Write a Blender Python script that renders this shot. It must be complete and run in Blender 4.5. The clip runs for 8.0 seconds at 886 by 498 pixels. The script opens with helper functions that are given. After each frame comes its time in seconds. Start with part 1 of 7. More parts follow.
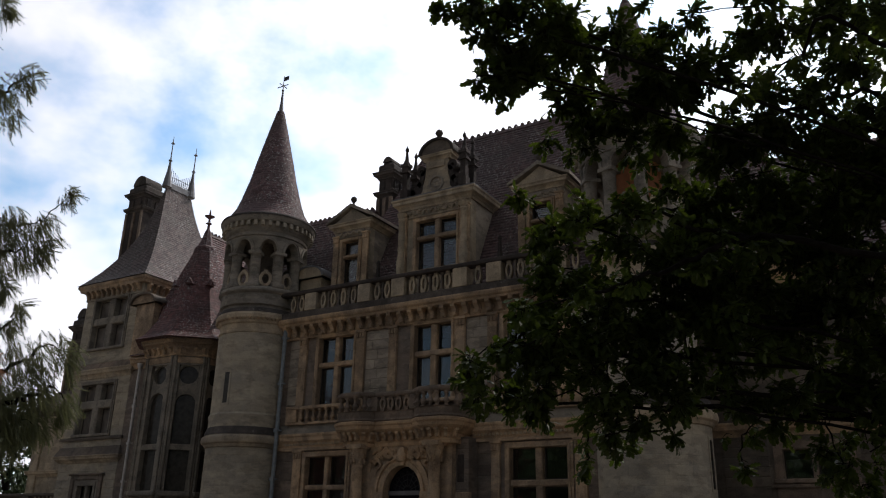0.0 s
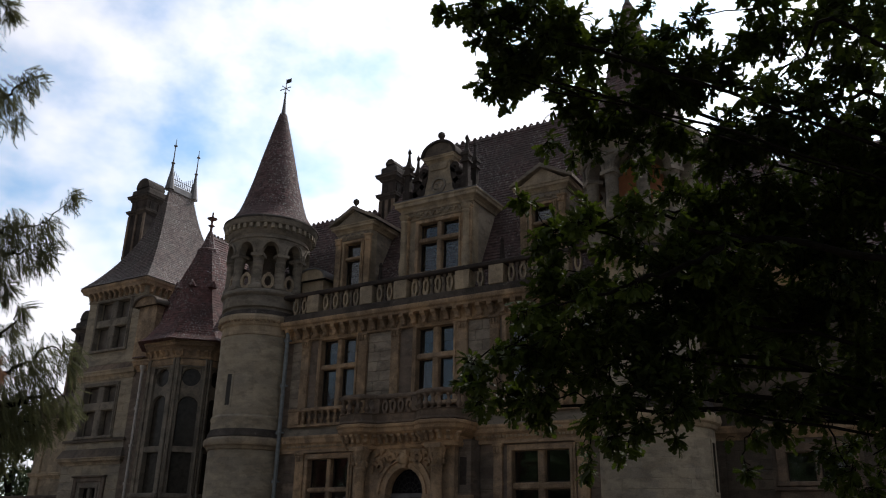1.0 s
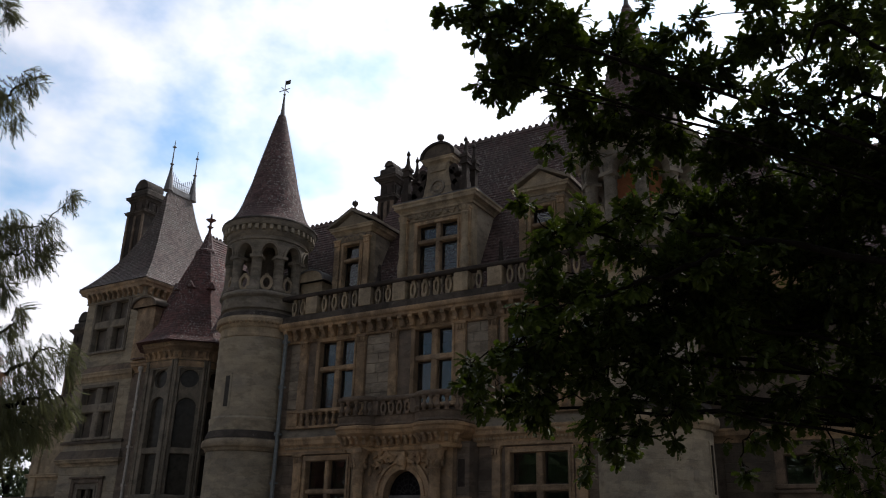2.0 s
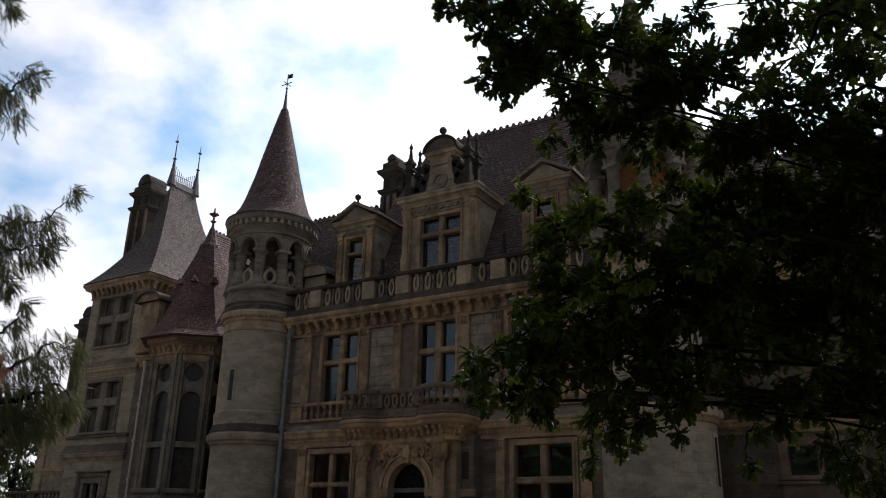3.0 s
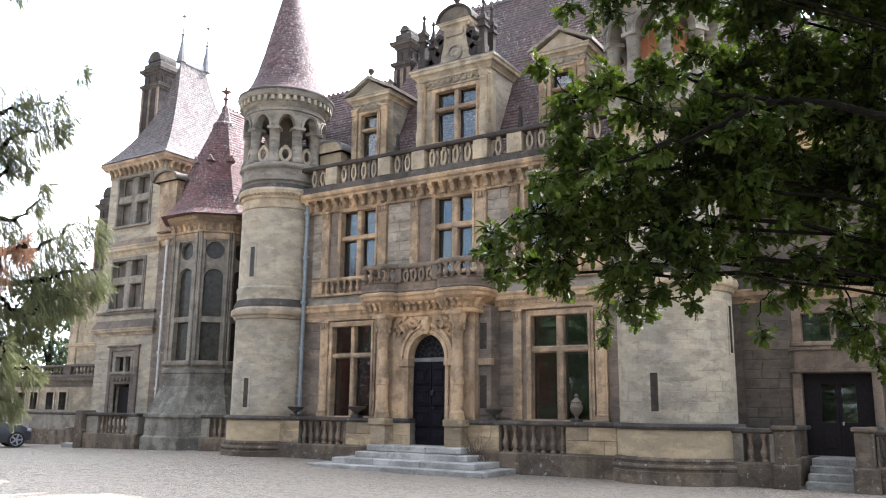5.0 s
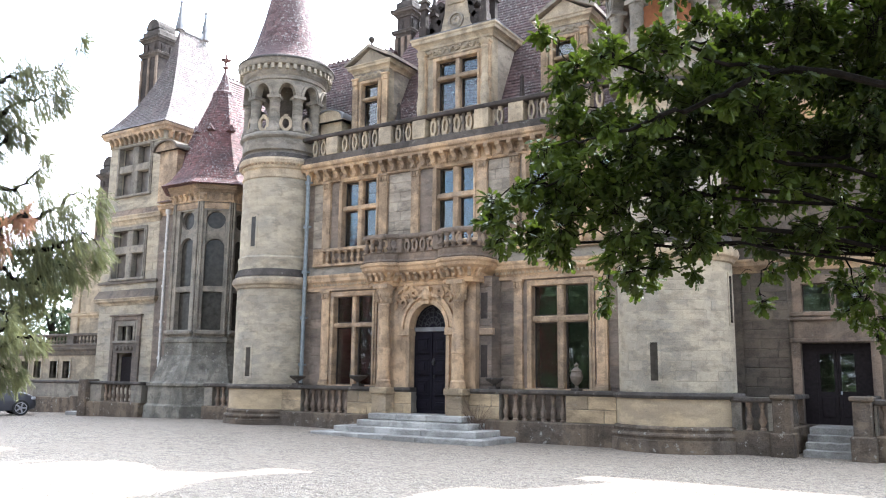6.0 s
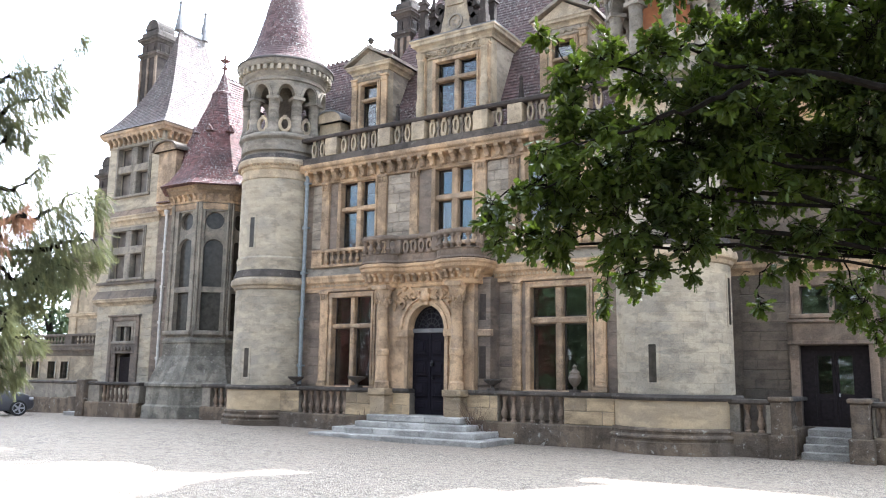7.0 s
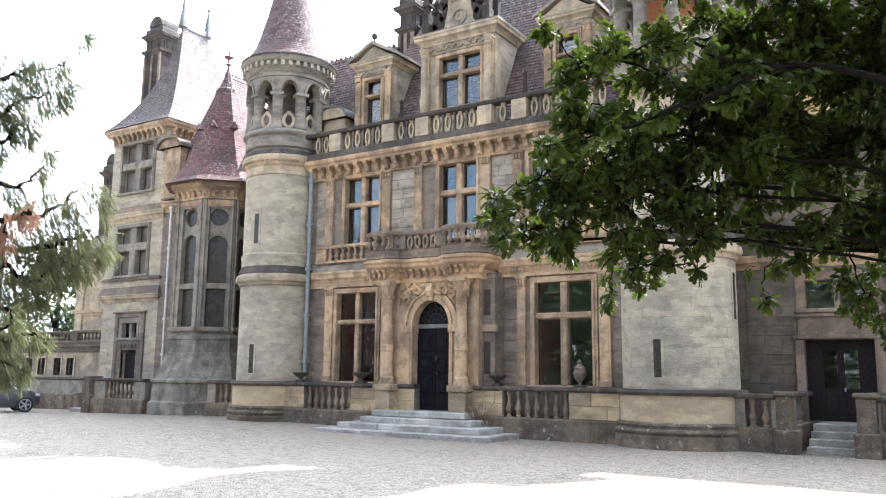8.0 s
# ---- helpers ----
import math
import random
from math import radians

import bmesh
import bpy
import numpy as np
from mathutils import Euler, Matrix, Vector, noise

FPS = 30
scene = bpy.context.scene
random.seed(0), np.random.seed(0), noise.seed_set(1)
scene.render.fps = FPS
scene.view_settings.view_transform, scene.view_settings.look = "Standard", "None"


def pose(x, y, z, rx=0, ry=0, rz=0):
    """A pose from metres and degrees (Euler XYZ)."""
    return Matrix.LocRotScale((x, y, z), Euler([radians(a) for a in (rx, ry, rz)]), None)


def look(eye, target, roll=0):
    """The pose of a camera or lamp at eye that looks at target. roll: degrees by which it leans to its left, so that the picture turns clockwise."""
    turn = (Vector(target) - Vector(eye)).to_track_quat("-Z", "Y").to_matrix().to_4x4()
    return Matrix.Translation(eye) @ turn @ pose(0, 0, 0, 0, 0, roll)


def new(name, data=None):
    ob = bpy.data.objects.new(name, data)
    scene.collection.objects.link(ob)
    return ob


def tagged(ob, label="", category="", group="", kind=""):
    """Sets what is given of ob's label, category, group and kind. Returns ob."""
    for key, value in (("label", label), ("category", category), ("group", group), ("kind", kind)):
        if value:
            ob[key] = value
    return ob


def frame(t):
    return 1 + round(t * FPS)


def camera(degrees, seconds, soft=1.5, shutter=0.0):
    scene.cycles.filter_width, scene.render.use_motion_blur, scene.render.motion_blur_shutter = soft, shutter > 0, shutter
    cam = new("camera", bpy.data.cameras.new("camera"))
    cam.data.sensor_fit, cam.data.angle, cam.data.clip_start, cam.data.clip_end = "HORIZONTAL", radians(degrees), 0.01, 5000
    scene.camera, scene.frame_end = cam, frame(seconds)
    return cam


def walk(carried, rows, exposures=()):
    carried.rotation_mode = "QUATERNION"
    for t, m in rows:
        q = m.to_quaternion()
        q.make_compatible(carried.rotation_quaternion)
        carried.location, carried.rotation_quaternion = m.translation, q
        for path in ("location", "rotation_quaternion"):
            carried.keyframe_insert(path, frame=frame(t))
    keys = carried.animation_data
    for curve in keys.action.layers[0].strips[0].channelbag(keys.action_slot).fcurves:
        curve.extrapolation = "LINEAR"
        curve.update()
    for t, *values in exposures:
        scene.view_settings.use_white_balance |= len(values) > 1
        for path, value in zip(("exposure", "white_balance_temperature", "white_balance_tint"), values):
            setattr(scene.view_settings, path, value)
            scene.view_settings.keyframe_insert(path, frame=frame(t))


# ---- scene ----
# ---------------- camera ----------------
cam = camera(57, 8.0, soft=1.1)
EYE = (0.0, 0.0, 1.6)
walk(cam, [
    (0.0, pose(*EYE, 109.98, -1.18, 30.83)),
    (0.5, pose(*EYE, 110.11, -1.33, 31.21)),
    (1.0, pose(*EYE, 110.14, -1.25, 30.98)),
    (1.5, pose(*EYE, 110.28, -1.38, 30.78)),
    (3.0, pose(*EYE, 109.79, -1.16, 31.15)),
    (3.5, pose(*EYE, 108.61, -1.15, 31.22)),
    (4.0, pose(*EYE, 105.98, -1.01, 31.67)),
    (4.5, pose(*EYE, 103.71, -0.94, 32.20)),
    (5.0, pose(*EYE, 101.01, -0.59, 32.50)),
    (5.2, pose(*EYE, 99.83, -0.54, 32.87)),
    (6.5, pose(*EYE, 98.81, -0.78, 32.40)),
    (7.0, pose(*EYE, 98.99, -0.79, 32.45)),
    (7.5, pose(*EYE, 98.99, -0.80, 32.39)),
    (8.0, pose(*EYE, 98.68, -0.64, 32.78)),
], exposures=[(0.0, -0.70, 6500, 16), (3.2, -0.70, 6500, 16), (3.6, -0.38, 6500, 16), (4.0, 0.24, 6500, 17), (4.4, 1.14, 6450, 18), (4.8, 1.98, 6150, 15), (5.0, 2.24, 6050, 14), (5.2, 2.42, 6000, 14), (6.3, 2.57, 5900, 13), (8.0, 2.57, 5900, 13)])

# ---------------- sky and sun ----------------
SUN_TO = Vector((0.22, 0.94, 1.08)).normalized()
sun_el = math.asin(SUN_TO.z)
world = bpy.data.worlds.new("sky")
scene.world = world
world.use_nodes = True
wn, wl = world.node_tree.nodes, world.node_tree.links
wn.clear()
w_out = wn.new("ShaderNodeOutputWorld")
w_bg = wn.new("ShaderNodeBackground")
w_sky = wn.new("ShaderNodeTexSky")
w_sky.sky_type = "NISHITA"
w_sky.sun_disc = False
w_sky.sun_elevation = sun_el
w_sky.sun_rotation = math.atan2(SUN_TO.x, SUN_TO.y)
w_sky.dust_density = 1.5
w_tc = wn.new("ShaderNodeTexCoord")
w_map = wn.new("ShaderNodeMapping")
w_map.inputs["Scale"].default_value = (1.0, 1.0, 1.5)
w_map.inputs["Location"].default_value = (0.9, 0.45, 0.2)
w_n1 = wn.new("ShaderNodeTexNoise")
w_n1.inputs["Scale"].default_value = 3.4
w_n1.inputs["Detail"].default_value = 6
w_n1.inputs["Roughness"].default_value = 0.55
w_r = wn.new("ShaderNodeValToRGB")
w_r.color_ramp.elements[0].position = 0.28
w_r.color_ramp.elements[1].position = 0.57
w_r.color_ramp.interpolation = "EASE"
w_n2 = wn.new("ShaderNodeTexNoise")
w_n2.inputs["Scale"].default_value = 6.0
w_n2.inputs["Detail"].default_value = 5
w_cloud = wn.new("ShaderNodeMix")
w_cloud.data_type = "RGBA"
w_cloud.inputs[6].default_value = (10.2, 10.8, 11.6, 1)
w_cloud.inputs[7].default_value = (15.0, 15.3, 15.7, 1)
w_mix = wn.new("ShaderNodeMix")
w_mix.data_type = "RGBA"
w_gain = wn.new("ShaderNodeMix")
w_gain.data_type = "RGBA"
w_gain.blend_type = "MULTIPLY"
w_gain.inputs[0].default_value = 1.0
w_gain.inputs[7].default_value = (1.75, 2.25, 2.25, 1)
wl.new(w_tc.outputs["Generated"], w_map.inputs["Vector"])
wl.new(w_map.outputs["Vector"], w_n1.inputs["Vector"])
wl.new(w_map.outputs["Vector"], w_n2.inputs["Vector"])
wl.new(w_n1.outputs["Fac"], w_r.inputs["Fac"])
wl.new(w_n2.outputs["Fac"], w_cloud.inputs[0])
# fewer clouds on the side away from the sun
w_cov = wn.new("ShaderNodeMapRange")
w_cov.inputs["From Min"].default_value = -0.5
w_cov.inputs["From Max"].default_value = 0.3
w_cov.inputs["To Min"].default_value = 0.9
w_cm = wn.new("ShaderNodeMath")
w_cm.operation = "MULTIPLY"
wl.new(w_r.outputs["Color"], w_cm.inputs[0])
wl.new(w_cov.outputs[0], w_cm.inputs[1])
wl.new(w_cm.outputs[0], w_mix.inputs[0])
wl.new(w_sky.outputs["Color"], w_gain.inputs[6])
wl.new(w_gain.outputs[2], w_mix.inputs[6])
wl.new(w_cloud.outputs[2], w_mix.inputs[7])
# the hazy sky is brighter on the sun's side
w_dot = wn.new("ShaderNodeVectorMath")
w_dot.operation = "DOT_PRODUCT"
w_dot.inputs[1].default_value = Vector((0.0, 1.0, 0.15)).normalized()
w_fw = wn.new("ShaderNodeMapRange")
w_fw.inputs["From Min"].default_value = -0.1
w_fw.inputs["From Max"].default_value = 0.85
w_fw.inputs["To Min"].default_value = 0.29
w_fw.inputs["To Max"].default_value = 1.75
w_mul = wn.new("ShaderNodeVectorMath")
w_mul.operation = "SCALE"
wl.new(w_tc.outputs["Generated"], w_dot.inputs[0])
wl.new(w_dot.outputs["Value"], w_fw.inputs["Value"])
wl.new(w_dot.outputs["Value"], w_cov.inputs["Value"])
wl.new(w_fw.outputs[0], w_mul.inputs["Scale"])
wl.new(w_mix.outputs[2], w_mul.inputs[0])
wl.new(w_mul.outputs[0], w_bg.inputs["Color"])
w_bg.inputs["Strength"].default_value = 0.11
wl.new(w_bg.outputs["Background"], w_out.inputs["Surface"])

sun = new("sun", bpy.data.lights.new("sun", "SUN"))
sun.data.energy = 3.4
sun.data.angle = radians(0.53)
sun.data.color = (1.0, 0.95, 0.87)
sun.matrix_world = look((0, 0, 60), Vector((0, 0, 60)) - SUN_TO)


# ---------------- materials ----------------
def nodes_of(name, rough=0.85, metal=0.0):
    m = bpy.data.materials.new(name)
    m.use_nodes = True
    nt = m.node_tree
    b = nt.nodes["Principled BSDF"]
    b.inputs["Roughness"].default_value = rough
    b.inputs["Metallic"].default_value = metal
    return m, nt, b


def nd(nt, kind, **vals):
    n = nt.nodes.new(kind)
    for k, v in vals.items():
        n.inputs[k.replace("_", " ")].default_value = v
    return n


def mixc(nt, fac, a, b, blend="MIX"):
    n = nt.nodes.new("ShaderNodeMix")
    n.data_type, n.blend_type = "RGBA", blend
    for sock, v in ((n.inputs[0], fac), (n.inputs[6], a), (n.inputs[7], b)):
        if isinstance(v, (int, float)):
            sock.default_value = v
        elif isinstance(v, tuple):
            sock.default_value = (*v[:3], 1)
        else:
            nt.links.new(v, sock)
    return n.outputs[2]


def ramp(nt, fac, lo, hi):
    n = nt.nodes.new("ShaderNodeMapRange")
    n.inputs["From Min"].default_value, n.inputs["From Max"].default_value = lo, hi
    nt.links.new(fac, n.inputs["Value"])
    return n.outputs[0]


def noise_at(nt, scale, detail=4, stretch=(1, 1, 1), rough=0.55):
    g = nt.nodes.new("ShaderNodeNewGeometry")
    mp = nt.nodes.new("ShaderNodeMapping")
    mp.inputs["Scale"].default_value = stretch
    n = nd(nt, "ShaderNodeTexNoise", Scale=scale, Detail=detail, Roughness=rough)
    nt.links.new(g.outputs["Position"], mp.inputs["Vector"])
    nt.links.new(mp.outputs["Vector"], n.inputs["Vector"])
    return n.outputs["Fac"]


def bump(nt, b, height, strength, dist=0.02):
    n = nd(nt, "ShaderNodeBump", Strength=strength, Distance=dist)
    nt.links.new(height, n.inputs["Height"])
    nt.links.new(n.outputs["Normal"], b.inputs["Normal"])


def stone(name, warm, grey, dark, grime=0.6, streak=0.6, lichen=0.3, bumpy=0.5, blocks=0.78, soft=0.0, run=(1.6, 1.6, 0.22), grain=0.28, patch=(1, 1, 1)):
    """Weathered limestone: warm and grey patches, run-off streaks, dark crust and pale lichen."""
    m, nt, b = nodes_of(name, 0.92)
    b.inputs["Specular IOR Level"].default_value = 0.25

    def layer(c, mask, k, over):
        f = nt.nodes.new("ShaderNodeMath"); f.operation = "MULTIPLY"
        nt.links.new(mask, f.inputs[0]); f.inputs[1].default_value = k
        return mixc(nt, f.outputs[0], c, over)
    c = mixc(nt, ramp(nt, noise_at(nt, 0.6, 6, rough=0.6), 0.44 - soft / 2, 0.56 + soft / 2), warm, grey)
    info = nt.nodes.new("ShaderNodeObjectInfo")
    c = layer(c, ramp(nt, info.outputs["Random"], 0.62, 0.95), blocks, tuple(1.22 * w for w in warm))
    c = layer(c, ramp(nt, info.outputs["Random"], 0.40, 0.05), blocks, tuple(0.60 * w for w in grey))
    c = layer(c, ramp(nt, noise_at(nt, 1.6, 6, (1, 1, 2.2), 0.6), 0.50, 0.58), 0.5, tuple(1.3 * w for w in warm))
    c = layer(c, ramp(nt, noise_at(nt, 1.25, 5, run, 0.55), 0.49, 0.60 + soft), streak, dark)
    c = layer(c, ramp(nt, noise_at(nt, 0.9, 6, patch, 0.58), 0.49, 0.60 + soft), grime, dark)
    c = layer(c, ramp(nt, noise_at(nt, 3.4, 5, patch, 0.60), 0.52, 0.61), grime * 0.7, tuple(0.7 * w for w in dark))
    c = layer(c, ramp(nt, noise_at(nt, 6.0, 7, rough=0.72), 0.60, 0.64), lichen, (0.42, 0.41, 0.37))
    fine = ramp(nt, noise_at(nt, 45.0, 5, rough=0.7), 0.36, 0.64)
    # dark joints and pits at a hand's size
    c = layer(c, ramp(nt, noise_at(nt, 11.0, 5, (1, 1, 1.6), 0.65), 0.55, 0.63), grime * 0.4, tuple(0.8 * w for w in dark))
    c = mixc(nt, grain, c, mixc(nt, fine, tuple(0.35 * w for w in warm), tuple(1.5 * w for w in warm)))
    nt.links.new(c, b.inputs["Base Color"])
    bump(nt, b, noise_at(nt, 14.0, 9, rough=0.72), min(1.0, bumpy * 1.6), 0.04)
    return m


BANDS = (0.45, 0.45, 2.2)   # staining that follows the courses
COURSED = (0.7, 0.7, 1.5)
M_WARM = stone("limestone_warm", (0.56, 0.395, 0.245), (0.37, 0.29, 0.218), (0.062, 0.052, 0.047), 0.66, 0.55, 0.10)
M_GREY = stone("limestone_grey", (0.265, 0.208, 0.162), (0.185, 0.160, 0.139), (0.055, 0.047, 0.042), 0.55, 0.28, 0.10, 0.5, 0.75, 0.06, BANDS, 0.24, COURSED)
M_TURRET = stone("limestone_turret", (0.440, 0.375, 0.275), (0.312, 0.292, 0.252), (0.070, 0.067, 0.062), 0.46, 0.28, 0.10, 0.3, 0.30, 0.14, BANDS, 0.2, COURSED)
# greyer, darker copy of the turret stone: the loggia's shadow is in this colour
M_LOGGIA = stone("limestone_grey_loggia_shade", (0.31, 0.27, 0.215), (0.24, 0.222, 0.195), (0.06, 0.056, 0.050), 0.6, 0.5, 0.2, 0.4, 0.3, 0.06, BANDS, 0.2, COURSED)
M_PALE = stone("limestone_pale", (0.42, 0.355, 0.275), (0.30, 0.268, 0.228), (0.070, 0.062, 0.056), 0.55, 0.3, 0.10, 0.4, 0.6, 0.06, BANDS, 0.2, COURSED)
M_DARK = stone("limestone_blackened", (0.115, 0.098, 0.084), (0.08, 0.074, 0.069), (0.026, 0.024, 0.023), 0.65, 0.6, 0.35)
M_PLINTH = stone("limestone_plinth", (0.20, 0.152, 0.108), (0.125, 0.107, 0.091), (0.036, 0.031, 0.027), 0.75, 0.6, 0.85)
M_OCHRE = stone("limestone_ochre_stained", (0.52, 0.395, 0.245), (0.36, 0.29, 0.21), (0.055, 0.047, 0.040), 0.48, 0.5, 0.2, 0.5, 0.9, 0.05, BANDS, 0.24, COURSED)
M_BASE = stone("limestone_base_buff", (0.47, 0.365, 0.232), (0.375, 0.31, 0.228), (0.075, 0.064, 0.053), 0.26, 0.22, 0.12, 0.35, 0.15, 0.12, BANDS, 0.2, (0.5, 0.5, 1.9))
M_STEP = stone("step_stone", (0.46, 0.445, 0.415), (0.34, 0.33, 0.308), (0.12, 0.11, 0.10), 0.6, 0.2, 0.3)
M_BUFF = stone("limestone_buff", (0.50, 0.40, 0.275), (0.37, 0.325, 0.262), (0.085, 0.076, 0.066), 0.5, 0.4, 0.2)
M_BAY = stone("limestone_bay_grey", (0.29, 0.255, 0.205), (0.205, 0.19, 0.165), (0.055, 0.05, 0.045), 0.65, 0.6, 0.2, 0.4, 0.5, 0.06)
M_LICHEN = stone("limestone_lichen_patched", (0.29, 0.265, 0.215), (0.205, 0.198, 0.175), (0.05, 0.047, 0.041), 0.8, 0.5, 0.6)
M_BLACK = stone("limestone_soot_black", (0.075, 0.060, 0.052), (0.055, 0.048, 0.044), (0.022, 0.02, 0.019), 0.6, 0.5, 0.12)
M_BROWN = stone("limestone_brown", (0.29, 0.215, 0.158), (0.205, 0.17, 0.138), (0.062, 0.053, 0.046), 0.65, 0.6, 0.3)
M_RUSTY = stone("limestone_orange", (0.54, 0.365, 0.215), (0.37, 0.27, 0.18), (0.085, 0.066, 0.055), 0.5, 0.5, 0.15)
# dark trim stone, and the recessed wing's shade mixed into its stone colour
M_SHADE = stone("limestone_soot_and_shade", (0.185, 0.15, 0.118), (0.14, 0.125, 0.110), (0.05, 0.045, 0.041), 0.55, 0.5, 0.12, 0.5, 0.6, 0.04, BANDS)


def tiles(name, a, c2, moss, row=0.11, polar=False):
    m, nt, b = nodes_of(name, 0.8)
    tc = nt.nodes.new("ShaderNodeTexCoord")
    sep = nt.nodes.new("ShaderNodeSeparateXYZ")
    nt.links.new(tc.outputs["Object"], sep.inputs[0])
    comb = nt.nodes.new("ShaderNodeCombineXYZ")
    if polar:
        at = nt.nodes.new("ShaderNodeMath"); at.operation = "ARCTAN2"
        nt.links.new(sep.outputs[1], at.inputs[0]); nt.links.new(sep.outputs[0], at.inputs[1])
        nt.links.new(at.outputs[0], comb.inputs[0])
    else:
        ad = nt.nodes.new("ShaderNodeMath"); ad.operation = "ADD"
        nt.links.new(sep.outputs[0], ad.inputs[0]); nt.links.new(sep.outputs[1], ad.inputs[1])
        nt.links.new(ad.outputs[0], comb.inputs[0])
    nt.links.new(sep.outputs[2], comb.inputs[1])
    br = nd(nt, "ShaderNodeTexBrick", Color1=(*a, 1), Color2=(*c2, 1), Mortar=(0.02, 0.015, 0.015, 1), Scale=1.0,
            Mortar_Size=0.006, Brick_Width=0.16, Row_Height=row, Bias=0.0)
    nt.links.new(comb.outputs[0], br.inputs["Vector"])
    c = br.outputs["Color"]
    per = nd(nt, "ShaderNodeTexVoronoi", Scale=7.5)
    nt.links.new(tc.outputs["Object"], per.inputs["Vector"])
    c = mixc(nt, 0.75, c, mixc(nt, per.outputs["Color"], tuple(0.45 * w for w in a), tuple(1.5 * w for w in c2)))
    c = mixc(nt, ramp(nt, noise_at(nt, 0.8, 7, rough=0.65), 0.46, 0.60), c, mixc(nt, 0.6, c, moss))
    li = ramp(nt, noise_at(nt, 13.0, 6, rough=0.75), 0.545, 0.605)
    k = nt.nodes.new("ShaderNodeMath"); k.operation = "MULTIPLY"
    nt.links.new(li, k.inputs[0]); nt.links.new(ramp(nt, noise_at(nt, 0.7, 4), 0.34, 0.56), k.inputs[1])
    c = mixc(nt, k.outputs[0], c, (0.33, 0.31, 0.295))
    nt.links.new(c, b.inputs["Base Color"])
    bump(nt, b, br.outputs["Fac"], 0.8, 0.03)
    return m


M_TILE = tiles("plum_clay_tiles", (0.078, 0.043, 0.042), (0.128, 0.080, 0.076), (0.072, 0.057, 0.054))
M_TILE_CONE = tiles("plum_clay_tiles_round", (0.086, 0.042, 0.043), (0.142, 0.084, 0.081), (0.095, 0.066, 0.062), 0.12, True)
M_TILE_TAN = tiles("brown_clay_tiles", (0.085, 0.060, 0.056), (0.13, 0.098, 0.09), (0.10, 0.09, 0.08))
M_TILE_RED = tiles("red_clay_tiles", (0.085, 0.030, 0.030), (0.140, 0.062, 0.056), (0.058, 0.038, 0.038))


def plain(name, c, rough=0.6, metal=0.0, vary=0.25, scale=9.0, bumps=0.1):
    m, nt, b = nodes_of(name, rough, metal)
    n = ramp(nt, noise_at(nt, scale, 6), 0.3, 0.7)
    nt.links.new(mixc(nt, n, tuple(x * (1 - vary) for x in c), tuple(min(1, x * (1 + vary)) for x in c)), b.inputs["Base Color"])
    if bumps:
        bump(nt, b, noise_at(nt, scale * 4, 4), bumps, 0.01)
    return m


M_LEAD = plain("lead_sheet", (0.165, 0.163, 0.165), 0.6, 0.2, 0.3, 3.0)
M_PIPE = plain("pale_blue_grey_paint", (0.205, 0.232, 0.245), 0.55)
M_PIPE_W = plain("off_white_paint", (0.52, 0.49, 0.45), 0.6)
M_IRON = plain("dark_iron", (0.03, 0.03, 0.032), 0.5, 0.6)
M_DOOR = plain("dark_blue_black_door_paint", (0.006, 0.0045, 0.009), 0.75, 0.0, 0.3, 14)
M_DOOR.node_tree.nodes["Principled BSDF"].inputs["Specular IOR Level"].default_value = 0.2
M_DOORB = plain("dark_brown_door_paint", (0.020, 0.015, 0.016), 0.75, 0.0, 0.3, 14)
M_DOORB.node_tree.nodes["Principled BSDF"].inputs["Specular IOR Level"].default_value = 0.2
M_SASH = plain("dark_window_sash", (0.045, 0.035, 0.03), 0.6)
# room surfaces coloured near black, so the unlit interior's dimness is in the colour
M_ROOM = plain("interior_coloured_dim", (0.05, 0.042, 0.038), 0.9)
M_BRICKRED = plain("red_render_inside_loggia", (0.42, 0.17, 0.08), 0.85, 0.0, 0.25, 4)
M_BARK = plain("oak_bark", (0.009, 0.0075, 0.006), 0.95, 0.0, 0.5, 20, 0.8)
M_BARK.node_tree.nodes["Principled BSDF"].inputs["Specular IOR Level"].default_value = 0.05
M_CARPAINT = plain("grey_car_paint", (0.055, 0.057, 0.07), 0.35, 0.0, 0.03, 3, 0)
M_RUBBER = plain("tyre_rubber", (0.018, 0.018, 0.018), 0.8)
M_ALLOY = plain("alloy_wheel", (0.33, 0.33, 0.35), 0.45, 0.0)
M_GATE = plain("brown_boards", (0.13, 0.085, 0.06), 0.8, 0, 0.35, 5)

M_GLASS, _nt, _b = nodes_of("window_glass", 0.015)
_b.inputs["Transmission Weight"].default_value = 1.0
_b.inputs["IOR"].default_value = 1.75
_b.inputs["Base Color"].default_value = (0.86, 0.9, 0.9, 1)
bump(_nt, _b, noise_at(_nt, 1.6, 2), 0.03, 0.05)

M_BLIND = plain("dusty_glass_before_blinds", (0.15, 0.13, 0.112), 0.25, 0.0, 0.35, 2.0, 0.1)
# opaque panes: dark tree reflections and dim interior are put into the base colour
M_LEADED = plain("leaded_glass_darkened", (0.05, 0.044, 0.036), 0.22, 0.0, 0.4, 6.0, 0.25)
M_LEADED.node_tree.nodes["Principled BSDF"].inputs["Specular IOR Level"].default_value = 0.28


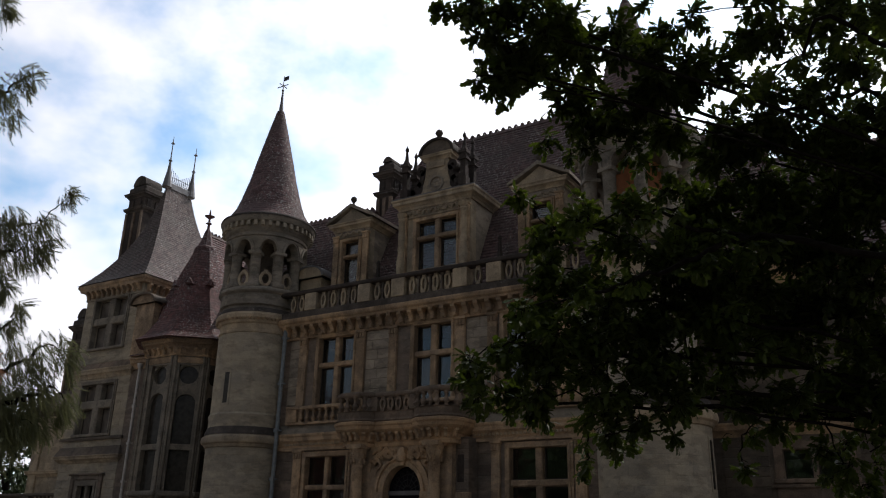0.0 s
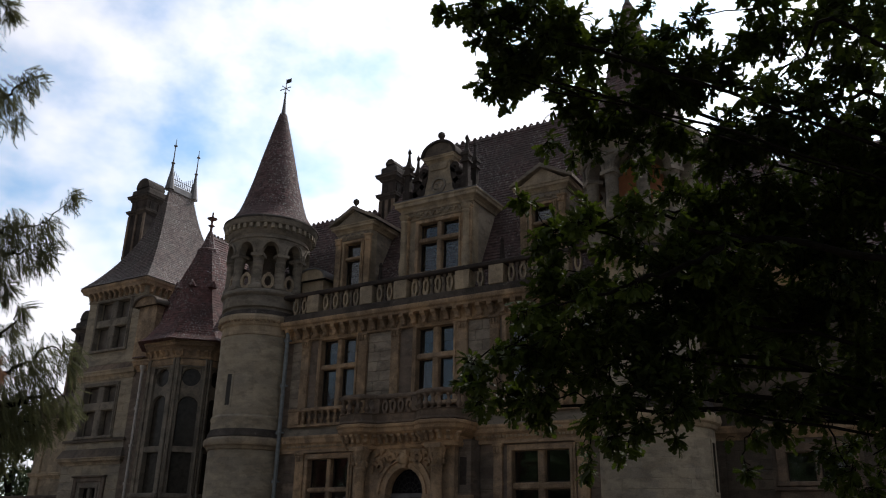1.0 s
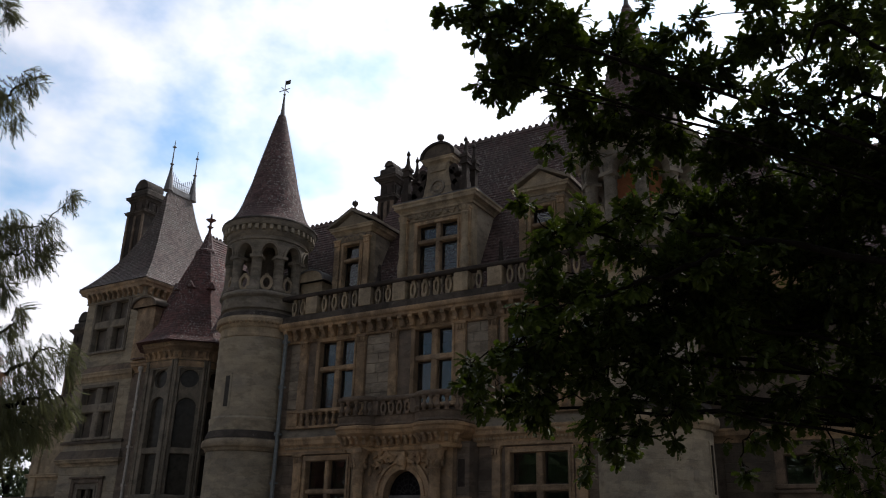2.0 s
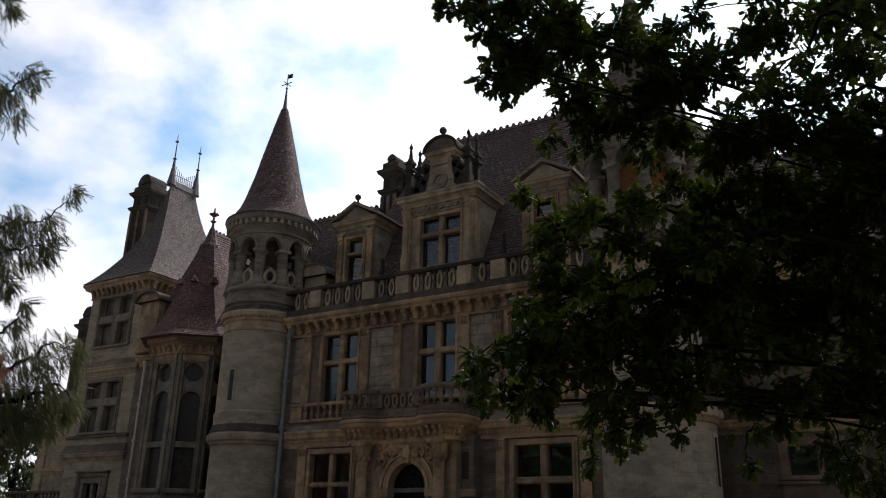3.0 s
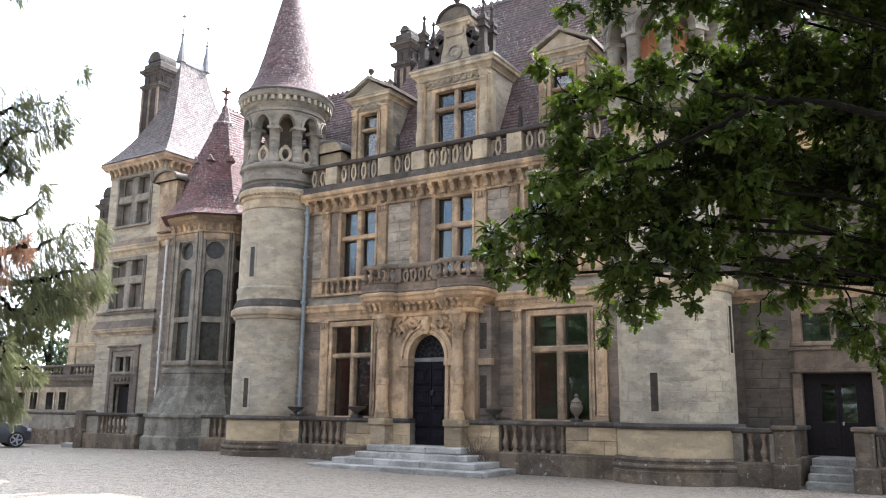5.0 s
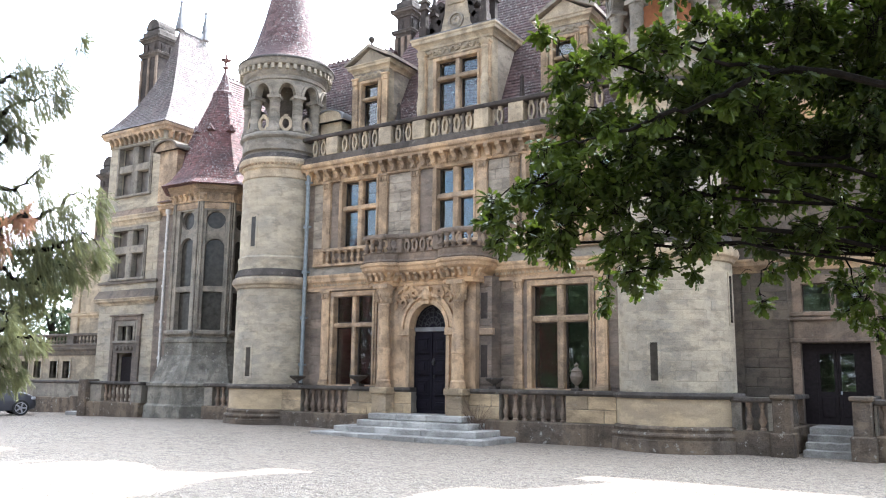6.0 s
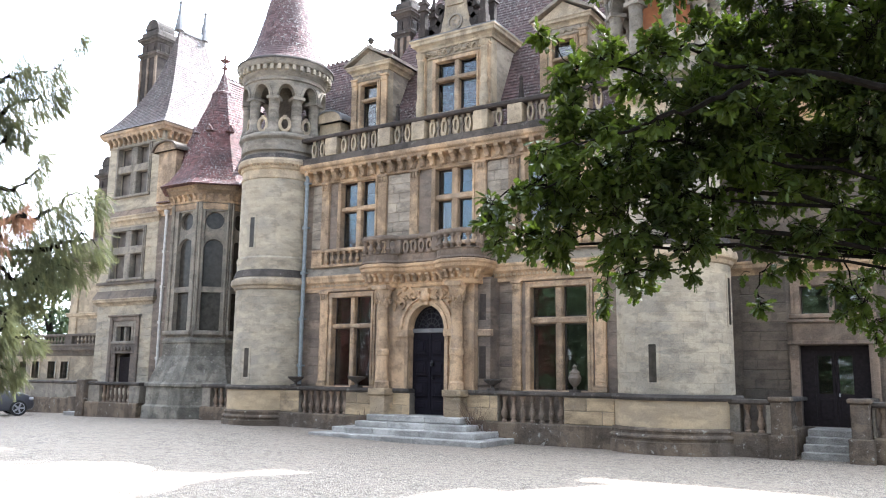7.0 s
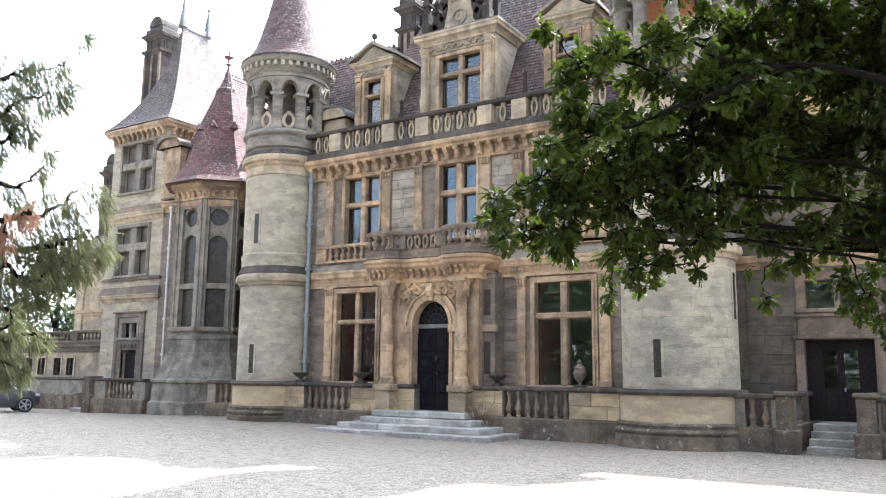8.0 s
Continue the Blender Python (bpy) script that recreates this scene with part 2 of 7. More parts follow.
def leafy(name, a, c2, glow, trans=0.35, rough=0.5):
    m, nt, b = nodes_of(name, rough)
    g = nt.nodes.new("ShaderNodeNewGeometry")
    c = mixc(nt, g.outputs["Random Per Island"], a, c2)
    c = mixc(nt, ramp(nt, noise_at(nt, 1.3, 3), 0.4, 0.65), c, mixc(nt, 0.5, c, glow))
    nt.links.new(c, b.inputs["Base Color"])
    b.inputs["Specular IOR Level"].default_value = 0.22
    tr = nt.nodes.new("ShaderNodeBsdfTranslucent")
    nt.links.new(mixc(nt, 0.65, c, glow), tr.inputs["Color"])
    ms = nt.nodes.new("ShaderNodeMixShader")
    ms.inputs[0].default_value = trans
    nt.links.new(b.outputs[0], ms.inputs[1]); nt.links.new(tr.outputs[0], ms.inputs[2])
    nt.links.new(ms.outputs[0], nt.nodes["Material Output"].inputs["Surface"])
    return m


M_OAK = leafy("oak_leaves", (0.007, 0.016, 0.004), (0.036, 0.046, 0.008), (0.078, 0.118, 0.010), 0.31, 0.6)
M_CONIFER = leafy("cypress_foliage", (0.045, 0.050, 0.032), (0.105, 0.115, 0.062), (0.20, 0.21, 0.085), 0.45, 0.65)
M_RUST = leafy("rust_brown_foliage", (0.22, 0.12, 0.075), (0.33, 0.20, 0.13), (0.30, 0.15, 0.08), 0.35, 0.65)
M_FARTREE = leafy("dark_far_foliage", (0.014, 0.028, 0.014), (0.03, 0.048, 0.02), (0.05, 0.07, 0.025), 0.2, 0.6)
M_COPPER = leafy("copper_leaves", (0.045, 0.015, 0.013), (0.080, 0.031, 0.024), (0.09, 0.032, 0.022), 0.2, 0.5)

M_GRAVEL, _nt, _b = nodes_of("pale_gravel", 0.95)
_v = nd(_nt, "ShaderNodeTexVoronoi", Scale=38.0)
_g = _nt.nodes.new("ShaderNodeNewGeometry")
_nt.links.new(_g.outputs["Position"], _v.inputs["Vector"])
_peb = mixc(_nt, ramp(_nt, _v.outputs["Color"], 0.1, 0.9), (0.095, 0.076, 0.058), (0.43, 0.362, 0.285))
_c = mixc(_nt, ramp(_nt, noise_at(_nt, 0.4, 7, rough=0.65), 0.44, 0.58), _peb, mixc(_nt, 0.6, _peb, (0.285, 0.234, 0.182)))
_c = mixc(_nt, ramp(_nt, noise_at(_nt, 5.0, 9, rough=0.75), 0.50, 0.62), _c, mixc(_nt, 0.55, _c, (0.06, 0.053, 0.045)))
_c = mixc(_nt, ramp(_nt, noise_at(_nt, 22.0, 4, rough=0.75), 0.56, 0.66), _c, (0.43, 0.375, 0.305))
_nt.links.new(_c, _b.inputs["Base Color"])
bump(_nt, _b, _v.outputs["Distance"], 1.0, 0.03)


# ---------------- building helpers ----------------
def finish(bm, name, material, smooth=False):
    bmesh.ops.recalc_face_normals(bm, faces=bm.faces[:])
    me = bpy.data.meshes.new(name)
    bm.to_mesh(me)
    bm.free()
    me.materials.append(material)
    if smooth:
        me.polygons.foreach_set("use_smooth", [True] * len(me.polygons))
        me.set_sharp_from_angle(angle=radians(35))
    return me


def thing(name, at=(0, 0, 0), label="", category="", group="", kind="", turn=0):
    ob = new(name)
    ob.empty_display_size = 0.3
    ob.matrix_world = pose(*at, 0, 0, turn)
    return tagged(ob, label, category, group, kind)


def part(name, bm, material, parent, label="", smooth=False):
    """A bmesh as one mesh object under a thing or a part, in the parent's own coordinates."""
    ob = new(name, finish(bm, name, material, smooth))
    ob.parent = parent
    if label:
        tagged(ob, label)
    return ob


def box(bm, x0, x1, y0, y1, z0, z1):
    v = [bm.verts.new(p) for p in ((x0, y0, z0), (x1, y0, z0), (x1, y1, z0), (x0, y1, z0), (x0, y0, z1), (x1, y0, z1), (x1, y1, z1), (x0, y1, z1))]
    for f in ((0, 1, 2, 3), (4, 5, 6, 7), (0, 1, 5, 4), (1, 2, 6, 5), (2, 3, 7, 6), (3, 0, 4, 7)):
        bm.faces.new([v[i] for i in f])
    return v


def boxes(*many):
    bm = bmesh.new()
    for b in many:
        box(bm, *b)
    return bm


def bevel(bm, w=0.015):
    bmesh.ops.bevel(bm, geom=bm.edges[:], offset=w, segments=1, affect="EDGES", clamp_overlap=True)
    return bm


def lathe(bm, profile, segs=24, at=(0, 0), a0=0.0, a1=360.0):
    """Turn a profile of (radius, z) about the upright line through at."""
    full = abs(a1 - a0) >= 359.9
    n = segs if full else segs + 1
    rings = []
    for r, z in profile:
        if r < 1e-4:
            rings.append([bm.verts.new((at[0], at[1], z))])
        else:
            rings.append([bm.verts.new((at[0] + r * math.cos(radians(a0 + (a1 - a0) * i / segs)), at[1] + r * math.sin(radians(a0 + (a1 - a0) * i / segs)), z)) for i in range(n)])
    for a, b in zip(rings, rings[1:]):
        for i in range(segs):
            j = (i + 1) % n
            if len(a) == 1 and len(b) == 1:
                continue
            if len(a) == 1:
                bm.faces.new((a[0], b[j], b[i]))
            elif len(b) == 1:
                bm.faces.new((a[i], a[j], b[0]))
            else:
                bm.faces.new((a[i], a[j], b[j], b[i]))
    if full:
        for ring in (rings[0], rings[-1]):
            if len(ring) > 2:
                bm.faces.new(ring)
    return bm


def turned(*profile, segs=24, at=(0, 0)):
    return lathe(bmesh.new(), profile, segs, at)


def sweep(bm, path, profile, closed=False):
    """Carry a closed profile of (outward, z) along a plan path with mitred corners; outward is to the right of the path's run."""
    n = len(path)
    P = [Vector(p) for p in path]
    rings = []
    for i in range(n):
        a = P[i] - P[i - 1] if (i or closed) else P[1] - P[0]
        b = P[(i + 1) % n] - P[i] if (i < n - 1 or closed) else P[-1] - P[-2]
        na, nb = Vector((a.y, -a.x)).normalized(), Vector((b.y, -b.x)).normalized()
        m = (na + nb).normalized()
        m = m / max(0.3, m.dot(na))
        rings.append([bm.verts.new((P[i].x + m.x * o, P[i].y + m.y * o, z)) for o, z in profile])
    k = len(profile)
    for i in range(n if closed else n - 1):
        a, b = rings[i], rings[(i + 1) % n]
        for j in range(k):
            bm.faces.new((a[j], a[(j + 1) % k], b[(j + 1) % k], b[j]))
    if not closed:
        bm.faces.new(rings[0])
        bm.faces.new(list(reversed(rings[-1])))
    return bm


def swept(path, profile, closed=False):
    return sweep(bmesh.new(), path, profile, closed)


def cornice(z0, z1, out, back=0.1):
    """A moulded profile: fillet, cove, corona and drip."""
    h = z1 - z0
    return [(-back, z0), (out * 0.18, z0), (out * 0.25, z0 + h * 0.18), (out * 0.5, z0 + h * 0.38), (out * 0.82, z0 + h * 0.5), (out * 0.85, z0 + h * 0.74), (out, z0 + h * 0.85), (out, z0 + h * 0.96), (out * 0.9, z1), (-back, z1)]



def wall_sheet(bm, u0, u1, z0, z1, y, thick, holes=()):
    """A wall along x with its face at y and openings (xa, xb, za, zb) that go through it."""
    us = sorted({u0, u1, *[h[0] for h in holes], *[h[1] for h in holes]})
    zs = sorted({z0, z1, *[h[2] for h in holes], *[h[3] for h in holes]})
    solid = lambda i, j: 0 <= i < len(us) - 1 and 0 <= j < len(zs) - 1 and not any(h[0] <= us[i] + 1e-6 and us[i + 1] <= h[1] + 1e-6 and h[2] <= zs[j] + 1e-6 and zs[j + 1] <= h[3] + 1e-6 for h in holes)
    quad = lambda *p: bm.faces.new([bm.verts.new(q) for q in p])
    for i in range(len(us) - 1):
        for j in range(len(zs) - 1):
            if not solid(i, j):
                continue
            a, b, c, d = us[i], us[i + 1], zs[j], zs[j + 1]
            Y = y + thick
            quad((a, y, c), (b, y, c), (b, y, d), (a, y, d))
            quad((a, Y, c), (a, Y, d), (b, Y, d), (b, Y, c))
            if not solid(i - 1, j): quad((a, y, c), (a, y, d), (a, Y, d), (a, Y, c))
            if not solid(i + 1, j): quad((b, y, c), (b, Y, c), (b, Y, d), (b, y, d))
            if not solid(i, j - 1): quad((a, y, c), (a, Y, c), (b, Y, c), (b, y, c))
            if not solid(i, j + 1): quad((a, y, d), (b, y, d), (b, Y, d), (a, Y, d))
    bmesh.ops.remove_doubles(bm, verts=bm.verts[:], dist=1e-5)
    return bm


def cross_window(parent, u0, u1, z0, z1, y, cols=2, rows=(0.66,), stone_m=None, bar=0.16, depth=0.22, surround=0.14, sill=True, glass=None):
    """A stone window with mullions and transoms, sashes and separate panes, in a wall face at y."""
    stone_m = stone_m or M_WARM
    bm = bmesh.new()
    s = surround
    if s:
        box(bm, u0 - s, u0 + 0.008, y - 0.05, y + 0.16, z0, z1 + s)
        box(bm, u1 - 0.008, u1 + s, y - 0.05, y + 0.16, z0, z1 + s)
        box(bm, u0 + 0.008, u1 - 0.008, y - 0.05, y + 0.16, z1 - 0.008, z1 + s)
        box(bm, u0 - s * 0.5, u0, y - 0.08, y - 0.05, z0, z1 + s * 0.5)
        box(bm, u1, u1 + s * 0.5, y - 0.08, y - 0.05, z0, z1 + s * 0.5)
        box(bm, u0, u1, y - 0.08, y - 0.05, z1, z1 + s * 0.5)
    w = part("window", bm, stone_m, parent)
    xs = [u0 + (u1 - u0) * i / cols for i in range(cols + 1)]
    zs = [z0, *[z0 + (z1 - z0) * r for r in rows], z1]
    for x in xs[1:-1]:
        part("mullion", bevel(boxes((x - bar / 2, x + bar / 2, y - 0.02, y + depth, z0, z1)), 0.03), stone_m, w)
    for z in zs[1:-1]:
        part("transom", bevel(boxes((u0, u1, y - 0.03, y + depth - 0.01, z - bar * 0.42, z + bar * 0.42)), 0.03), stone_m, w)
    if sill:
        part("sill", bevel(boxes((u0 - s - 0.05, u1 + s + 0.05, y - 0.12, y + 0.2, z0 - 0.1, z0 + 0.012)), 0.02), stone_m, w)
    for i in range(cols):
        for j in range(len(zs) - 1):
            a = xs[i] + (bar / 2 if i else 0)
            b = xs[i + 1] - (bar / 2 if i < cols - 1 else 0)
            c = zs[j] + (bar * 0.42 if j else 0)
            d = zs[j + 1] - (bar * 0.42 if j < len(zs) - 2 else 0)
            g = y + depth - 0.06
            f = 0.035
            sash = bmesh.new()
            wall_sheet(sash, a, b, c, d, g - 0.02, 0.05, [(a + f, b - f, c + f, d - f)])
            part("sash", sash, M_SASH, w)
            part("pane", boxes((a + f, b - f, g, g + 0.008, c + f, d - f)), glass or M_GLASS, w)
    return w


BALUSTER = ((0.075, 0), (0.075, 0.06), (0.045, 0.10), (0.05, 0.16), (0.085, 0.27), (0.09, 0.36), (0.055, 0.50), (0.04, 0.66), (0.045, 0.80), (0.07, 0.86), (0.07, 0.90), (0.075, 0.92), (0.075, 1.0))
_bal_cache = {}


def balusters(parent, p0, p1, z0, z1, gap=0.24, material=None, kind="turned", scale=1.0):
    """A run of separate balusters from p0 to p1 on one shared mesh."""
    a, b = Vector(p0), Vector(p1)
    n = max(1, round((b - a).length / gap))
    key = (kind, material.name, round(z1 - z0, 3), scale)
    if key not in _bal_cache:
        h = z1 - z0
        bm = bmesh.new()
        if kind == "bar":
            box(bm, -0.024, 0.024, -0.04, 0.04, 0, h)
            for zz in (0.0, h * 0.44, h - 0.07):
                box(bm, -0.055, 0.055, -0.042, 0.042, zz, zz + 0.07)
        elif kind == "turned":
            lathe(bm, [(r * scale, z * h) for r, z in BALUSTER], 10)
        else:
            # a pierced oval between two small feet
            ring = []
            for i in range(16):
                t = 2 * math.pi * i / 16
                cs, sn = math.cos(t), math.sin(t)
                ring.append([bm.verts.new((rx * cs, yy, h / 2 + rz * sn)) for rx, rz, yy in ((0.105 * scale, h * 0.44, -0.05), (0.105 * scale, h * 0.44, 0.05), (0.055 * scale, h * 0.29, 0.05), (0.055 * scale, h * 0.29, -0.05))])
            for i in range(16):
                p, q = ring[i], ring[(i + 1) % 16]
                for j in range(4):
                    bm.faces.new((p[j], p[(j + 1) % 4], q[(j + 1) % 4], q[j]))
            box(bm, -0.06, 0.06, -0.05, 0.05, 0, h * 0.10)
            box(bm, -0.06, 0.06, -0.05, 0.05, h * 0.90, h)
        _bal_cache[key] = finish(bm, "baluster", material, kind == "turned")
    for i in range(n):
        p = a + (b - a) * ((i + 0.5) / n)
        ob = new("baluster", _bal_cache[key])
        ob.parent = parent
        ob.matrix_basis = pose(p.x, p.y, z0, 0, 0, math.degrees(math.atan2(b.y - a.y, b.x - a.x)))


# stepped roof slopes: each course of tiles laps over the one below
def tiled_slope(bm, a0, a1, b0, b1, row=0.13, lift=0.022, curve=0.0):
    """A slope between the eaves a0-a1 and the top b0-b1, laid in lapped courses; curve sags it inward for a flared foot."""
    a0, a1, b0, b1 = map(Vector, (a0, a1, b0, b1))
    n = max(2, int(((b0 + b1) / 2 - (a0 + a1) / 2).length / row))
    up = ((b0 + b1) / 2 - (a0 + a1) / 2).normalized()
    nor = (a1 - a0).cross(up).normalized() if (a1 - a0).length > 1e-3 else (b1 - b0).cross(up).normalized()
    prev = None
    for i in range(n):
        t0, t1 = i / n, (i + 1) / n
        s0, s1 = (-curve * math.sin(math.pi * t ** 0.6) for t in (t0, t1))
        v = [bm.verts.new(p) for p in (a0.lerp(b0, t0) + nor * (s0 + lift), a1.lerp(b1, t0) + nor * (s0 + lift), a1.lerp(b1, t1) + nor * s1, a0.lerp(b0, t1) + nor * s1)]
        bm.faces.new(v)
        if prev:
            bm.faces.new((prev[3], prev[2], v[1], v[0]))
        prev = v


def tiled_cone(bm, profile, segs, row=0.12, lift=0.02, turn=0.0):
    """A round or many-sided roof of lapped courses after a profile of (radius, z), lowest first."""
    pts = [Vector((r, z)) for r, z in profile]
    full = sum((b - a).length for a, b in zip(pts, pts[1:]))
    n = int(full / row)

    def at(s):
        for a, b in zip(pts, pts[1:]):
            l = (b - a).length
            if s <= l:
                return a.lerp(b, s / l)
            s -= l
        return pts[-1]
    out = []
    for i in range(n):
        p, q = at(full * i / n), at(full * (i + 1) / n)
        out += [(p.x + lift, p.y), (q.x, q.y)]
    out.append((0.0, pts[-1].y + 0.02))
    lathe(bm, out, segs, a0=turn, a1=turn + 360)
    return bm


_stone_cache = {}


def block_mesh(l, h, d, material):
    key = ("flat", round(l, 2), round(h, 3), d, material.name)
    if key not in _stone_cache:
        c = 0.013
        bm = bmesh.new()
        o = [bm.verts.new(p) for p in ((0, 0, 0), (l, 0, 0), (l, 0, h), (0, 0, h))]
        f = [bm.verts.new(p) for p in ((c, -d, c), (l - c, -d, c), (l - c, -d, h - c), (c, -d, h - c))]
        bm.faces.new(f)
        for i in range(4):
            bm.faces.new((o[i], o[(i + 1) % 4], f[(i + 1) % 4], f[i]))
        _stone_cache[key] = finish(bm, "stone", material)
    return _stone_cache[key]


def ashlar(parent, x0, x1, z0, z1, y, material, row=0.26, length=0.6, holes=(), seed=1, d=0.014):
    """Courses of separate blocks a little proud of a wall face, with running joints."""
    rng = random.Random(seed)
    rows = max(1, round((z1 - z0) / row))
    h = (z1 - z0) / rows
    for j in range(rows):
        za, zb = z0 + j * h, z0 + (j + 1) * h
        cuts = sorted((a, b) for a, b, c, e in holes if c < zb - 0.02 and e > za + 0.02)
        runs, s = [], x0
        for a, b in cuts:
            if a > s:
                runs.append((s, min(a, x1)))
            s = max(s, b)
        if s < x1:
            runs.append((s, x1))
        for a, b in runs:
            x = a
            first = True
            while x < b - 0.05:
                l = rng.choice((0.42, 0.54, 0.66, 0.78)) * length / 0.6
                if first and j % 2:
                    l *= 0.5
                first = False
                if b - x - l < 0.2:
                    l = b - x
                ob = new("stone", block_mesh(l - 0.008, h - 0.008, d, material))
                ob.parent = parent
                ob.matrix_basis = pose(x + 0.004, y, za + 0.004)
                x += l


def round_ashlar(parent, r, z0, z1, material, row=0.24, count=16, a0=180, a1=380, holes=(), seed=2):
    """Courses of separate curved blocks round a turret."""
    rng = random.Random(seed)
    rows = round((z1 - z0) / row)
    h = (z1 - z0) / rows
    step = 360 / count
    sizes = []
    for w in (0.8, 1.0, 1.2):
        bm = bmesh.new()
        c, d = 0.006, 0.006
        al = step * w - math.degrees(0.005 / r)
        ring0, ring1 = [], []
        k = 4
        for i in range(k + 1):
            t = radians(al * i / k)
            tc = radians(min(max(al * i / k, math.degrees(c / r)), al - math.degrees(c / r)))
            ring0.append([bm.verts.new((r * math.cos(t), r * math.sin(t), z)) for z in (0, h - 0.006)])
            ring1.append([bm.verts.new(((r + d) * math.cos(tc), (r + d) * math.sin(tc), z)) for z in (c, h - 0.006 - c)])
        for i in range(k):
            bm.faces.new((ring1[i][0], ring1[i + 1][0], ring1[i + 1][1], ring1[i][1]))
            bm.faces.new((ring0[i][0], ring0[i + 1][0], ring1[i + 1][0], ring1[i][0]))
            bm.faces.new((ring0[i][1], ring0[i + 1][1], ring1[i + 1][1], ring1[i][1]))
        for i in (0, k):
            bm.faces.new((ring0[i][0], ring0[i][1], ring1[i][1], ring1[i][0]))
        sizes.append((w, finish(bm, "stone", material)))
    for j in range(rows):
        a = a0 + (step * 0.5 if j % 2 else 0) + rng.uniform(-3, 3)
        z = z0 + j * h
        while a < a1:
            w, me = rng.choice(sizes)
            if not any(ha < a + step * w and a < hb and hc < z + h and z < hd for ha, hb, hc, hd in holes):
                ob = new("stone", me)
                ob.parent = parent
                ob.matrix_basis = pose(0, 0, z + 0.003, 0, 0, a)
            a += step * w


# ---------------- ground ----------------
def ground_z(x, y):
    t = min(1, max(0, (-x - 11.5) / 6))
    k = min(1, max(0, (y - 4) / 12))
    return (0.10 * t * t * (3 - 2 * t) - 0.018 * min(17, max(0, -x - 20))) * k


gx = sorted({*[-400, -200, -120, -80, -60, 40, 60, 90, 150, 400], *[-48 + 1.5 * i for i in range(54)]})
gy = sorted({*[-300, -150, -80, -50, -30, 60, 90, 150, 400], *[-18 + 1.5 * i for i in range(40)]})
bm = bmesh.new()
grid = [[bm.verts.new((x, y, ground_z(x, y) + (0.012 * noise.noise((x * 0.7, y * 0.7, 0)) if abs(x) < 50 and abs(y) < 40 else 0))) for y in gy] for x in gx]
for i in range(len(gx) - 1):
    for j in range(len(gy) - 1):
        bm.faces.new((grid[i][j], grid[i + 1][j], grid[i + 1][j + 1], grid[i][j + 1]))
tagged(new("ground", finish(bm, "ground", M_GRAVEL, True)), "pale grey gravel forecourt with worn wheel tracks", "ground", kind="structure")

# ---------------- main block ----------------
W = 19.5          # the front wall's face
XL, XR = -19.0, -5.85   # axes of the two round turrets
HOLES = [(-16.46, -14.94, 1.32, 4.02), (-9.66, -8.05, 1.32, 4.02), (-16.25, -14.90, 5.48, 7.63), (-12.72, -11.46, 5.45, 7.63), (-9.80, -8.45, 5.48, 7.63),
         (-13.15, -11.85, 0.6, 3.6)]
main = thing("main_building", label="ochre limestone country house front with tiled mansard roof and large stone windows", category="building", kind="structure")
front = part("front_wall", wall_sheet(bmesh.new(), XL, XR, -0.4, 8.62, W, 0.45, HOLES), M_GREY, main)
part("side_wall", boxes((XL, XL + 0.4, W + 0.45, 27.5, -0.4, 8.62)), M_GREY, main)
part("side_wall", boxes((XR - 0.4, XR, W + 0.45, 27.5, -0.4, 8.62)), M_GREY, main)
part("back_wall", boxes((XL, XR, 27.5, 27.9, -0.4, 8.62)), M_GREY, main)
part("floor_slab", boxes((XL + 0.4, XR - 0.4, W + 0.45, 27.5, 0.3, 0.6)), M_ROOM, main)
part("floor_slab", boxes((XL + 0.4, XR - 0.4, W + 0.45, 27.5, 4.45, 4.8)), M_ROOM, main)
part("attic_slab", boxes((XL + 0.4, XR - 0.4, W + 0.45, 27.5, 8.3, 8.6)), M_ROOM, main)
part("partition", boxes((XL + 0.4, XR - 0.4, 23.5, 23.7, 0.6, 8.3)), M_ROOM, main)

cross_window(main, -16.46, -14.94, 1.32, 4.02, W, rows=(0.67,))
cross_window(main, -9.66, -8.05, 1.32, 4.02, W, rows=(0.67,), bar=0.2)
cross_window(main, -16.25, -14.90, 5.48, 7.63, W, rows=(0.60,), bar=0.18)
cross_window(main, -12.72, -11.46, 5.45, 7.63, W, rows=(0.61,), bar=0.2)
cross_window(main, -9.80, -8.45, 5.48, 7.63, W, rows=(0.60,), bar=0.18)


def pilaster(parent, x0, x1, z0, z1, y, out=0.09, cap=True, material=None):
    m = material or M_WARM
    bm = boxes((x0, x1, y - out, y + 0.05, z0, z1))
    box(bm, x0 + 0.05, x1 - 0.05, y - out - 0.015, y - out, z0 + 0.25, z1 - 0.35)
    p = part("pilaster", bevel(bm, 0.01), m, parent)
    part("base", bevel(boxes((x0 - 0.03, x1 + 0.03, y - out - 0.04, y + 0.05, z0, z0 + 0.12), (x0 - 0.015, x1 + 0.015, y - out - 0.02, y + 0.05, z0 + 0.12, z0 + 0.18)), 0.012), m, p)
    if cap:
        bm = boxes((x0 - 0.03, x1 + 0.03, y - out - 0.05, y + 0.05, z1 - 0.07, z1))
        for i in range(3):
            x = x0 + (x1 - x0) * (i + 0.5) / 3
            box(bm, x - 0.035, x + 0.035, y - out - 0.05, y - out, z1 - 0.24, z1 - 0.08)
        part("capital", bevel(bm, 0.012), m, p)
    return p


for a, b in ((-16.93, -16.62), (-10.18, -9.93), (-7.85, -7.55)):
    pilaster(main, a, b, 1.3, 4.2, W)
for a, b in ((-17.02, -16.72), (-14.78, -14.48), (-13.60, -13.32), (-11.30, -11.02), (-10.30, -10.02), (-8.2, -7.9)):
    pilaster(main, a, b, 5.0, 7.70, W)

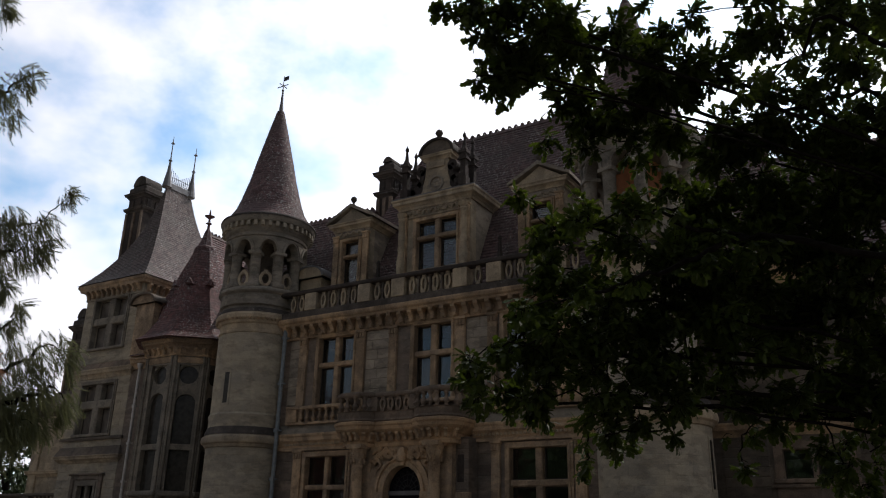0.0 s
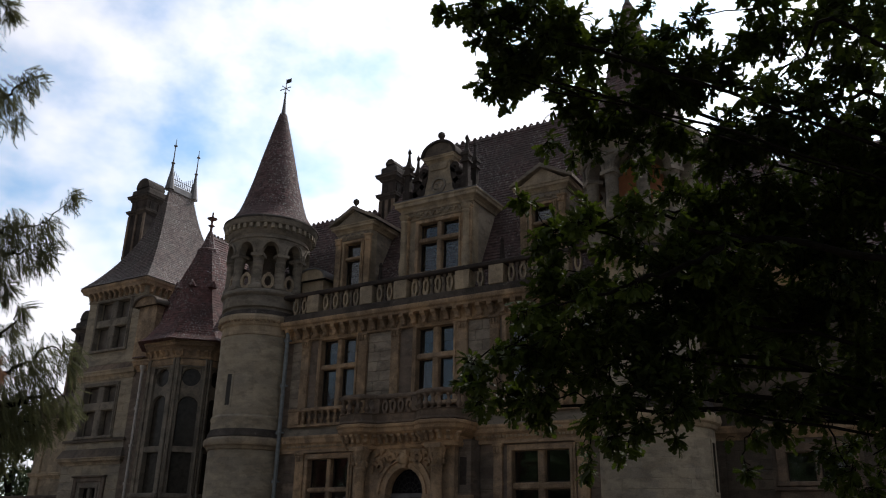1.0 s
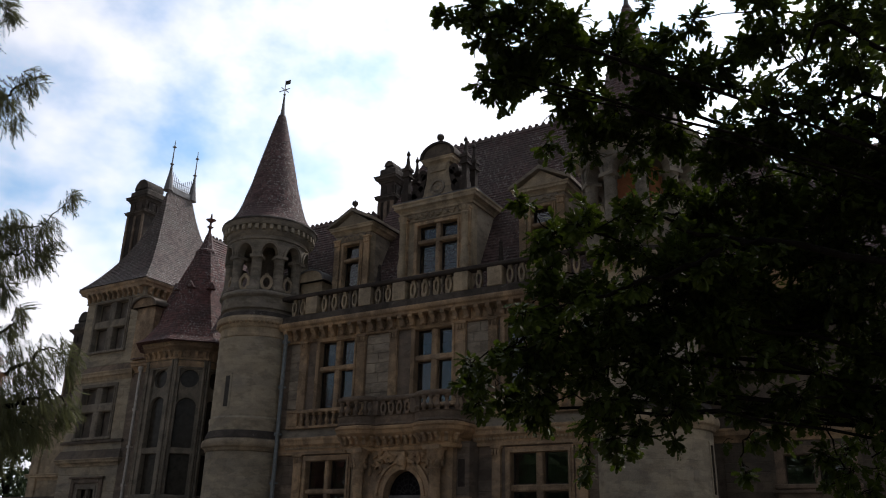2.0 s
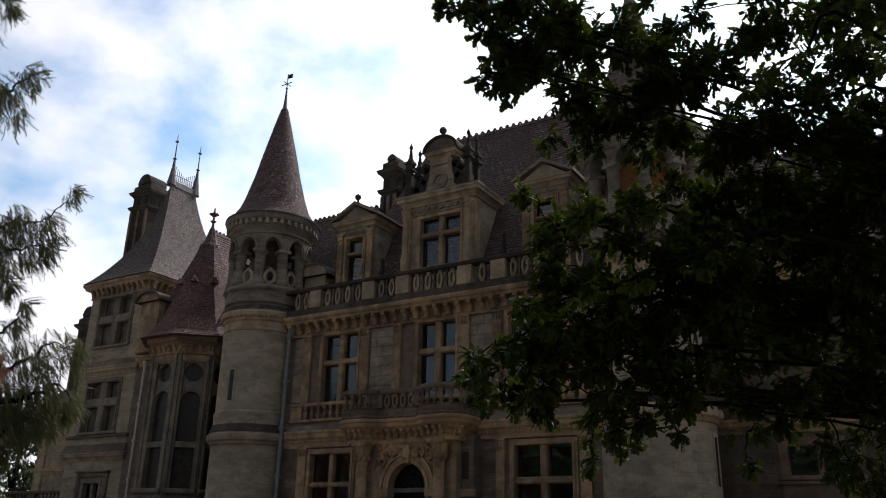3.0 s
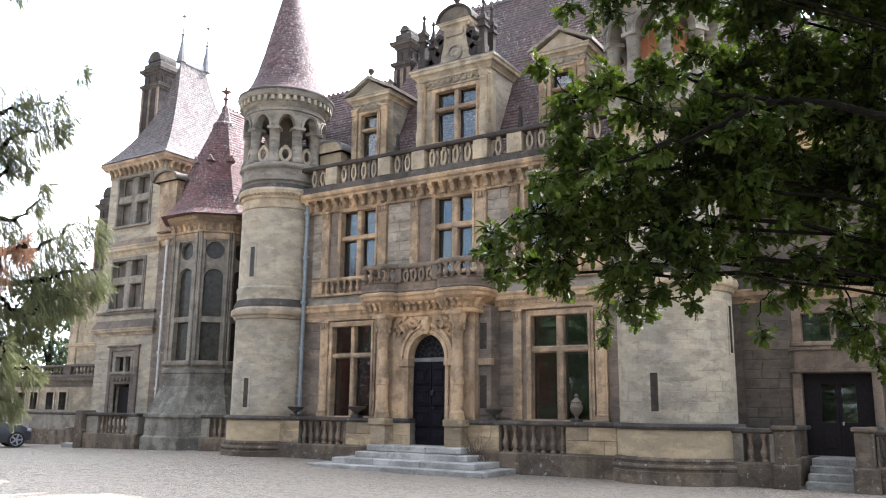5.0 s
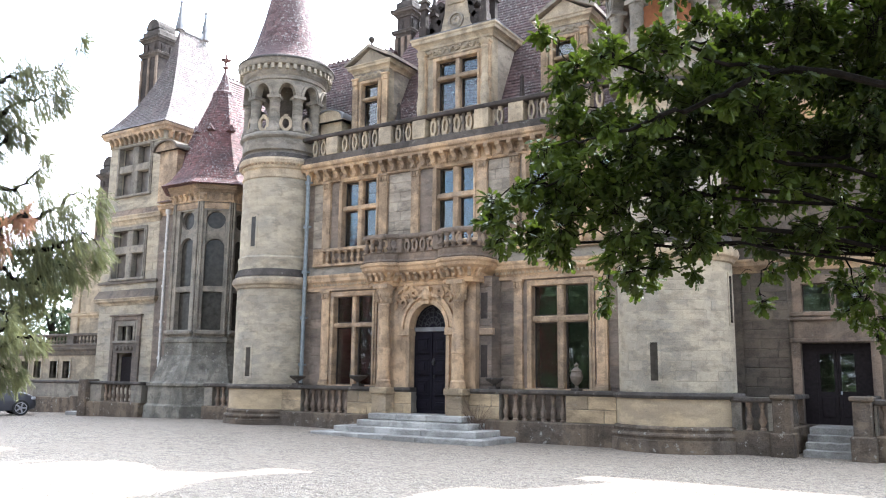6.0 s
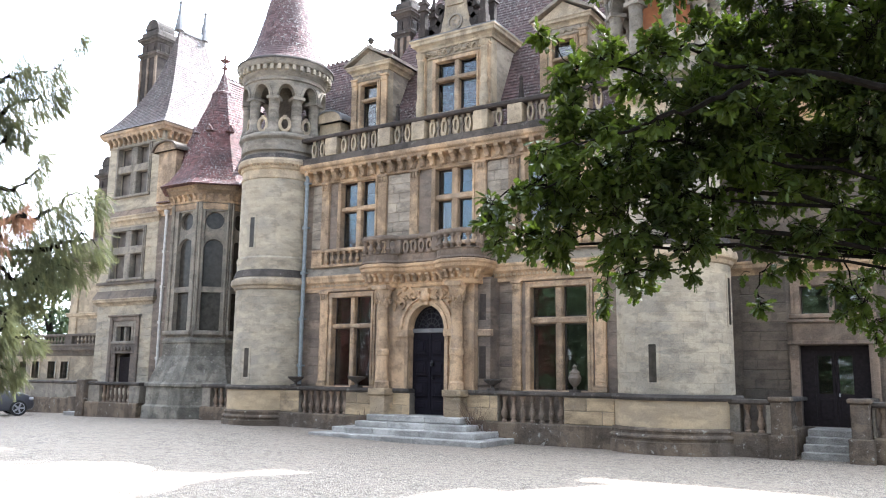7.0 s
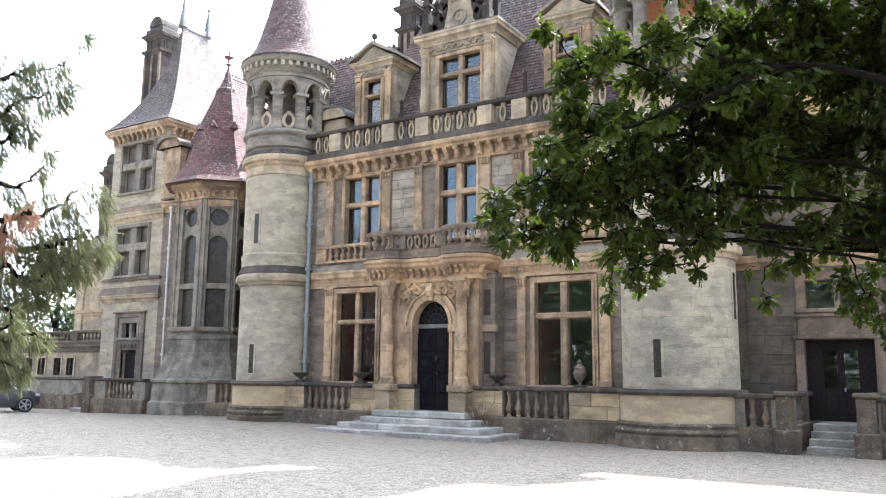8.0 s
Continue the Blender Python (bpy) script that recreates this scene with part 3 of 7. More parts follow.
part("string_course", swept([(-17.9, W), (-14.5, W)], cornice(4.28, 4.70, 0.20)), M_WARM, main)
part("string_course", swept([(-10.75, W), (-7.0, W)], cornice(4.28, 4.70, 0.20)), M_WARM, main)
part("dado_course", swept([(-17.9, W), (-14.5, W)], [(-0.05, 4.70), (0.17, 4.70), (0.14, 4.84), (0.09, 4.97), (-0.05, 4.97)]), M_LOGGIA, main, "grey weathered stone ledge")
part("dado_course", swept([(-10.75, W), (-7.0, W)], [(-0.05, 4.70), (0.17, 4.70), (0.14, 4.84), (0.09, 4.97), (-0.05, 4.97)]), M_LOGGIA, main, "grey weathered stone ledge")
part("lintel_band", swept([(-17.9, W), (-14.4, W)], [(-0.05, 4.2), (0.10, 4.2), (0.10, 4.28), (-0.05, 4.28)]), M_WARM, main)
part("lintel_band", swept([(-10.8, W), (-7.0, W)], [(-0.05, 4.2), (0.10, 4.2), (0.10, 4.28), (-0.05, 4.28)]), M_WARM, main)
part("eaves_frieze", swept([(-17.9, W), (-6.9, W)], [(-0.05, 7.68), (0.10, 7.68), (0.12, 7.72), (0.06, 7.75), (0.06, 8.08), (-0.05, 8.08)]), M_WARM, main)
part("eaves_cornice", swept([(-17.9, W), (-6.9, W)], [(-0.05, 8.06), (0.34, 8.06), (0.36, 8.12), (0.43, 8.16), (0.46, 8.23), (0.46, 8.27), (0.42, 8.29), (-0.05, 8.29)]), M_WARM, main)
# modillions under the eaves: scrolled brackets on one mesh
bm = bmesh.new()
prof = [(0, 0), (0, 0.36), (-0.30, 0.36), (-0.30, 0.27), (-0.22, 0.22), (-0.15, 0.12), (-0.11, 0.02), (-0.05, -0.02)]
s0 = [bm.verts.new((-0.075, y, z)) for y, z in prof]
s1 = [bm.verts.new((0.075, y, z)) for y, z in prof]
bm.faces.new(s0); bm.faces.new(list(reversed(s1)))
for i in range(len(prof)):
    j = (i + 1) % len(prof)
    bm.faces.new((s0[i], s1[i], s1[j], s0[j]))
box(bm, -0.055, 0.055, -0.17, -0.09, 0.02, 0.13)
ME_MOD = finish(bm, "modillion", M_WARM)


def modillions(parent, p0, p1, z, gap=0.38, size=1.0, out=(0, -1)):
    a, b = Vector(p0), Vector(p1)
    n = max(1, round((b - a).length / gap))
    yaw = math.degrees(math.atan2(out[0], -out[1]))
    for i in range(n):
        p = a + (b - a) * ((i + 0.5) / n)
        ob = new("modillion", ME_MOD)
        ob.parent = parent
        ob.matrix_basis = pose(p.x, p.y, z, 0, 0, yaw) @ Matrix.Diagonal((size, size, size, 1))


for x0, x1 in ((-17.3, -14.6), (-10.7, -7.2)):
    bm = bmesh.new()
    n = int((x1 - x0) / 0.11)
    for i in range(n):
        x = x0 + (x1 - x0) * i / n
        box(bm, x, x + 0.06, W - 0.10, W, 4.36, 4.42)
    part("dentils", bm, M_BUFF, main)
bm = bmesh.new()
for i in range(26):
    x = -17.55 + 10.3 * i / 25
    lathe_r = 0.085
    bmesh.ops.create_icosphere(bm, subdivisions=1, radius=1, matrix=Matrix.Translation((x, W - 0.07, 7.90)) @ Matrix.Diagonal((lathe_r, 0.05, lathe_r, 1)))
part("frieze_rosettes", bm, M_WARM, main, smooth=True)
modillions(main, (-17.7, W - 0.05), (-7.1, W - 0.05), 7.73, 0.36, 0.93)

# first-floor balustrades under the outer windows
for x0, x1 in ((-17.25, -14.75), (-10.1, -7.45)):
    t = thing("window_balustrade", (0, 0, 0), "low stone balustrade with turned balusters under a first-floor window", "balustrade", "window balustrades")
    part("rail", bevel(boxes((x0, x1, W - 0.24, W - 0.10, 5.42, 5.52)), 0.02), M_WARM, t)
    part("kerb", boxes((x0, x1, W - 0.22, W - 0.10, 4.965, 5.03)), M_WARM, t)
    part("pedestal", bevel(boxes((x0, x0 + 0.42, W - 0.23, W - 0.105, 5.03, 5.42)), 0.015), M_WARM, t)
    part("pedestal", bevel(boxes((x1 - 0.3, x1, W - 0.23, W - 0.105, 5.03, 5.42)), 0.015), M_WARM, t)
    balusters(t, (x0 + 0.45, W - 0.17), (x1 - 0.33, W - 0.17), 5.03, 5.42, 0.25, M_WARM, scale=0.85)

# ---------------- parapet ----------------
PY = W - 0.40
para = thing("roof_parapet", label="blackened pierced stone parapet with oval rings between pedestals", category="balustrade", kind="structure")
part("base_course", bevel(boxes((-17.7, -7.0, PY, PY + 0.36, 8.285, 8.50)), 0.02), M_DARK, para)
part("coping", bevel(boxes((-17.7, -7.0, PY - 0.03, PY + 0.30, 9.06, 9.19)), 0.025), M_BLACK, para)
peds = (-16.46, -14.38, -13.14, -11.02, -9.94, -8.0)
for x in peds:
    part("pedestal", bevel(boxes((x - 0.23, x + 0.23, PY - 0.02, PY + 0.28, 8.50, 9.06)), 0.012), M_BUFF, para)
edges_ = [-17.65, *peds, -7.1]
for a, b in zip(edges_, edges_[1:]):
    balusters(para, (a + 0.25, PY + 0.13), (b - 0.25, PY + 0.13), 8.50, 9.06, 0.41, M_BUFF, "ring")
    step_ = (b - a - 0.5) / max(1, round((b - a - 0.5) / 0.41))
    if b - a - 0.5 > 1.2 * step_:
        balusters(para, (a + 0.25 + step_ / 2, PY + 0.14), (b - 0.25 - step_ / 2, PY + 0.14), 8.50, 9.06, step_, M_SHADE, "bar")

# ---------------- roofs of the main block ----------------
RX0, RX1 = -17.1, -6.8
roof = part("roof", bmesh.new(), M_TILE, main, "steep plum-brown clay tile mansard roof")
bm = bmesh.new()
tiled_slope(bm, (RX0, 20.15, 8.7), (RX1, 20.15, 8.7), (RX0 + 2.1, 23.5, 15.7), (RX1 - 2.1, 23.5, 15.7), 0.13)
tiled_slope(bm, (RX0, 27.3, 8.7), (RX0, 20.15, 8.7), (RX0 + 2.1, 23.5, 15.7), (RX0 + 2.1, 23.5, 15.7), 0.2)
tiled_slope(bm, (RX1, 20.15, 8.7), (RX1, 27.3, 8.7), (RX1 - 2.1, 23.5, 15.7), (RX1 - 2.1, 23.5, 15.7), 0.2)
tiled_slope(bm, (RX1, 27.3, 8.7), (RX0, 27.3, 8.7), (RX1 - 2.1, 23.5, 15.7), (RX0 + 2.1, 23.5, 15.7), 0.3)
part("roof_slope", bm, M_TILE, roof)
bm = bmesh.new()
for xa, xb in ((-22.0, -16.4), (-8.4, -3.0)):
    tiled_slope(bm, (xa, 20.15, 8.7), (xb, 20.15, 8.7), (xa, 22.3, 13.1), (xb, 22.3, 13.1), 0.13)
    tiled_slope(bm, (xb, 27, 8.7), (xa, 27, 8.7), (xb, 22.3, 13.1), (xa, 22.3, 13.1), 0.3)
part("roof_slope", bm, M_TILE, roof)


def cresting(parent, p0, p1, gap=0.26, size=1.0):
    """Separate ridge tiles with small knobs along a ridge."""
    a, b = Vector(p0), Vector(p1)
    bm = bmesh.new()
    n = round((b - a).length / gap)
    d = (b - a).normalized()
    for i in range(n):
        c = a + (b - a) * ((i + 0.5) / n)
        arc = [c + d * (0.085 * size * math.cos(math.pi * k / 6)) + Vector((0, 0, 0.03 + 0.13 * size * math.sin(math.pi * k / 6))) for k in range(7)]
        inn = [c + d * (0.045 * size * math.cos(math.pi * k / 6)) + Vector((0, 0, 0.03 + 0.06 * size * math.sin(math.pi * k / 6))) for k in range(7)]
        w = Vector((-d.y, d.x, 0)) * 0.03
        q = [[bm.verts.new(p + o) for p in ring for o in (w, -w)] for ring in (arc, inn)]
        for k in range(0, 12, 2):
            A, I = q
            bm.faces.new((A[k], A[k + 2], I[k + 2], I[k])); bm.faces.new((A[k + 3], A[k + 1], I[k + 1], I[k + 3]))
            bm.faces.new((A[k + 1], A[k + 3], A[k + 2], A[k])); bm.faces.new((I[k], I[k + 2], I[k + 3], I[k + 1]))
    s = Vector((-d.y, d.x, 0)) * 0.09
    v = [bm.verts.new(p) for p in (a + s - Vector((0, 0, 0.1)), a + Vector((0, 0, 0.06)), a - s - Vector((0, 0, 0.1)), b + s - Vector((0, 0, 0.1)), b + Vector((0, 0, 0.06)), b - s - Vector((0, 0, 0.1)))]
    bm.faces.new((v[0], v[1], v[4], v[3])); bm.faces.new((v[1], v[2], v[5], v[4]))
    return part("ridge_cresting", bm, M_TILE, parent)


cresting(main, (RX0 + 2.1, 23.5, 15.7), (RX1 - 2.1, 23.5, 15.7), 0.25, 0.95)
cresting(main, (-22.0, 22.3, 13.1), (-16.5, 22.3, 13.1), 0.22, 0.8)
cresting(main, (-8.4, 22.3, 13.1), (-3.0, 22.3, 13.1), 0.22, 0.8)


# ---------------- terrace wall and balustrades in front ----------------
TY = 18.75
terr = thing("terrace_wall", label="low weathered stone terrace wall with moulded coping and baluster panels", category="wall", kind="structure")
GAPS = ((-17.05, -15.25), (-10.25, -8.4))


def terrace_run(parent, x0, x1, y, gaps=(), depth=0.35, zc=1.30, stones=True, zg=-0.3):
    part("footing", bevel(boxes((x0, x1, y - 0.12, y + depth, zg, 0.52)), 0.03), M_PLINTH, parent)
    solid, s = [], x0
    for a, b in gaps:
        solid.append((s, a)); s = b
    solid.append((s, x1))
    for a, b in solid:
        if b - a < 0.02:
            continue
        pnl = part("wall", boxes((a, b, y, y + depth, 0.52, zc - 0.12)), M_BAY, parent)
        if stones:
            ashlar(pnl, a, b, 0.53, zc - 0.13, y, M_OCHRE, 0.33, 0.9, seed=int(abs(a * 10)))
    for a, b in gaps:
        balusters(parent, (a, y + 0.13), (b, y + 0.13), 0.52, zc - 0.12, 0.265, M_BROWN)
    part("coping", swept([(x0, y), (x1, y)], [(-depth - 0.03, zc - 0.12), (0.02, zc - 0.12), (0.06, zc - 0.08), (0.06, zc - 0.02), (0.03, zc), (-depth - 0.03, zc)]), M_DARK, parent)


terrace_run(terr, -17.9, -13.0, TY, GAPS[:1])
terrace_run(terr, -11.7, -7.1, TY, GAPS[1:])
part("terrace_floor", boxes((-18.5, -12.97, TY + 0.35, W, 0.2, 0.58)), M_PLINTH, terr)
part("terrace_floor", boxes((-11.73, -6.5, TY + 0.35, W, 0.2, 0.58)), M_PLINTH, terr)


# ---------------- round turrets ----------------
def slit(parent, r, ang, z0, z1, w=0.18):
    """A narrow stone-framed slit window on a round wall."""
    o, k = r + 0.012, 0.07
    holder = part("slit_window", boxes((r - 0.06, o, -w / 2 - k, -w / 2, z0 - k, z1 + k), (r - 0.06, o, w / 2, w / 2 + k, z0 - k, z1 + k),
                                       (r - 0.06, o, -w / 2, w / 2, z1, z1 + k), (r - 0.06, o, -w / 2, w / 2, z0 - k, z0)), M_TURRET, parent)
    part("pane", boxes((r - 0.05, r + 0.004, -w / 2, w / 2, z0, z1)), M_LEADED, holder, "dark glass behind the slit")
    holder.matrix_basis = pose(0, 0, 0, 0, 0, ang)


def round_turret(cx, cy, r, ru, slits, base, seed, label, core_m, phase, tip=16.4, tail=17.95, lo=0.08, zs=10.55, rise=0.43):
    t = thing("round_turret", (cx, cy, 0), label, "turret", "round turrets", kind="structure")
    b = base
    part("footing", turned((r + 0.24, -0.4), (r + 0.24, b - 0.25), (r + 0.20, b - 0.235), (r + 0.20, b - 0.19), (r + 0.235, b - 0.17), (r + 0.24, b - 0.13), (r + 0.21, b - 0.09), (r + 0.16, b - 0.08), (r + 0.16, b - 0.03), (r + 0.18, b - 0.01), (r + 0.17, b + 0.03), (r + 0.10, b + 0.06), (r, b + 0.06), segs=56), M_PLINTH, t, smooth=True)
    part("plinth", turned((r + 0.10, b + 0.03), (r + 0.10, 1.19), segs=56), M_BASE, t, smooth=True)
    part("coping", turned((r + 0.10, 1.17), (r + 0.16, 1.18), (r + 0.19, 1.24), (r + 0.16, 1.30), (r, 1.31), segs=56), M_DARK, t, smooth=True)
    lower = part("lower_wall", turned((r, 1.30), (r, 4.30), segs=64), M_TURRET, t, smooth=True)
    part("middle_band", turned((r, 4.28), (r + 0.05, 4.30), (r + 0.08, 4.38), (r + 0.15, 4.42), (r + 0.18, 4.50), (r + 0.16, 4.60), (r + 0.08, 4.66), (r + 0.06, 4.68), segs=64), M_BUFF, t, smooth=True)
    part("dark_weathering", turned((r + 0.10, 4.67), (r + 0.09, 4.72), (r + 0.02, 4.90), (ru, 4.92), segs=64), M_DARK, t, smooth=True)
    part("sloped_band", turned((ru + 0.025, 4.88), (ru + 0.03, 4.95), (ru + 0.03, 5.16), (ru + 0.05, 5.20), (ru + 0.05, 5.28), (ru, 5.34), segs=64), M_TURRET, t, smooth=True)
    upper = part("upper_wall", turned((ru, 4.9), (ru, 7.9), segs=64), M_TURRET, t, smooth=True)
    part("upper_band", turned((ru, 7.84), (ru + 0.03, 7.86), (ru + 0.03, 7.92), (ru, 7.95), (ru, 8.14), (ru + 0.06, 8.18), (ru + 0.07, 8.26), (ru + 0.14, 8.32), (ru + 0.16, 8.42), (ru + 0.12, 8.50), (ru + 0.02, 8.52), segs=64), M_BUFF, t, smooth=True)
    bead = bmesh.new()
    for i in range(60):
        a = radians(6 * i)
        box(bead, *(c for v in ((ru + 0.12) * math.cos(a), (ru + 0.12) * math.sin(a)) for c in (v - 0.03, v + 0.03)), 8.25, 8.31)
    part("dentils", bead, M_WARM, t)
    lr, n = ru + lo, 10
    part("loggia_base", turned((ru + 0.02, 8.50), (ru + 0.03, 8.62), (ru + 0.0, 8.66), (ru + 0.0, 8.74), (lr + 0.0, 8.78), (lr + 0.0, 9.14), (lr + 0.05, 9.17), (lr + 0.09, 9.22), (lr + 0.09, 9.28), (lr + 0.03, 9.36), (0.3, 9.36), segs=64), M_LOGGIA, t, smooth=True)
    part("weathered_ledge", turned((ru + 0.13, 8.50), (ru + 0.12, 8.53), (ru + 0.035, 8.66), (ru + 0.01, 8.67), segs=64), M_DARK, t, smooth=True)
    # open loggia: stout columns, moulded round arches over them, a core behind
    arcade = bmesh.new()
    ri, z_s, z_t = lr - 0.28, zs, 11.27
    half = math.pi / n
    open_half = 0.285 / lr
    for k in range(n):
        c0 = radians(phase) + 2 * half * (k + 0.5)
        ts = [-half, -(half + open_half) / 2] + [open_half * math.cos(math.pi * (1 - i / 12)) for i in range(13)] + [(half + open_half) / 2, half]
        prof_ = [(c0 + a, z_s + rise * math.sqrt(max(0, 1 - (a / open_half) ** 2)) if abs(a) <= open_half + 1e-6 else z_s) for a in ts]
        for (a, za), (b_, zb) in zip(prof_, prof_[1:]):
            q = [arcade.verts.new((rr * math.cos(tt), rr * math.sin(tt), zz)) for rr, tt, zz in ((lr, a, za), (lr, b_, zb), (lr, b_, z_t), (lr, a, z_t), (ri, a, za), (ri, b_, zb), (ri, b_, z_t), (ri, a, z_t))]
            arcade.faces.new((q[0], q[1], q[2], q[3])); arcade.faces.new((q[5], q[4], q[7], q[6])); arcade.faces.new((q[0], q[4], q[5], q[1]))
    part("arcade", arcade, M_LOGGIA, t)
    ring = bmesh.new()
    for u0, u1, proud in ((0.277, 0.325, 0.03), (0.325, 0.375, 0.055)):
        prev = None
        for i in range(19):
            f_ = math.pi * i / 18
            sec = []
            for u, rr in ((u0, lr - 0.02), (u0, lr + proud), (u1, lr + proud), (u1, lr - 0.02)):
                a = -u * math.cos(f_) / lr
                sec.append(ring.verts.new((rr * math.cos(a), rr * math.sin(a), z_s + (rise - 0.285 + u) * math.sin(f_))))
            if prev:
                for j in range(4):
                    ring.faces.new((prev[j], prev[(j + 1) % 4], sec[(j + 1) % 4], sec[j]))
            prev = sec
    me_ring = finish(ring, "archivolt", M_LOGGIA)
    col = bmesh.new()
    lathe(col, [(0.21, 9.45), (0.205, 9.50), (0.175, 9.55), (0.18, 9.60), (0.172, 9.65), (0.165, zs - 0.32), (0.175, zs - 0.30), (0.175, zs - 0.26), (0.165, zs - 0.24), (0.17, zs - 0.16), (0.195, zs - 0.08)], 16, (lr - 0.16, 0))
    box(col, lr - 0.37, lr + 0.055, -0.20, 0.20, 9.36, 9.46)
    box(col, lr - 0.37, lr + 0.05, -0.205, 0.205, zs - 0.085, zs + 0.015)
    me = finish(col, "column", M_LOGGIA, True)
    for k in range(n):
        for name_, mesh_, off in (("column", me, 0.0), ("archivolt", me_ring, 180.0 / n)):
            ob = new(name_, mesh_)
            ob.parent = t
            ob.matrix_basis = pose(0, 0, 0, 0, 0, phase + 360 / n * k + off)
    part("arch_moulding", turned((lr, 11.10), (lr + 0.04, 11.12), (lr + 0.04, 11.16), (lr + 0.015, 11.18), (lr + 0.015, 11.26), (lr - 0.2, 11.26), segs=64), M_LOGGIA, t, smooth=True)
    part("core", turned((lr - 0.80, 9.3), (lr - 0.80, 11.2), segs=24), core_m, t)
    ringr = lr - 0.14
    for k in range(n):
        a, b2 = (radians(phase + 360 / n * (k + q)) for q in (0.1, 0.9))
        balusters(t, (ringr * math.cos(a), ringr * math.sin(a)), (ringr * math.cos(b2), ringr * math.sin(b2)), 9.36, 9.96, 0.9, M_BUFF, "ring", 2.0)
    part("cornice", turned((lr - 0.1, 11.24), (lr + 0.03, 11.26), (lr + 0.08, 11.34), (lr + 0.10, 11.40), (lr + 0.10, 11.56), (lr + 0.22, 11.58), (lr + 0.25, 11.62), (lr + 0.26, 11.70), (lr + 0.28, 11.75), (lr + 0.15, 11.77), (0.2, 11.79), segs=64), M_LOGGIA, t, smooth=True)
    de = bmesh.new()
    for i in range(40):
        vs = box(de, lr + 0.08, lr + 0.22, -0.055, 0.055, 11.41, 11.57)
        bmesh.ops.transform(de, matrix=pose(0, 0, 0, 0, 0, 9 * i), verts=vs)
    part("corbels", de, M_TURRET, t)
    re = lr + 0.28
    part("cone_roof", tiled_cone(bmesh.new(), [(re, 11.77), (re - 0.20, 11.96), (re - 0.43, 12.34), (re - 0.57, 12.74), (0.81, 13.56), (0.62, 14.4), (0.32, 15.65), (0.12, tip + 0.05)], 40, 0.105, 0.014), M_TILE_CONE, t, "slender cone roof of plum clay tiles")
    part("lead_collar", turned((re + 0.02, 11.75), (re + 0.01, 11.81), (re - 0.08, 11.87), (re - 0.10, 11.77), segs=48), M_DARK, t)
    fin = part("finial", turned((0.13, tip - 0.35), (0.10, tip - 0.1), (0.05, tip + 0.5), (0.03, tip + 0.9), (0.05, tip + 0.95), (0.02, tip + 1.0), (0.014, tail), (0.0, tail + 0.02), segs=12), M_LEAD, t, "tall lead finial with weather vane", True)
    v = boxes((-0.28, 0.24, -0.008, 0.008, tail - 0.42, tail - 0.39), (0.02, 0.24, -0.01, 0.01, tail - 0.2, tail - 0.04), (-0.008, 0.008, -0.2, 0.2, tail - 0.42, tail - 0.39))
    part("weather_vane", v, M_IRON, fin)
    hol = []
    for ang, z0, z1, up in slits:
        slit(upper if up else lower, ru if up else r, ang, z0, z1)
        w = math.degrees(0.24 / r)
        hol.append((ang - w, ang + w, z0 - 0.1, z1 + 0.1))
    round_ashlar(lower, r, 1.33, 4.27, M_TURRET, 0.225, 15, 185, 372, hol, seed)
    round_ashlar(upper, ru, 5.36, 7.84, M_TURRET, 0.31, 12, 185, 372, hol, seed + 1)
    return t


round_turret(XL + 0.06, 19.51, 1.27, 1.25, [(273, 5.62, 6.58, True), (275, 1.55, 2.44, False)], 0.50, 3, "pale grey limestone round turret with open loggia and tall cone roof", M_SHADE, 298)
round_turret(XR, 19.45, 1.33, 1.16, [(265.5, 1.57, 2.42, False), (356, 2.9, 3.98, False)], 0.52, 5, "pale limestone round turret behind oak branches, open loggia with red core", M_BRICKRED, 291, lo=0.27, zs=10.66)

# ---------------- entrance portal ----------------
PF = 18.60        # face of the portal
portal = thing("entrance_portal", label="carved ochre stone doorway with paired columns and round arch", category="doorway", kind="structure")


def arched_panel(bm, u0, u1, z0, z1, y, thick, a, b, zs, rise, n=18):
    """A wall piece along x with one arched opening from a to b, springing at zs."""
    c, r = (a + b) / 2, (b - a) / 2
    box(bm, u0, a, y, y + thick, z0, z1)
    box(bm, b, u1, y, y + thick, z0, z1)
    pts = [(c - r * math.cos(math.pi * i / n), zs + rise * math.sin(math.pi * i / n)) for i in range(n + 1)]
    for (xa, za), (xb, zb) in zip(pts, pts[1:]):
        q = [bm.verts.new(p) for p in ((xa, y, za), (xb, y, zb), (xb, y, z1), (xa, y, z1), (xa, y + thick, za), (xb, y + thick, zb), (xb, y + thick, z1), (xa, y + thick, z1))]
        bm.faces.new((q[0], q[1], q[2], q[3])); bm.faces.new((q[5], q[4], q[7], q[6])); bm.faces.new((q[0], q[4], q[5], q[1]))
    return bm


def arch_ring(bm, c, r0, r1, y0, y1, zs, k=1.0, n=18, a0=0.0, a1=math.pi):
    pts = []
    for i in range(n + 1):
        t = a0 + (a1 - a0) * i / n
        pts.append([bm.verts.new((c - r * math.cos(t), y, zs + k * r * math.sin(t))) for r, y in ((r0, y0), (r1, y0), (r1, y1), (r0, y1))])
    for p, q in zip(pts, pts[1:]):
        for j in range(4):
            bm.faces.new((p[j], p[(j + 1) % 4], q[(j + 1) % 4], q[j]))
    return bm


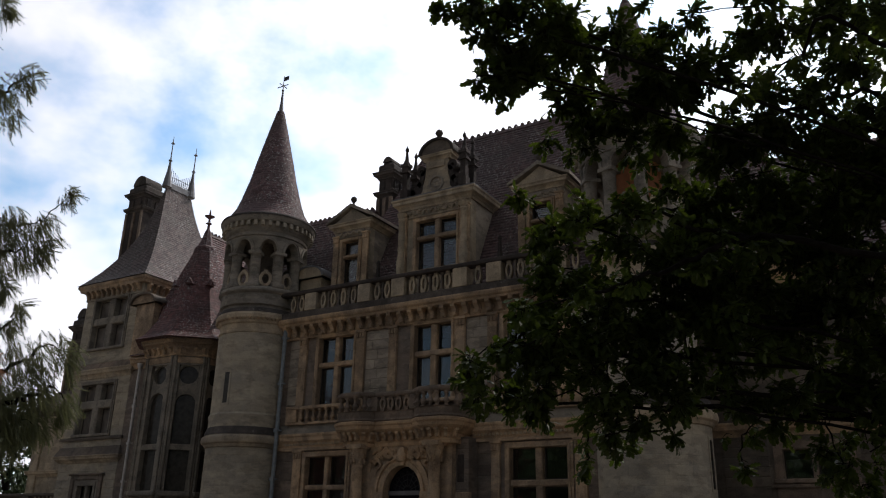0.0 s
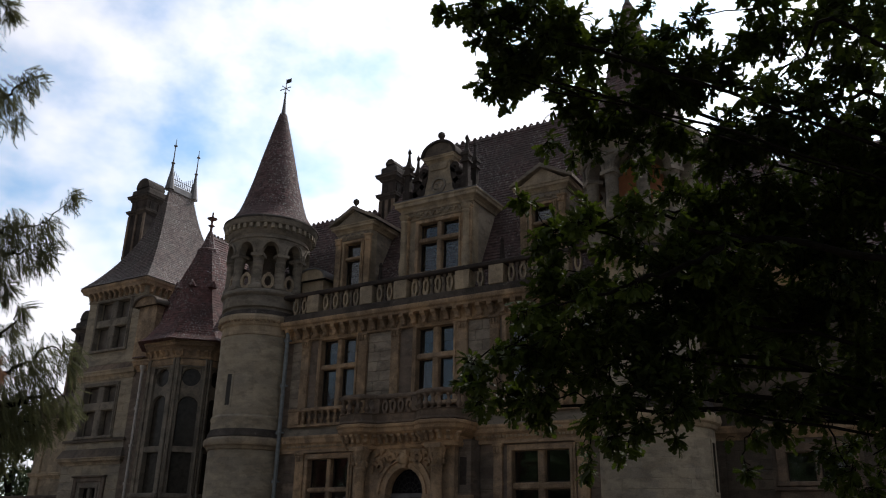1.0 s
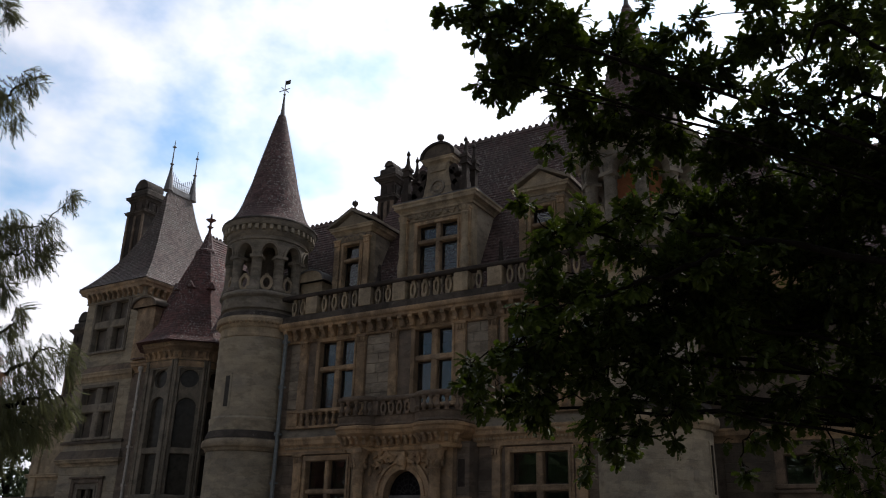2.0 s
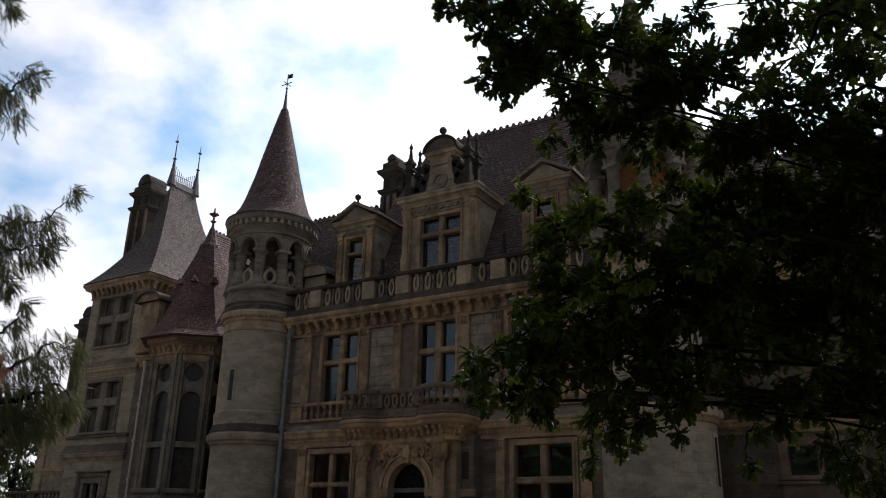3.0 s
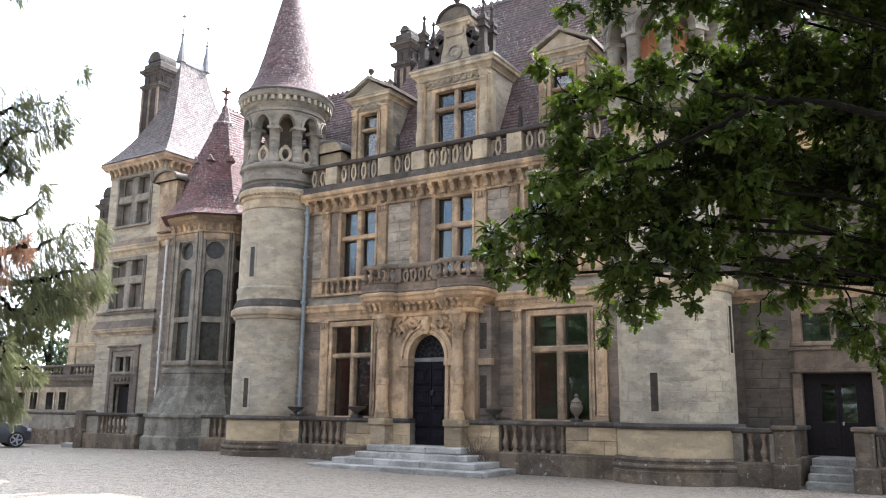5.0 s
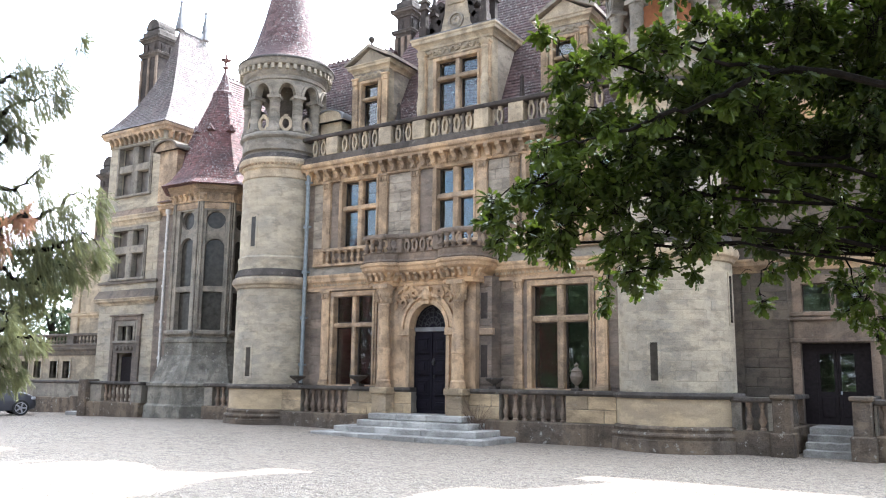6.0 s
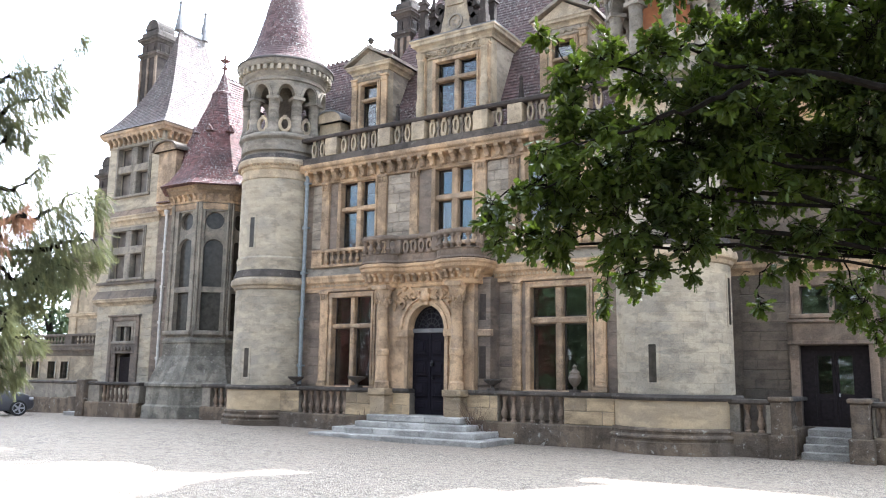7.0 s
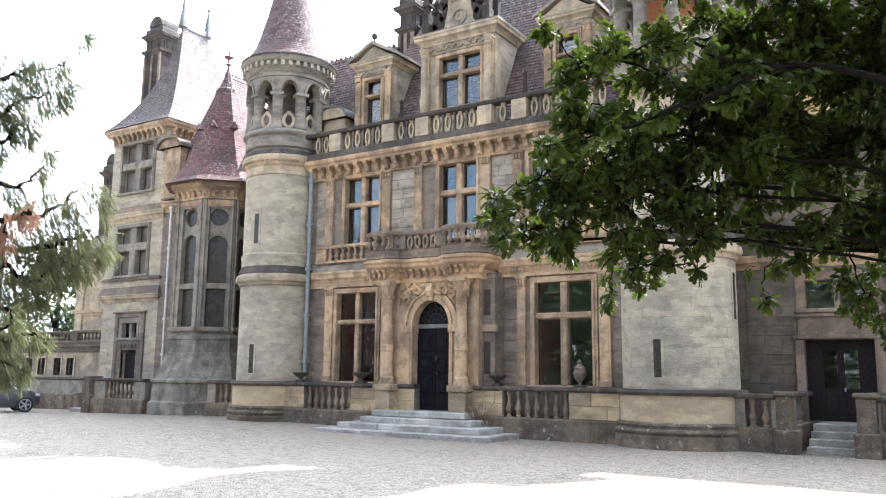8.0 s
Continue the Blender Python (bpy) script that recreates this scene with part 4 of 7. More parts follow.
DC = -12.5
ap = part("portal_wall", arched_panel(bmesh.new(), -14.25, -11.0, -0.2, 4.32, PF + 0.2, 0.70, DC - 0.62, DC + 0.62, 2.92, 0.70), M_WARM, portal)
part("archivolt", arch_ring(arch_ring(arch_ring(bmesh.new(), DC, 0.60, 0.70, PF + 0.12, PF + 0.5, 2.92, 1.12), DC, 0.70, 0.80, PF + 0.16, PF + 0.5, 2.92, 1.12), DC, 0.80, 0.88, PF + 0.10, PF + 0.5, 2.92, 1.10), M_WARM, portal)
bm = boxes((DC - 0.72, DC - 0.60, PF + 0.14, PF + 0.5, 0.6, 2.92), (DC + 0.60, DC + 0.72, PF + 0.14, PF + 0.5, 0.6, 2.92))
box(bm, DC - 0.92, DC - 0.58, PF + 0.1, PF + 0.5, 2.72, 2.92); box(bm, DC + 0.58, DC + 0.92, PF + 0.1, PF + 0.5, 2.72, 2.92)
part("jamb", bevel(bm, 0.012), M_WARM, portal)
key = bmesh.new()
box(key, DC - 0.11, DC + 0.11, PF + 0.02, PF + 0.4, 3.58, 4.06)
lathe(key, [(0, 3.62), (0.12, 3.7), (0.15, 3.84), (0.10, 3.98), (0, 4.04)], 12, (DC, PF + 0.08))
part("keystone", bevel(key, 0.01), M_WARM, portal)
# carved spandrels: scrolls and leaves in relief
rng = random.Random(7)
for sgn in (-1, 1):
    bm = bmesh.new()
    for i in range(26):
        u = rng.random()
        x = DC + sgn * (0.14 + 0.98 * u)
        z = 3.58 + 0.42 * u ** 0.5 * rng.uniform(0.1, 1.0) + 0.2 - (0.6 * max(0, u - 0.55))
        s = rng.uniform(0.05, 0.10)
        m = Matrix.Translation((x, PF + 0.17, z)) @ Euler((0, rng.uniform(0, 6), 0)).to_matrix().to_4x4() @ Matrix.Diagonal((s * 1.7, 0.07, s * 0.8, 1))
        bmesh.ops.create_icosphere(bm, subdivisions=1, radius=1, matrix=m)
    for cx_, cz_, rr in ((0.42, 3.86, 0.15), (0.80, 3.62, 0.12)):
        arch_ring(bm, DC + sgn * cx_, rr * 0.62, rr, PF + 0.10, PF + 0.22, cz_, 1, 20, 0, 5.2)
    part("spandrel_carving", bm, M_RUSTY, portal, smooth=True)
for cx in (-13.85, -11.40):
    bm = boxes((cx - 0.25, cx + 0.25, PF - 0.22, PF + 0.25, -0.2, 1.12), (cx - 0.29, cx + 0.29, PF - 0.26, PF + 0.25, -0.2, 0.55), (cx - 0.30, cx + 0.30, PF - 0.27, PF + 0.25, 1.12, 1.30))
    part("pedestal", bevel(bm, 0.02), M_OCHRE, portal)
    col = part("column", turned((0.22, 1.30), (0.22, 1.37), (0.20, 1.42), (0.21, 1.47), (0.17, 1.52), (0.165, 2.2), (0.19, 2.22), (0.19, 2.36), (0.165, 2.38), (0.145, 3.55), (0.165, 3.58), (0.15, 3.62), segs=24, at=(cx, PF - 0.02)), M_WARM, portal, smooth=True)
    bm = turned((0.15, 3.60), (0.16, 3.75), (0.24, 4.0), (0.25, 4.05), segs=16, at=(cx, PF - 0.02))
    for i in range(16):
        a = 2 * math.pi * (i + 0.5 * (i % 2)) / 16
        lz = 3.68 + 0.16 * (i % 2)
        bmesh.ops.create_icosphere(bm, subdivisions=1, radius=1, matrix=Matrix.Translation((cx + 0.19 * math.cos(a), PF - 0.02 + 0.19 * math.sin(a), lz + 0.04)) @ Matrix.Diagonal((0.045, 0.045, 0.09, 1)))
    box(bm, cx - 0.25, cx + 0.25, PF - 0.27, PF + 0.2, 4.05, 4.16)
    part("capital", bm, M_WARM, col, smooth=True)
# flanking wall pieces beside the door; flat black strips paint in deep shaded niches
for x0, x1, lx in ((-11.0, -10.62, -10.85), ):
    pn = part("flank_wall", boxes((x0, x1, PF + 0.42, W, -0.2, 4.3)), M_GREY, portal)
    ashlar(pn, x0, x1, 1.4, 4.25, PF + 0.42, M_GREY, 0.26, 0.4, seed=31)
    for za, zb in ((1.5, 2.55), (3.05, 3.95)):
        lt = part("niche", boxes((lx - 0.10, lx + 0.10, PF + 0.40, PF + 0.44, za + 0.1, zb - 0.1)), M_BLACK, pn, "narrow black strip for a deep shaded niche")
    part("impost_band", bevel(boxes((x0, x1 + 0.05, PF + 0.36, PF + 0.5, 2.72, 2.9)), 0.015), M_WARM, portal)
# the door itself
door = thing("front_door", (0, 0, 0), "dark blue-black panelled front door with studs, closed", "door")
dy = PF + 0.42
bm = boxes((DC - 0.6, DC - 0.012, dy, dy + 0.07, 0.61, 2.84), (DC + 0.012, DC + 0.6, dy, dy + 0.07, 0.61, 2.84))
leaf = part("leaf", bm, M_DOOR, door)
for sx in (-1, 1):
    for z0, z1 in ((0.72, 0.98), (1.06, 1.55), (1.63, 2.12), (2.2, 2.7)):
        x0, x1 = sorted((DC + sx * 0.08, DC + sx * 0.52))
        bm = boxes((x0, x1, dy - 0.02, dy, z0, z1), (x0 + 0.07, x1 - 0.07, dy - 0.045, dy - 0.02, z0 + 0.07, z1 - 0.07))
        part("panel", bevel(bm, 0.012), M_DOOR, leaf)
for sx in (-1, 1):
    x = DC + sx * 0.30
    bm = bmesh.new()
    for zc in (1.30, 1.87, 2.45):
        box(bm, x - 0.09, x + 0.09, dy - 0.075, dy - 0.045, zc - 0.11, zc + 0.11)
        box(bm, x - 0.21, x + 0.21, dy - 0.062, dy - 0.03, zc + 0.17, zc + 0.20)
        box(bm, x - 0.21, x + 0.21, dy - 0.062, dy - 0.03, zc - 0.20, zc - 0.17)
    part("panel_moulding", bevel(bm, 0.008), M_DOOR, leaf)
part("knocker", turned((0.0, 1.9), (0.05, 1.93), (0.06, 2.0), (0.03, 2.08), (0, 2.1), segs=10, at=(DC + 0.07, dy - 0.04)), M_IRON, door)
part("knob", turned((0.0, 1.55), (0.035, 1.57), (0.035, 1.62), (0, 1.64), segs=10, at=(DC + 0.10, dy - 0.05)), M_IRON, door)
part("lintel", bevel(boxes((DC - 0.62, DC + 0.62, dy - 0.04, dy + 0.1, 2.84, 2.96)), 0.012), M_LEAD, door, "grey door head rail")
# solid plate in door paint; the unlit look of the glass is its colour
fan = part("fanlight", boxes((DC - 0.6, DC + 0.6, dy + 0.03, dy + 0.04, 2.96, 3.62)), M_DOOR, door, "dark painted plate in place of fanlight glass above the door")
bm = bmesh.new()
for i in range(4):
    arch_ring(bm, DC, 0.12 + 0.13 * i, 0.14 + 0.13 * i, dy, dy + 0.025, 2.96, 1.1, 14)
for i in range(1, 8):
    a = math.pi * i / 8
    m = Matrix.Translation((DC, dy + 0.012, 2.96)) @ Matrix.Rotation(-a, 4, "Y")
    vs = box(bm, 0.1, 0.56, -0.008, 0.008, -0.01, 0.01)
    bmesh.ops.transform(bm, matrix=m, verts=vs)
for i in range(7):
    a = math.pi * (i + 0.5) / 7
    arch_ring(bm, DC - 0.42 * math.cos(a), 0.05, 0.065, dy, dy + 0.02, 2.98 + 0.44 * math.sin(a), 1, 10, 0, 6.283)
part("iron_grille", bm, M_IRON, fan, "dark wrought scroll grille")
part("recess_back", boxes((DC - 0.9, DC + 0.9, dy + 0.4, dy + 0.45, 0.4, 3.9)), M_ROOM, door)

# steps
steps = thing("entrance_steps", label="broad pale grey stone steps before the front door", category="steps", kind="structure")
for i, (x0, x1, y0, z1) in enumerate(((-15.05, -9.70, 16.95, 0.13), (-14.60, -10.15, 17.38, 0.28), (-14.15, -10.60, 17.80, 0.43), (-13.95, -10.95, 18.05, 0.60))):
    cuts = [x0, x0 + (x1 - x0) * 0.31, x0 + (x1 - x0) * 0.64, x1]
    for a, b in zip(cuts, cuts[1:]):
        part("step", bevel(boxes((a + 0.004, b - 0.004, y0, 18.75 if i < 3 else 19.3, -0.15 if i == 0 else z1 - 0.16, z1)), 0.018), M_STEP, steps)

# ---------------- balcony over the portal ----------------
balc = thing("balcony", label="brown weathered carved stone balcony with bowed corners over the entrance", category="balcony", kind="structure")
BP = [(-14.62, 19.5), (-14.62, 18.75), (-14.52, 18.48), (-14.28, 18.32), (-13.72, 18.32), (-13.48, 18.48), (-13.40, 18.62), (-12.05, 18.62), (-11.95, 18.48), (-11.72, 18.32), (-11.10, 18.32), (-10.84, 18.48), (-10.72, 18.75), (-10.72, 19.5)]
part("slab", bm := swept(BP, [(-0.6, 4.50), (0.02, 4.50), (0.08, 4.56), (0.09, 4.64), (0.13, 4.68), (0.13, 4.74), (0.08, 4.77), (-0.6, 4.77)]), M_RUSTY, balc)
part("entablature", swept(BP, [(-0.4, 4.12), (-0.14, 4.12), (-0.12, 4.20), (-0.15, 4.24), (-0.15, 4.38), (-0.04, 4.46), (0.0, 4.50), (-0.4, 4.50)]), M_RUSTY, balc)
part("floor", boxes((-14.3, -11.05, 18.9, 19.5, 4.45, 4.72)), M_DARK, balc)
for (xa, ya), (xb, yb) in zip(BP[1:], BP[2:-1]):
    d = Vector((xb - xa, yb - ya))
    o = Vector((d.y, -d.x)).normalized()
    modillions(balc, (xa - o.x * 0.12, ya - o.y * 0.12), (xb - o.x * 0.12, yb - o.y * 0.12), 4.26, 0.22, 0.62, (o.x, o.y))
    if xb - xa > 1:
        balusters(balc, (xa + 0.15, ya), (xb - 0.15, yb), 5.05, 5.44, 0.26, M_BROWN, "ring")
    else:
        balusters(balc, (xa, ya), (xb, yb), 5.05, 5.44, 0.235, M_BROWN, scale=1.0)
balusters(balc, (-14.60, 19.35), (-14.60, 18.8), 5.05, 5.44, 0.25, M_BROWN)
balusters(balc, (-10.74, 18.8), (-10.74, 19.35), 5.05, 5.44, 0.25, M_BROWN)
part("kerb", swept(BP, [(-0.12, 4.77), (0.06, 4.77), (0.09, 4.80), (0.04, 4.86), (0.04, 5.02), (0.07, 5.05), (-0.12, 5.05)]), M_BROWN, balc)
part("rail", swept(BP, [(-0.11, 5.44), (0.06, 5.44), (0.09, 5.48), (0.09, 5.54), (0.06, 5.58), (-0.11, 5.58)]), M_BROWN, balc)
for x in (-13.36, -12.1):
    part("pier", bevel(boxes((x - 0.1, x + 0.1, 18.5, 18.74, 5.05, 5.44)), 0.015), M_BROWN, balc)


# ---------------- dormers ----------------
def finial_ball(parent, x, y, z, s=1.0, m=None):
    return part("ball_finial", turned((0.10 * s, z), (0.10 * s, z + 0.06 * s), (0.04 * s, z + 0.10 * s), (0.04 * s, z + 0.16 * s), (0.10 * s, z + 0.22 * s), (0.13 * s, z + 0.30 * s), (0.10 * s, z + 0.38 * s), (0.03 * s, z + 0.43 * s), (0, z + 0.46 * s), segs=14, at=(x, y)), m or M_DARK, parent, smooth=True)


def gable_prism(bm, x0, x1, y0, y1, z0, z1):
    c = (x0 + x1) / 2
    f = [bm.verts.new(p) for p in ((x0, y0, z0), (x1, y0, z0), (c, y0, z1))]
    b = [bm.verts.new(p) for p in ((x0, y1, z0), (x1, y1, z0), (c, y1, z1))]
    bm.faces.new(f); bm.faces.new(list(reversed(b)))
    for i in range(3):
        j = (i + 1) % 3
        bm.faces.new((f[i], f[j], b[j], b[i]))
    return bm


def small_dormer(cx, label):
    t = thing("dormer", (0, 0, 0), label, "dormer window", "roof dormers", kind="structure")
    y = 20.3
    x0, x1 = cx - 0.72, cx + 0.72
    hole = [(cx - 0.34, cx + 0.34, 9.55, 11.12)]
    wl_ = part("front", wall_sheet(bmesh.new(), x0, x1, 8.7, 11.5, y, 0.3, hole), M_BUFF, t)
    part("cheek", boxes((x0, x0 + 0.12, y + 0.3, 22.3, 8.7, 11.5)), M_PALE, t)
    part("cheek", boxes((x1 - 0.12, x1, y + 0.3, 22.3, 8.7, 11.5)), M_PALE, t)
    cross_window(t, cx - 0.34, cx + 0.34, 9.55, 11.12, y, cols=1, rows=(0.66,), bar=0.12, surround=0.1)
    pilaster(t, x0, x0 + 0.22, 9.2, 11.35, y, 0.07)
    pilaster(t, x1 - 0.22, x1, 9.2, 11.35, y, 0.07)
    part("frieze", bevel(boxes((x0 + 0.2, x1 - 0.2, y - 0.06, y + 0.02, 11.24, 11.48)), 0.02), M_PALE, t)
    part("cornice", swept([(x0, 22.4), (x0, y), (x1, y), (x1, 22.4)], cornice(11.5, 11.78, 0.2)), M_BUFF, t)
    g = part("pediment", gable_prism(bmesh.new(), x0 - 0.08, x1 + 0.08, y - 0.06, 22.6, 11.78, 12.28), M_BUFF, t)
    bm = bmesh.new()
    for sx in (-1, 1):
        p = [(cx, 12.30), (cx, 12.42), (cx + sx * 1.0, 11.88), (cx + sx * 1.0, 11.78)]
        a = [bm.verts.new((x, y - 0.2, z)) for x, z in p]
        b = [bm.verts.new((x, 22.7, z)) for x, z in p]
        bm.faces.new(a); bm.faces.new(list(reversed(b)))
        for i in range(4):
            j = (i + 1) % 4
            bm.faces.new((a[i], a[j], b[j], b[i]))
    part("raking_cornice", bm, M_PALE, t)
    finial_ball(t, cx, y - 0.02, 12.36, 0.85)
    bm = bmesh.new()
    for i in range(12):
        bmesh.ops.create_icosphere(bm, subdivisions=1, radius=1, matrix=Matrix.Translation((cx - 0.45 + 0.08 * i, y - 0.08, 11.36 + 0.04 * math.sin(i * 2))) @ Matrix.Diagonal((0.06, 0.04, 0.06, 1)))
    part("frieze_carving", bm, M_BUFF, t, smooth=True)
    return t


small_dormer(-15.9, "small ochre stone dormer with triangular pediment and ball finial")
small_dormer(-9.0, "small ochre stone dormer with triangular pediment, partly behind oak leaves")

big = thing("clock_dormer", label="large carved stone dormer with four-light window, scrolled gable and pinnacles", category="dormer window", kind="structure")
DY, D0, D1 = 20.1, -13.82, -11.24
dc = -12.5
part("front", wall_sheet(bmesh.new(), D0, D1, 8.7, 11.68, DY, 0.35, [(-13.17, -11.70, 9.55, 11.2)]), M_BUFF, big)
for xa in (D0, D1 - 0.15):
    ck = part("cheek", boxes((xa, xa + 0.15, DY + 0.35, 22.5, 8.7, 11.68)), M_PALE, big)
cross_window(big, -13.17, -11.70, 9.55, 11.2, DY, rows=(0.655,), bar=0.17, surround=0.12)
for xa in (D0 + 0.02, D1 - 0.30):
    pilaster(big, xa, xa + 0.28, 9.1, 11.5, DY, 0.12)
for xa in (D0 + 0.16, D1 - 0.16):
    part("baluster_column", turned((0.15, 9.15), (0.15, 9.3), (0.10, 9.36), (0.13, 9.6), (0.14, 9.9), (0.09, 10.2), (0.12, 10.3), (0.12, 10.36), (0.09, 10.42), (0.11, 10.7), (0.09, 11.2), (0.13, 11.28), (0.10, 11.34), (0.15, 11.44), (0.17, 11.52), segs=16, at=(xa, DY - 0.14)), M_BUFF, big, smooth=True)
bm = bmesh.new()
rng = random.Random(11)
for i in range(40):
    x = D0 + 0.4 + (D1 - D0 - 0.8) * i / 39
    bmesh.ops.create_icosphere(bm, subdivisions=1, radius=1, matrix=Matrix.Translation((x, DY - 0.05, 11.52 + 0.07 * math.sin(i * 1.1))) @ Euler((0, i * 0.7, 0)).to_matrix().to_4x4() @ Matrix.Diagonal((0.07, 0.04, 0.035, 1)))
part("frieze_carving", bm, M_BUFF, big, smooth=True)
part("architrave", bevel(boxes((D0 + 0.3, D1 - 0.3, DY - 0.06, DY + 0.05, 11.34, 11.41)), 0.02), M_BUFF, big)
part("cornice", swept([(D0, 22.7), (D0, DY), (D1, DY), (D1, 22.7)], cornice(11.65, 12.02, 0.24)), M_BUFF, big)
part("lead_flashing", swept([(D0, 22.7), (D0, DY), (D1, DY), (D1, 22.7)], [(-0.2, 12.02), (0.23, 12.02), (0.23, 12.05), (-0.2, 12.12)]), M_LEAD, big)
part("roof_cap", gable_prism(bmesh.new(), D0, D1, DY + 0.5, 23.0, 12.08, 12.7), M_TILE, big)
bm = bmesh.new()
outline = ((0.66, 12.04), (0.62, 12.2), (0.50, 12.42), (0.43, 12.7), (0.40, 13.0), (0.40, 13.28))
left_ = [(dc - w, z) for w, z in outline]
right_ = [(dc + w, z) for w, z in reversed(outline)]
f = [bm.verts.new((x, DY + 0.0, z)) for x, z in left_ + right_]
b = [bm.verts.new((x, DY + 0.36, z)) for x, z in left_ + right_]
bm.faces.new(f); bm.faces.new(list(reversed(b)))
for k in range(len(f)):
    q = (k + 1) % len(f)
    bm.faces.new((f[k], f[q], b[q], b[k]))
box(bm, dc - 0.30, dc + 0.30, DY - 0.04, DY, 12.98, 13.2)
gab = part("gable", bm, M_BUFF, big)
part("gable_cornice", swept([(dc - 0.45, DY + 0.4), (dc - 0.45, DY + 0.02), (dc + 0.45, DY + 0.02), (dc + 0.45, DY + 0.4)], cornice(13.24, 13.46, 0.14)), M_BUFF, big)
bm = bmesh.new()
pts = [(-0.62, 13.46), (0.62, 13.46)] + [(0.62 * math.cos(math.pi * i / 14), 13.46 + 0.5 * math.sin(math.pi * i / 14)) for i in range(15)]
f = [bm.verts.new((dc + x, DY - 0.06, z)) for x, z in pts[1:]]
b = [bm.verts.new((dc + x, DY + 0.45, z)) for x, z in pts[1:]]
bm.faces.new(f); bm.faces.new(list(reversed(b)))
for i in range(len(f)):
    j = (i + 1) % len(f)
    bm.faces.new((f[i], f[j], b[j], b[i]))
part("segmental_pediment", bm, M_SHADE, gab)
part("pediment_rim", arch_ring(bmesh.new(), dc, 0.56, 0.66, DY - 0.12, DY + 0.4, 13.46, 0.82), M_BLACK, gab)
finial_ball(big, dc, DY + 0.1, 13.95, 1.0)
cl = part("medallion", bmesh.new(), M_BUFF, gab)
bm = arch_ring(bmesh.new(), dc, 0.21, 0.27, DY - 0.05, DY + 0.04, 12.42, 1, 24, 0, 2 * math.pi)
for i in range(8):
    a = math.pi * i / 4
    bmesh.ops.create_icosphere(bm, subdivisions=1, radius=1, matrix=Matrix.Translation((dc + 0.11 * math.cos(a), DY, 12.42 + 0.11 * math.sin(a))) @ Matrix.Diagonal((0.06, 0.04, 0.06, 1)))
part("rosette", bm, M_PALE, cl, smooth=True)
for sx in (-1, 1):
    t0 = (-math.pi / 2, 0.0) if sx > 0 else (math.pi, 1.5 * math.pi)
    bm = arch_ring(bmesh.new(), dc + sx * 1.10, 0.52, 0.68, DY - 0.02, DY + 0.30, 12.95, 1.25, 14, *t0)
    arch_ring(bm, dc + sx * 0.74, 0.10, 0.24, DY - 0.02, DY + 0.30, 12.36, 1.1, 20, 0, 2 * math.pi)
    arch_ring(bm, dc + sx * 0.58, 0.06, 0.17, DY - 0.02, DY + 0.28, 12.95, 1.1, 16, 0, 2 * math.pi)
    part("scroll", bm, M_BLACK, big)
    px = dc + sx * 1.08
    for k, (oy, hh) in enumerate(((-0.12, 0.0), (0.42, 0.0))):
        bm = boxes((px - 0.13, px + 0.13, DY + oy - 0.13, DY + oy + 0.13, 12.06, 12.34), (px - 0.09, px + 0.09, DY + oy - 0.09, DY + oy + 0.09, 12.34, 12.92), (px - 0.15, px + 0.15, DY + oy - 0.15, DY + oy + 0.15, 12.92, 12.98), (px - 0.11, px + 0.11, DY + oy - 0.11, DY + oy + 0.11, 12.98, 13.15), (px - 0.14, px + 0.14, DY + oy - 0.14, DY + oy + 0.14, 13.15, 13.26))
        lathe(bm, [(0.13, 13.26), (0.07, 13.42), (0.05, 13.60), (0.035, 13.72), (0.07, 13.76), (0.06, 13.82), (0.02, 13.9), (0, 13.97)], 8, (px, DY + oy))
        part("pinnacle", bm, M_BLACK, big)


# little metal-capped roof vents, and a small round-topped dormer beside the turret
def roof_spike(x, y, z):
    t = thing("roof_vent", (x, y, z), "small dark pyramidal roof ornament on a base", "roof ornament", "roof ornaments")
    part("base", boxes((-0.24, 0.24, -0.15, 0.25, -0.25, 0.0)), M_BLACK, t)
    part("spike", turned((0.17, 0), (0.14, 0.06), (0.10, 0.12), (0.05, 0.75), (0.07, 0.78), (0.04, 0.86), (0, 0.9), segs=6), M_BLACK, t)


roof_spike(-10.35, 20.3, 9.45)
roof_spike(-14.75, 20.3, 9.35)
lun = thing("lunette_dormer", label="small round-topped blackened stone dormer beside the turret", category="dormer window", kind="structure")
part("body", boxes((-17.75, -16.85, 20.0, 21.5, 8.8, 9.9)), M_BUFF, lun)
part("rounded_hood", arch_ring(bmesh.new(), -17.3, 0.0, 0.62, 19.85, 21.6, 9.9, 0.62), M_BUFF, lun)
part("hood_edge", arch_ring(bmesh.new(), -17.3, 0.60, 0.68, 19.80, 21.6, 9.9, 0.62), M_LEAD, lun)


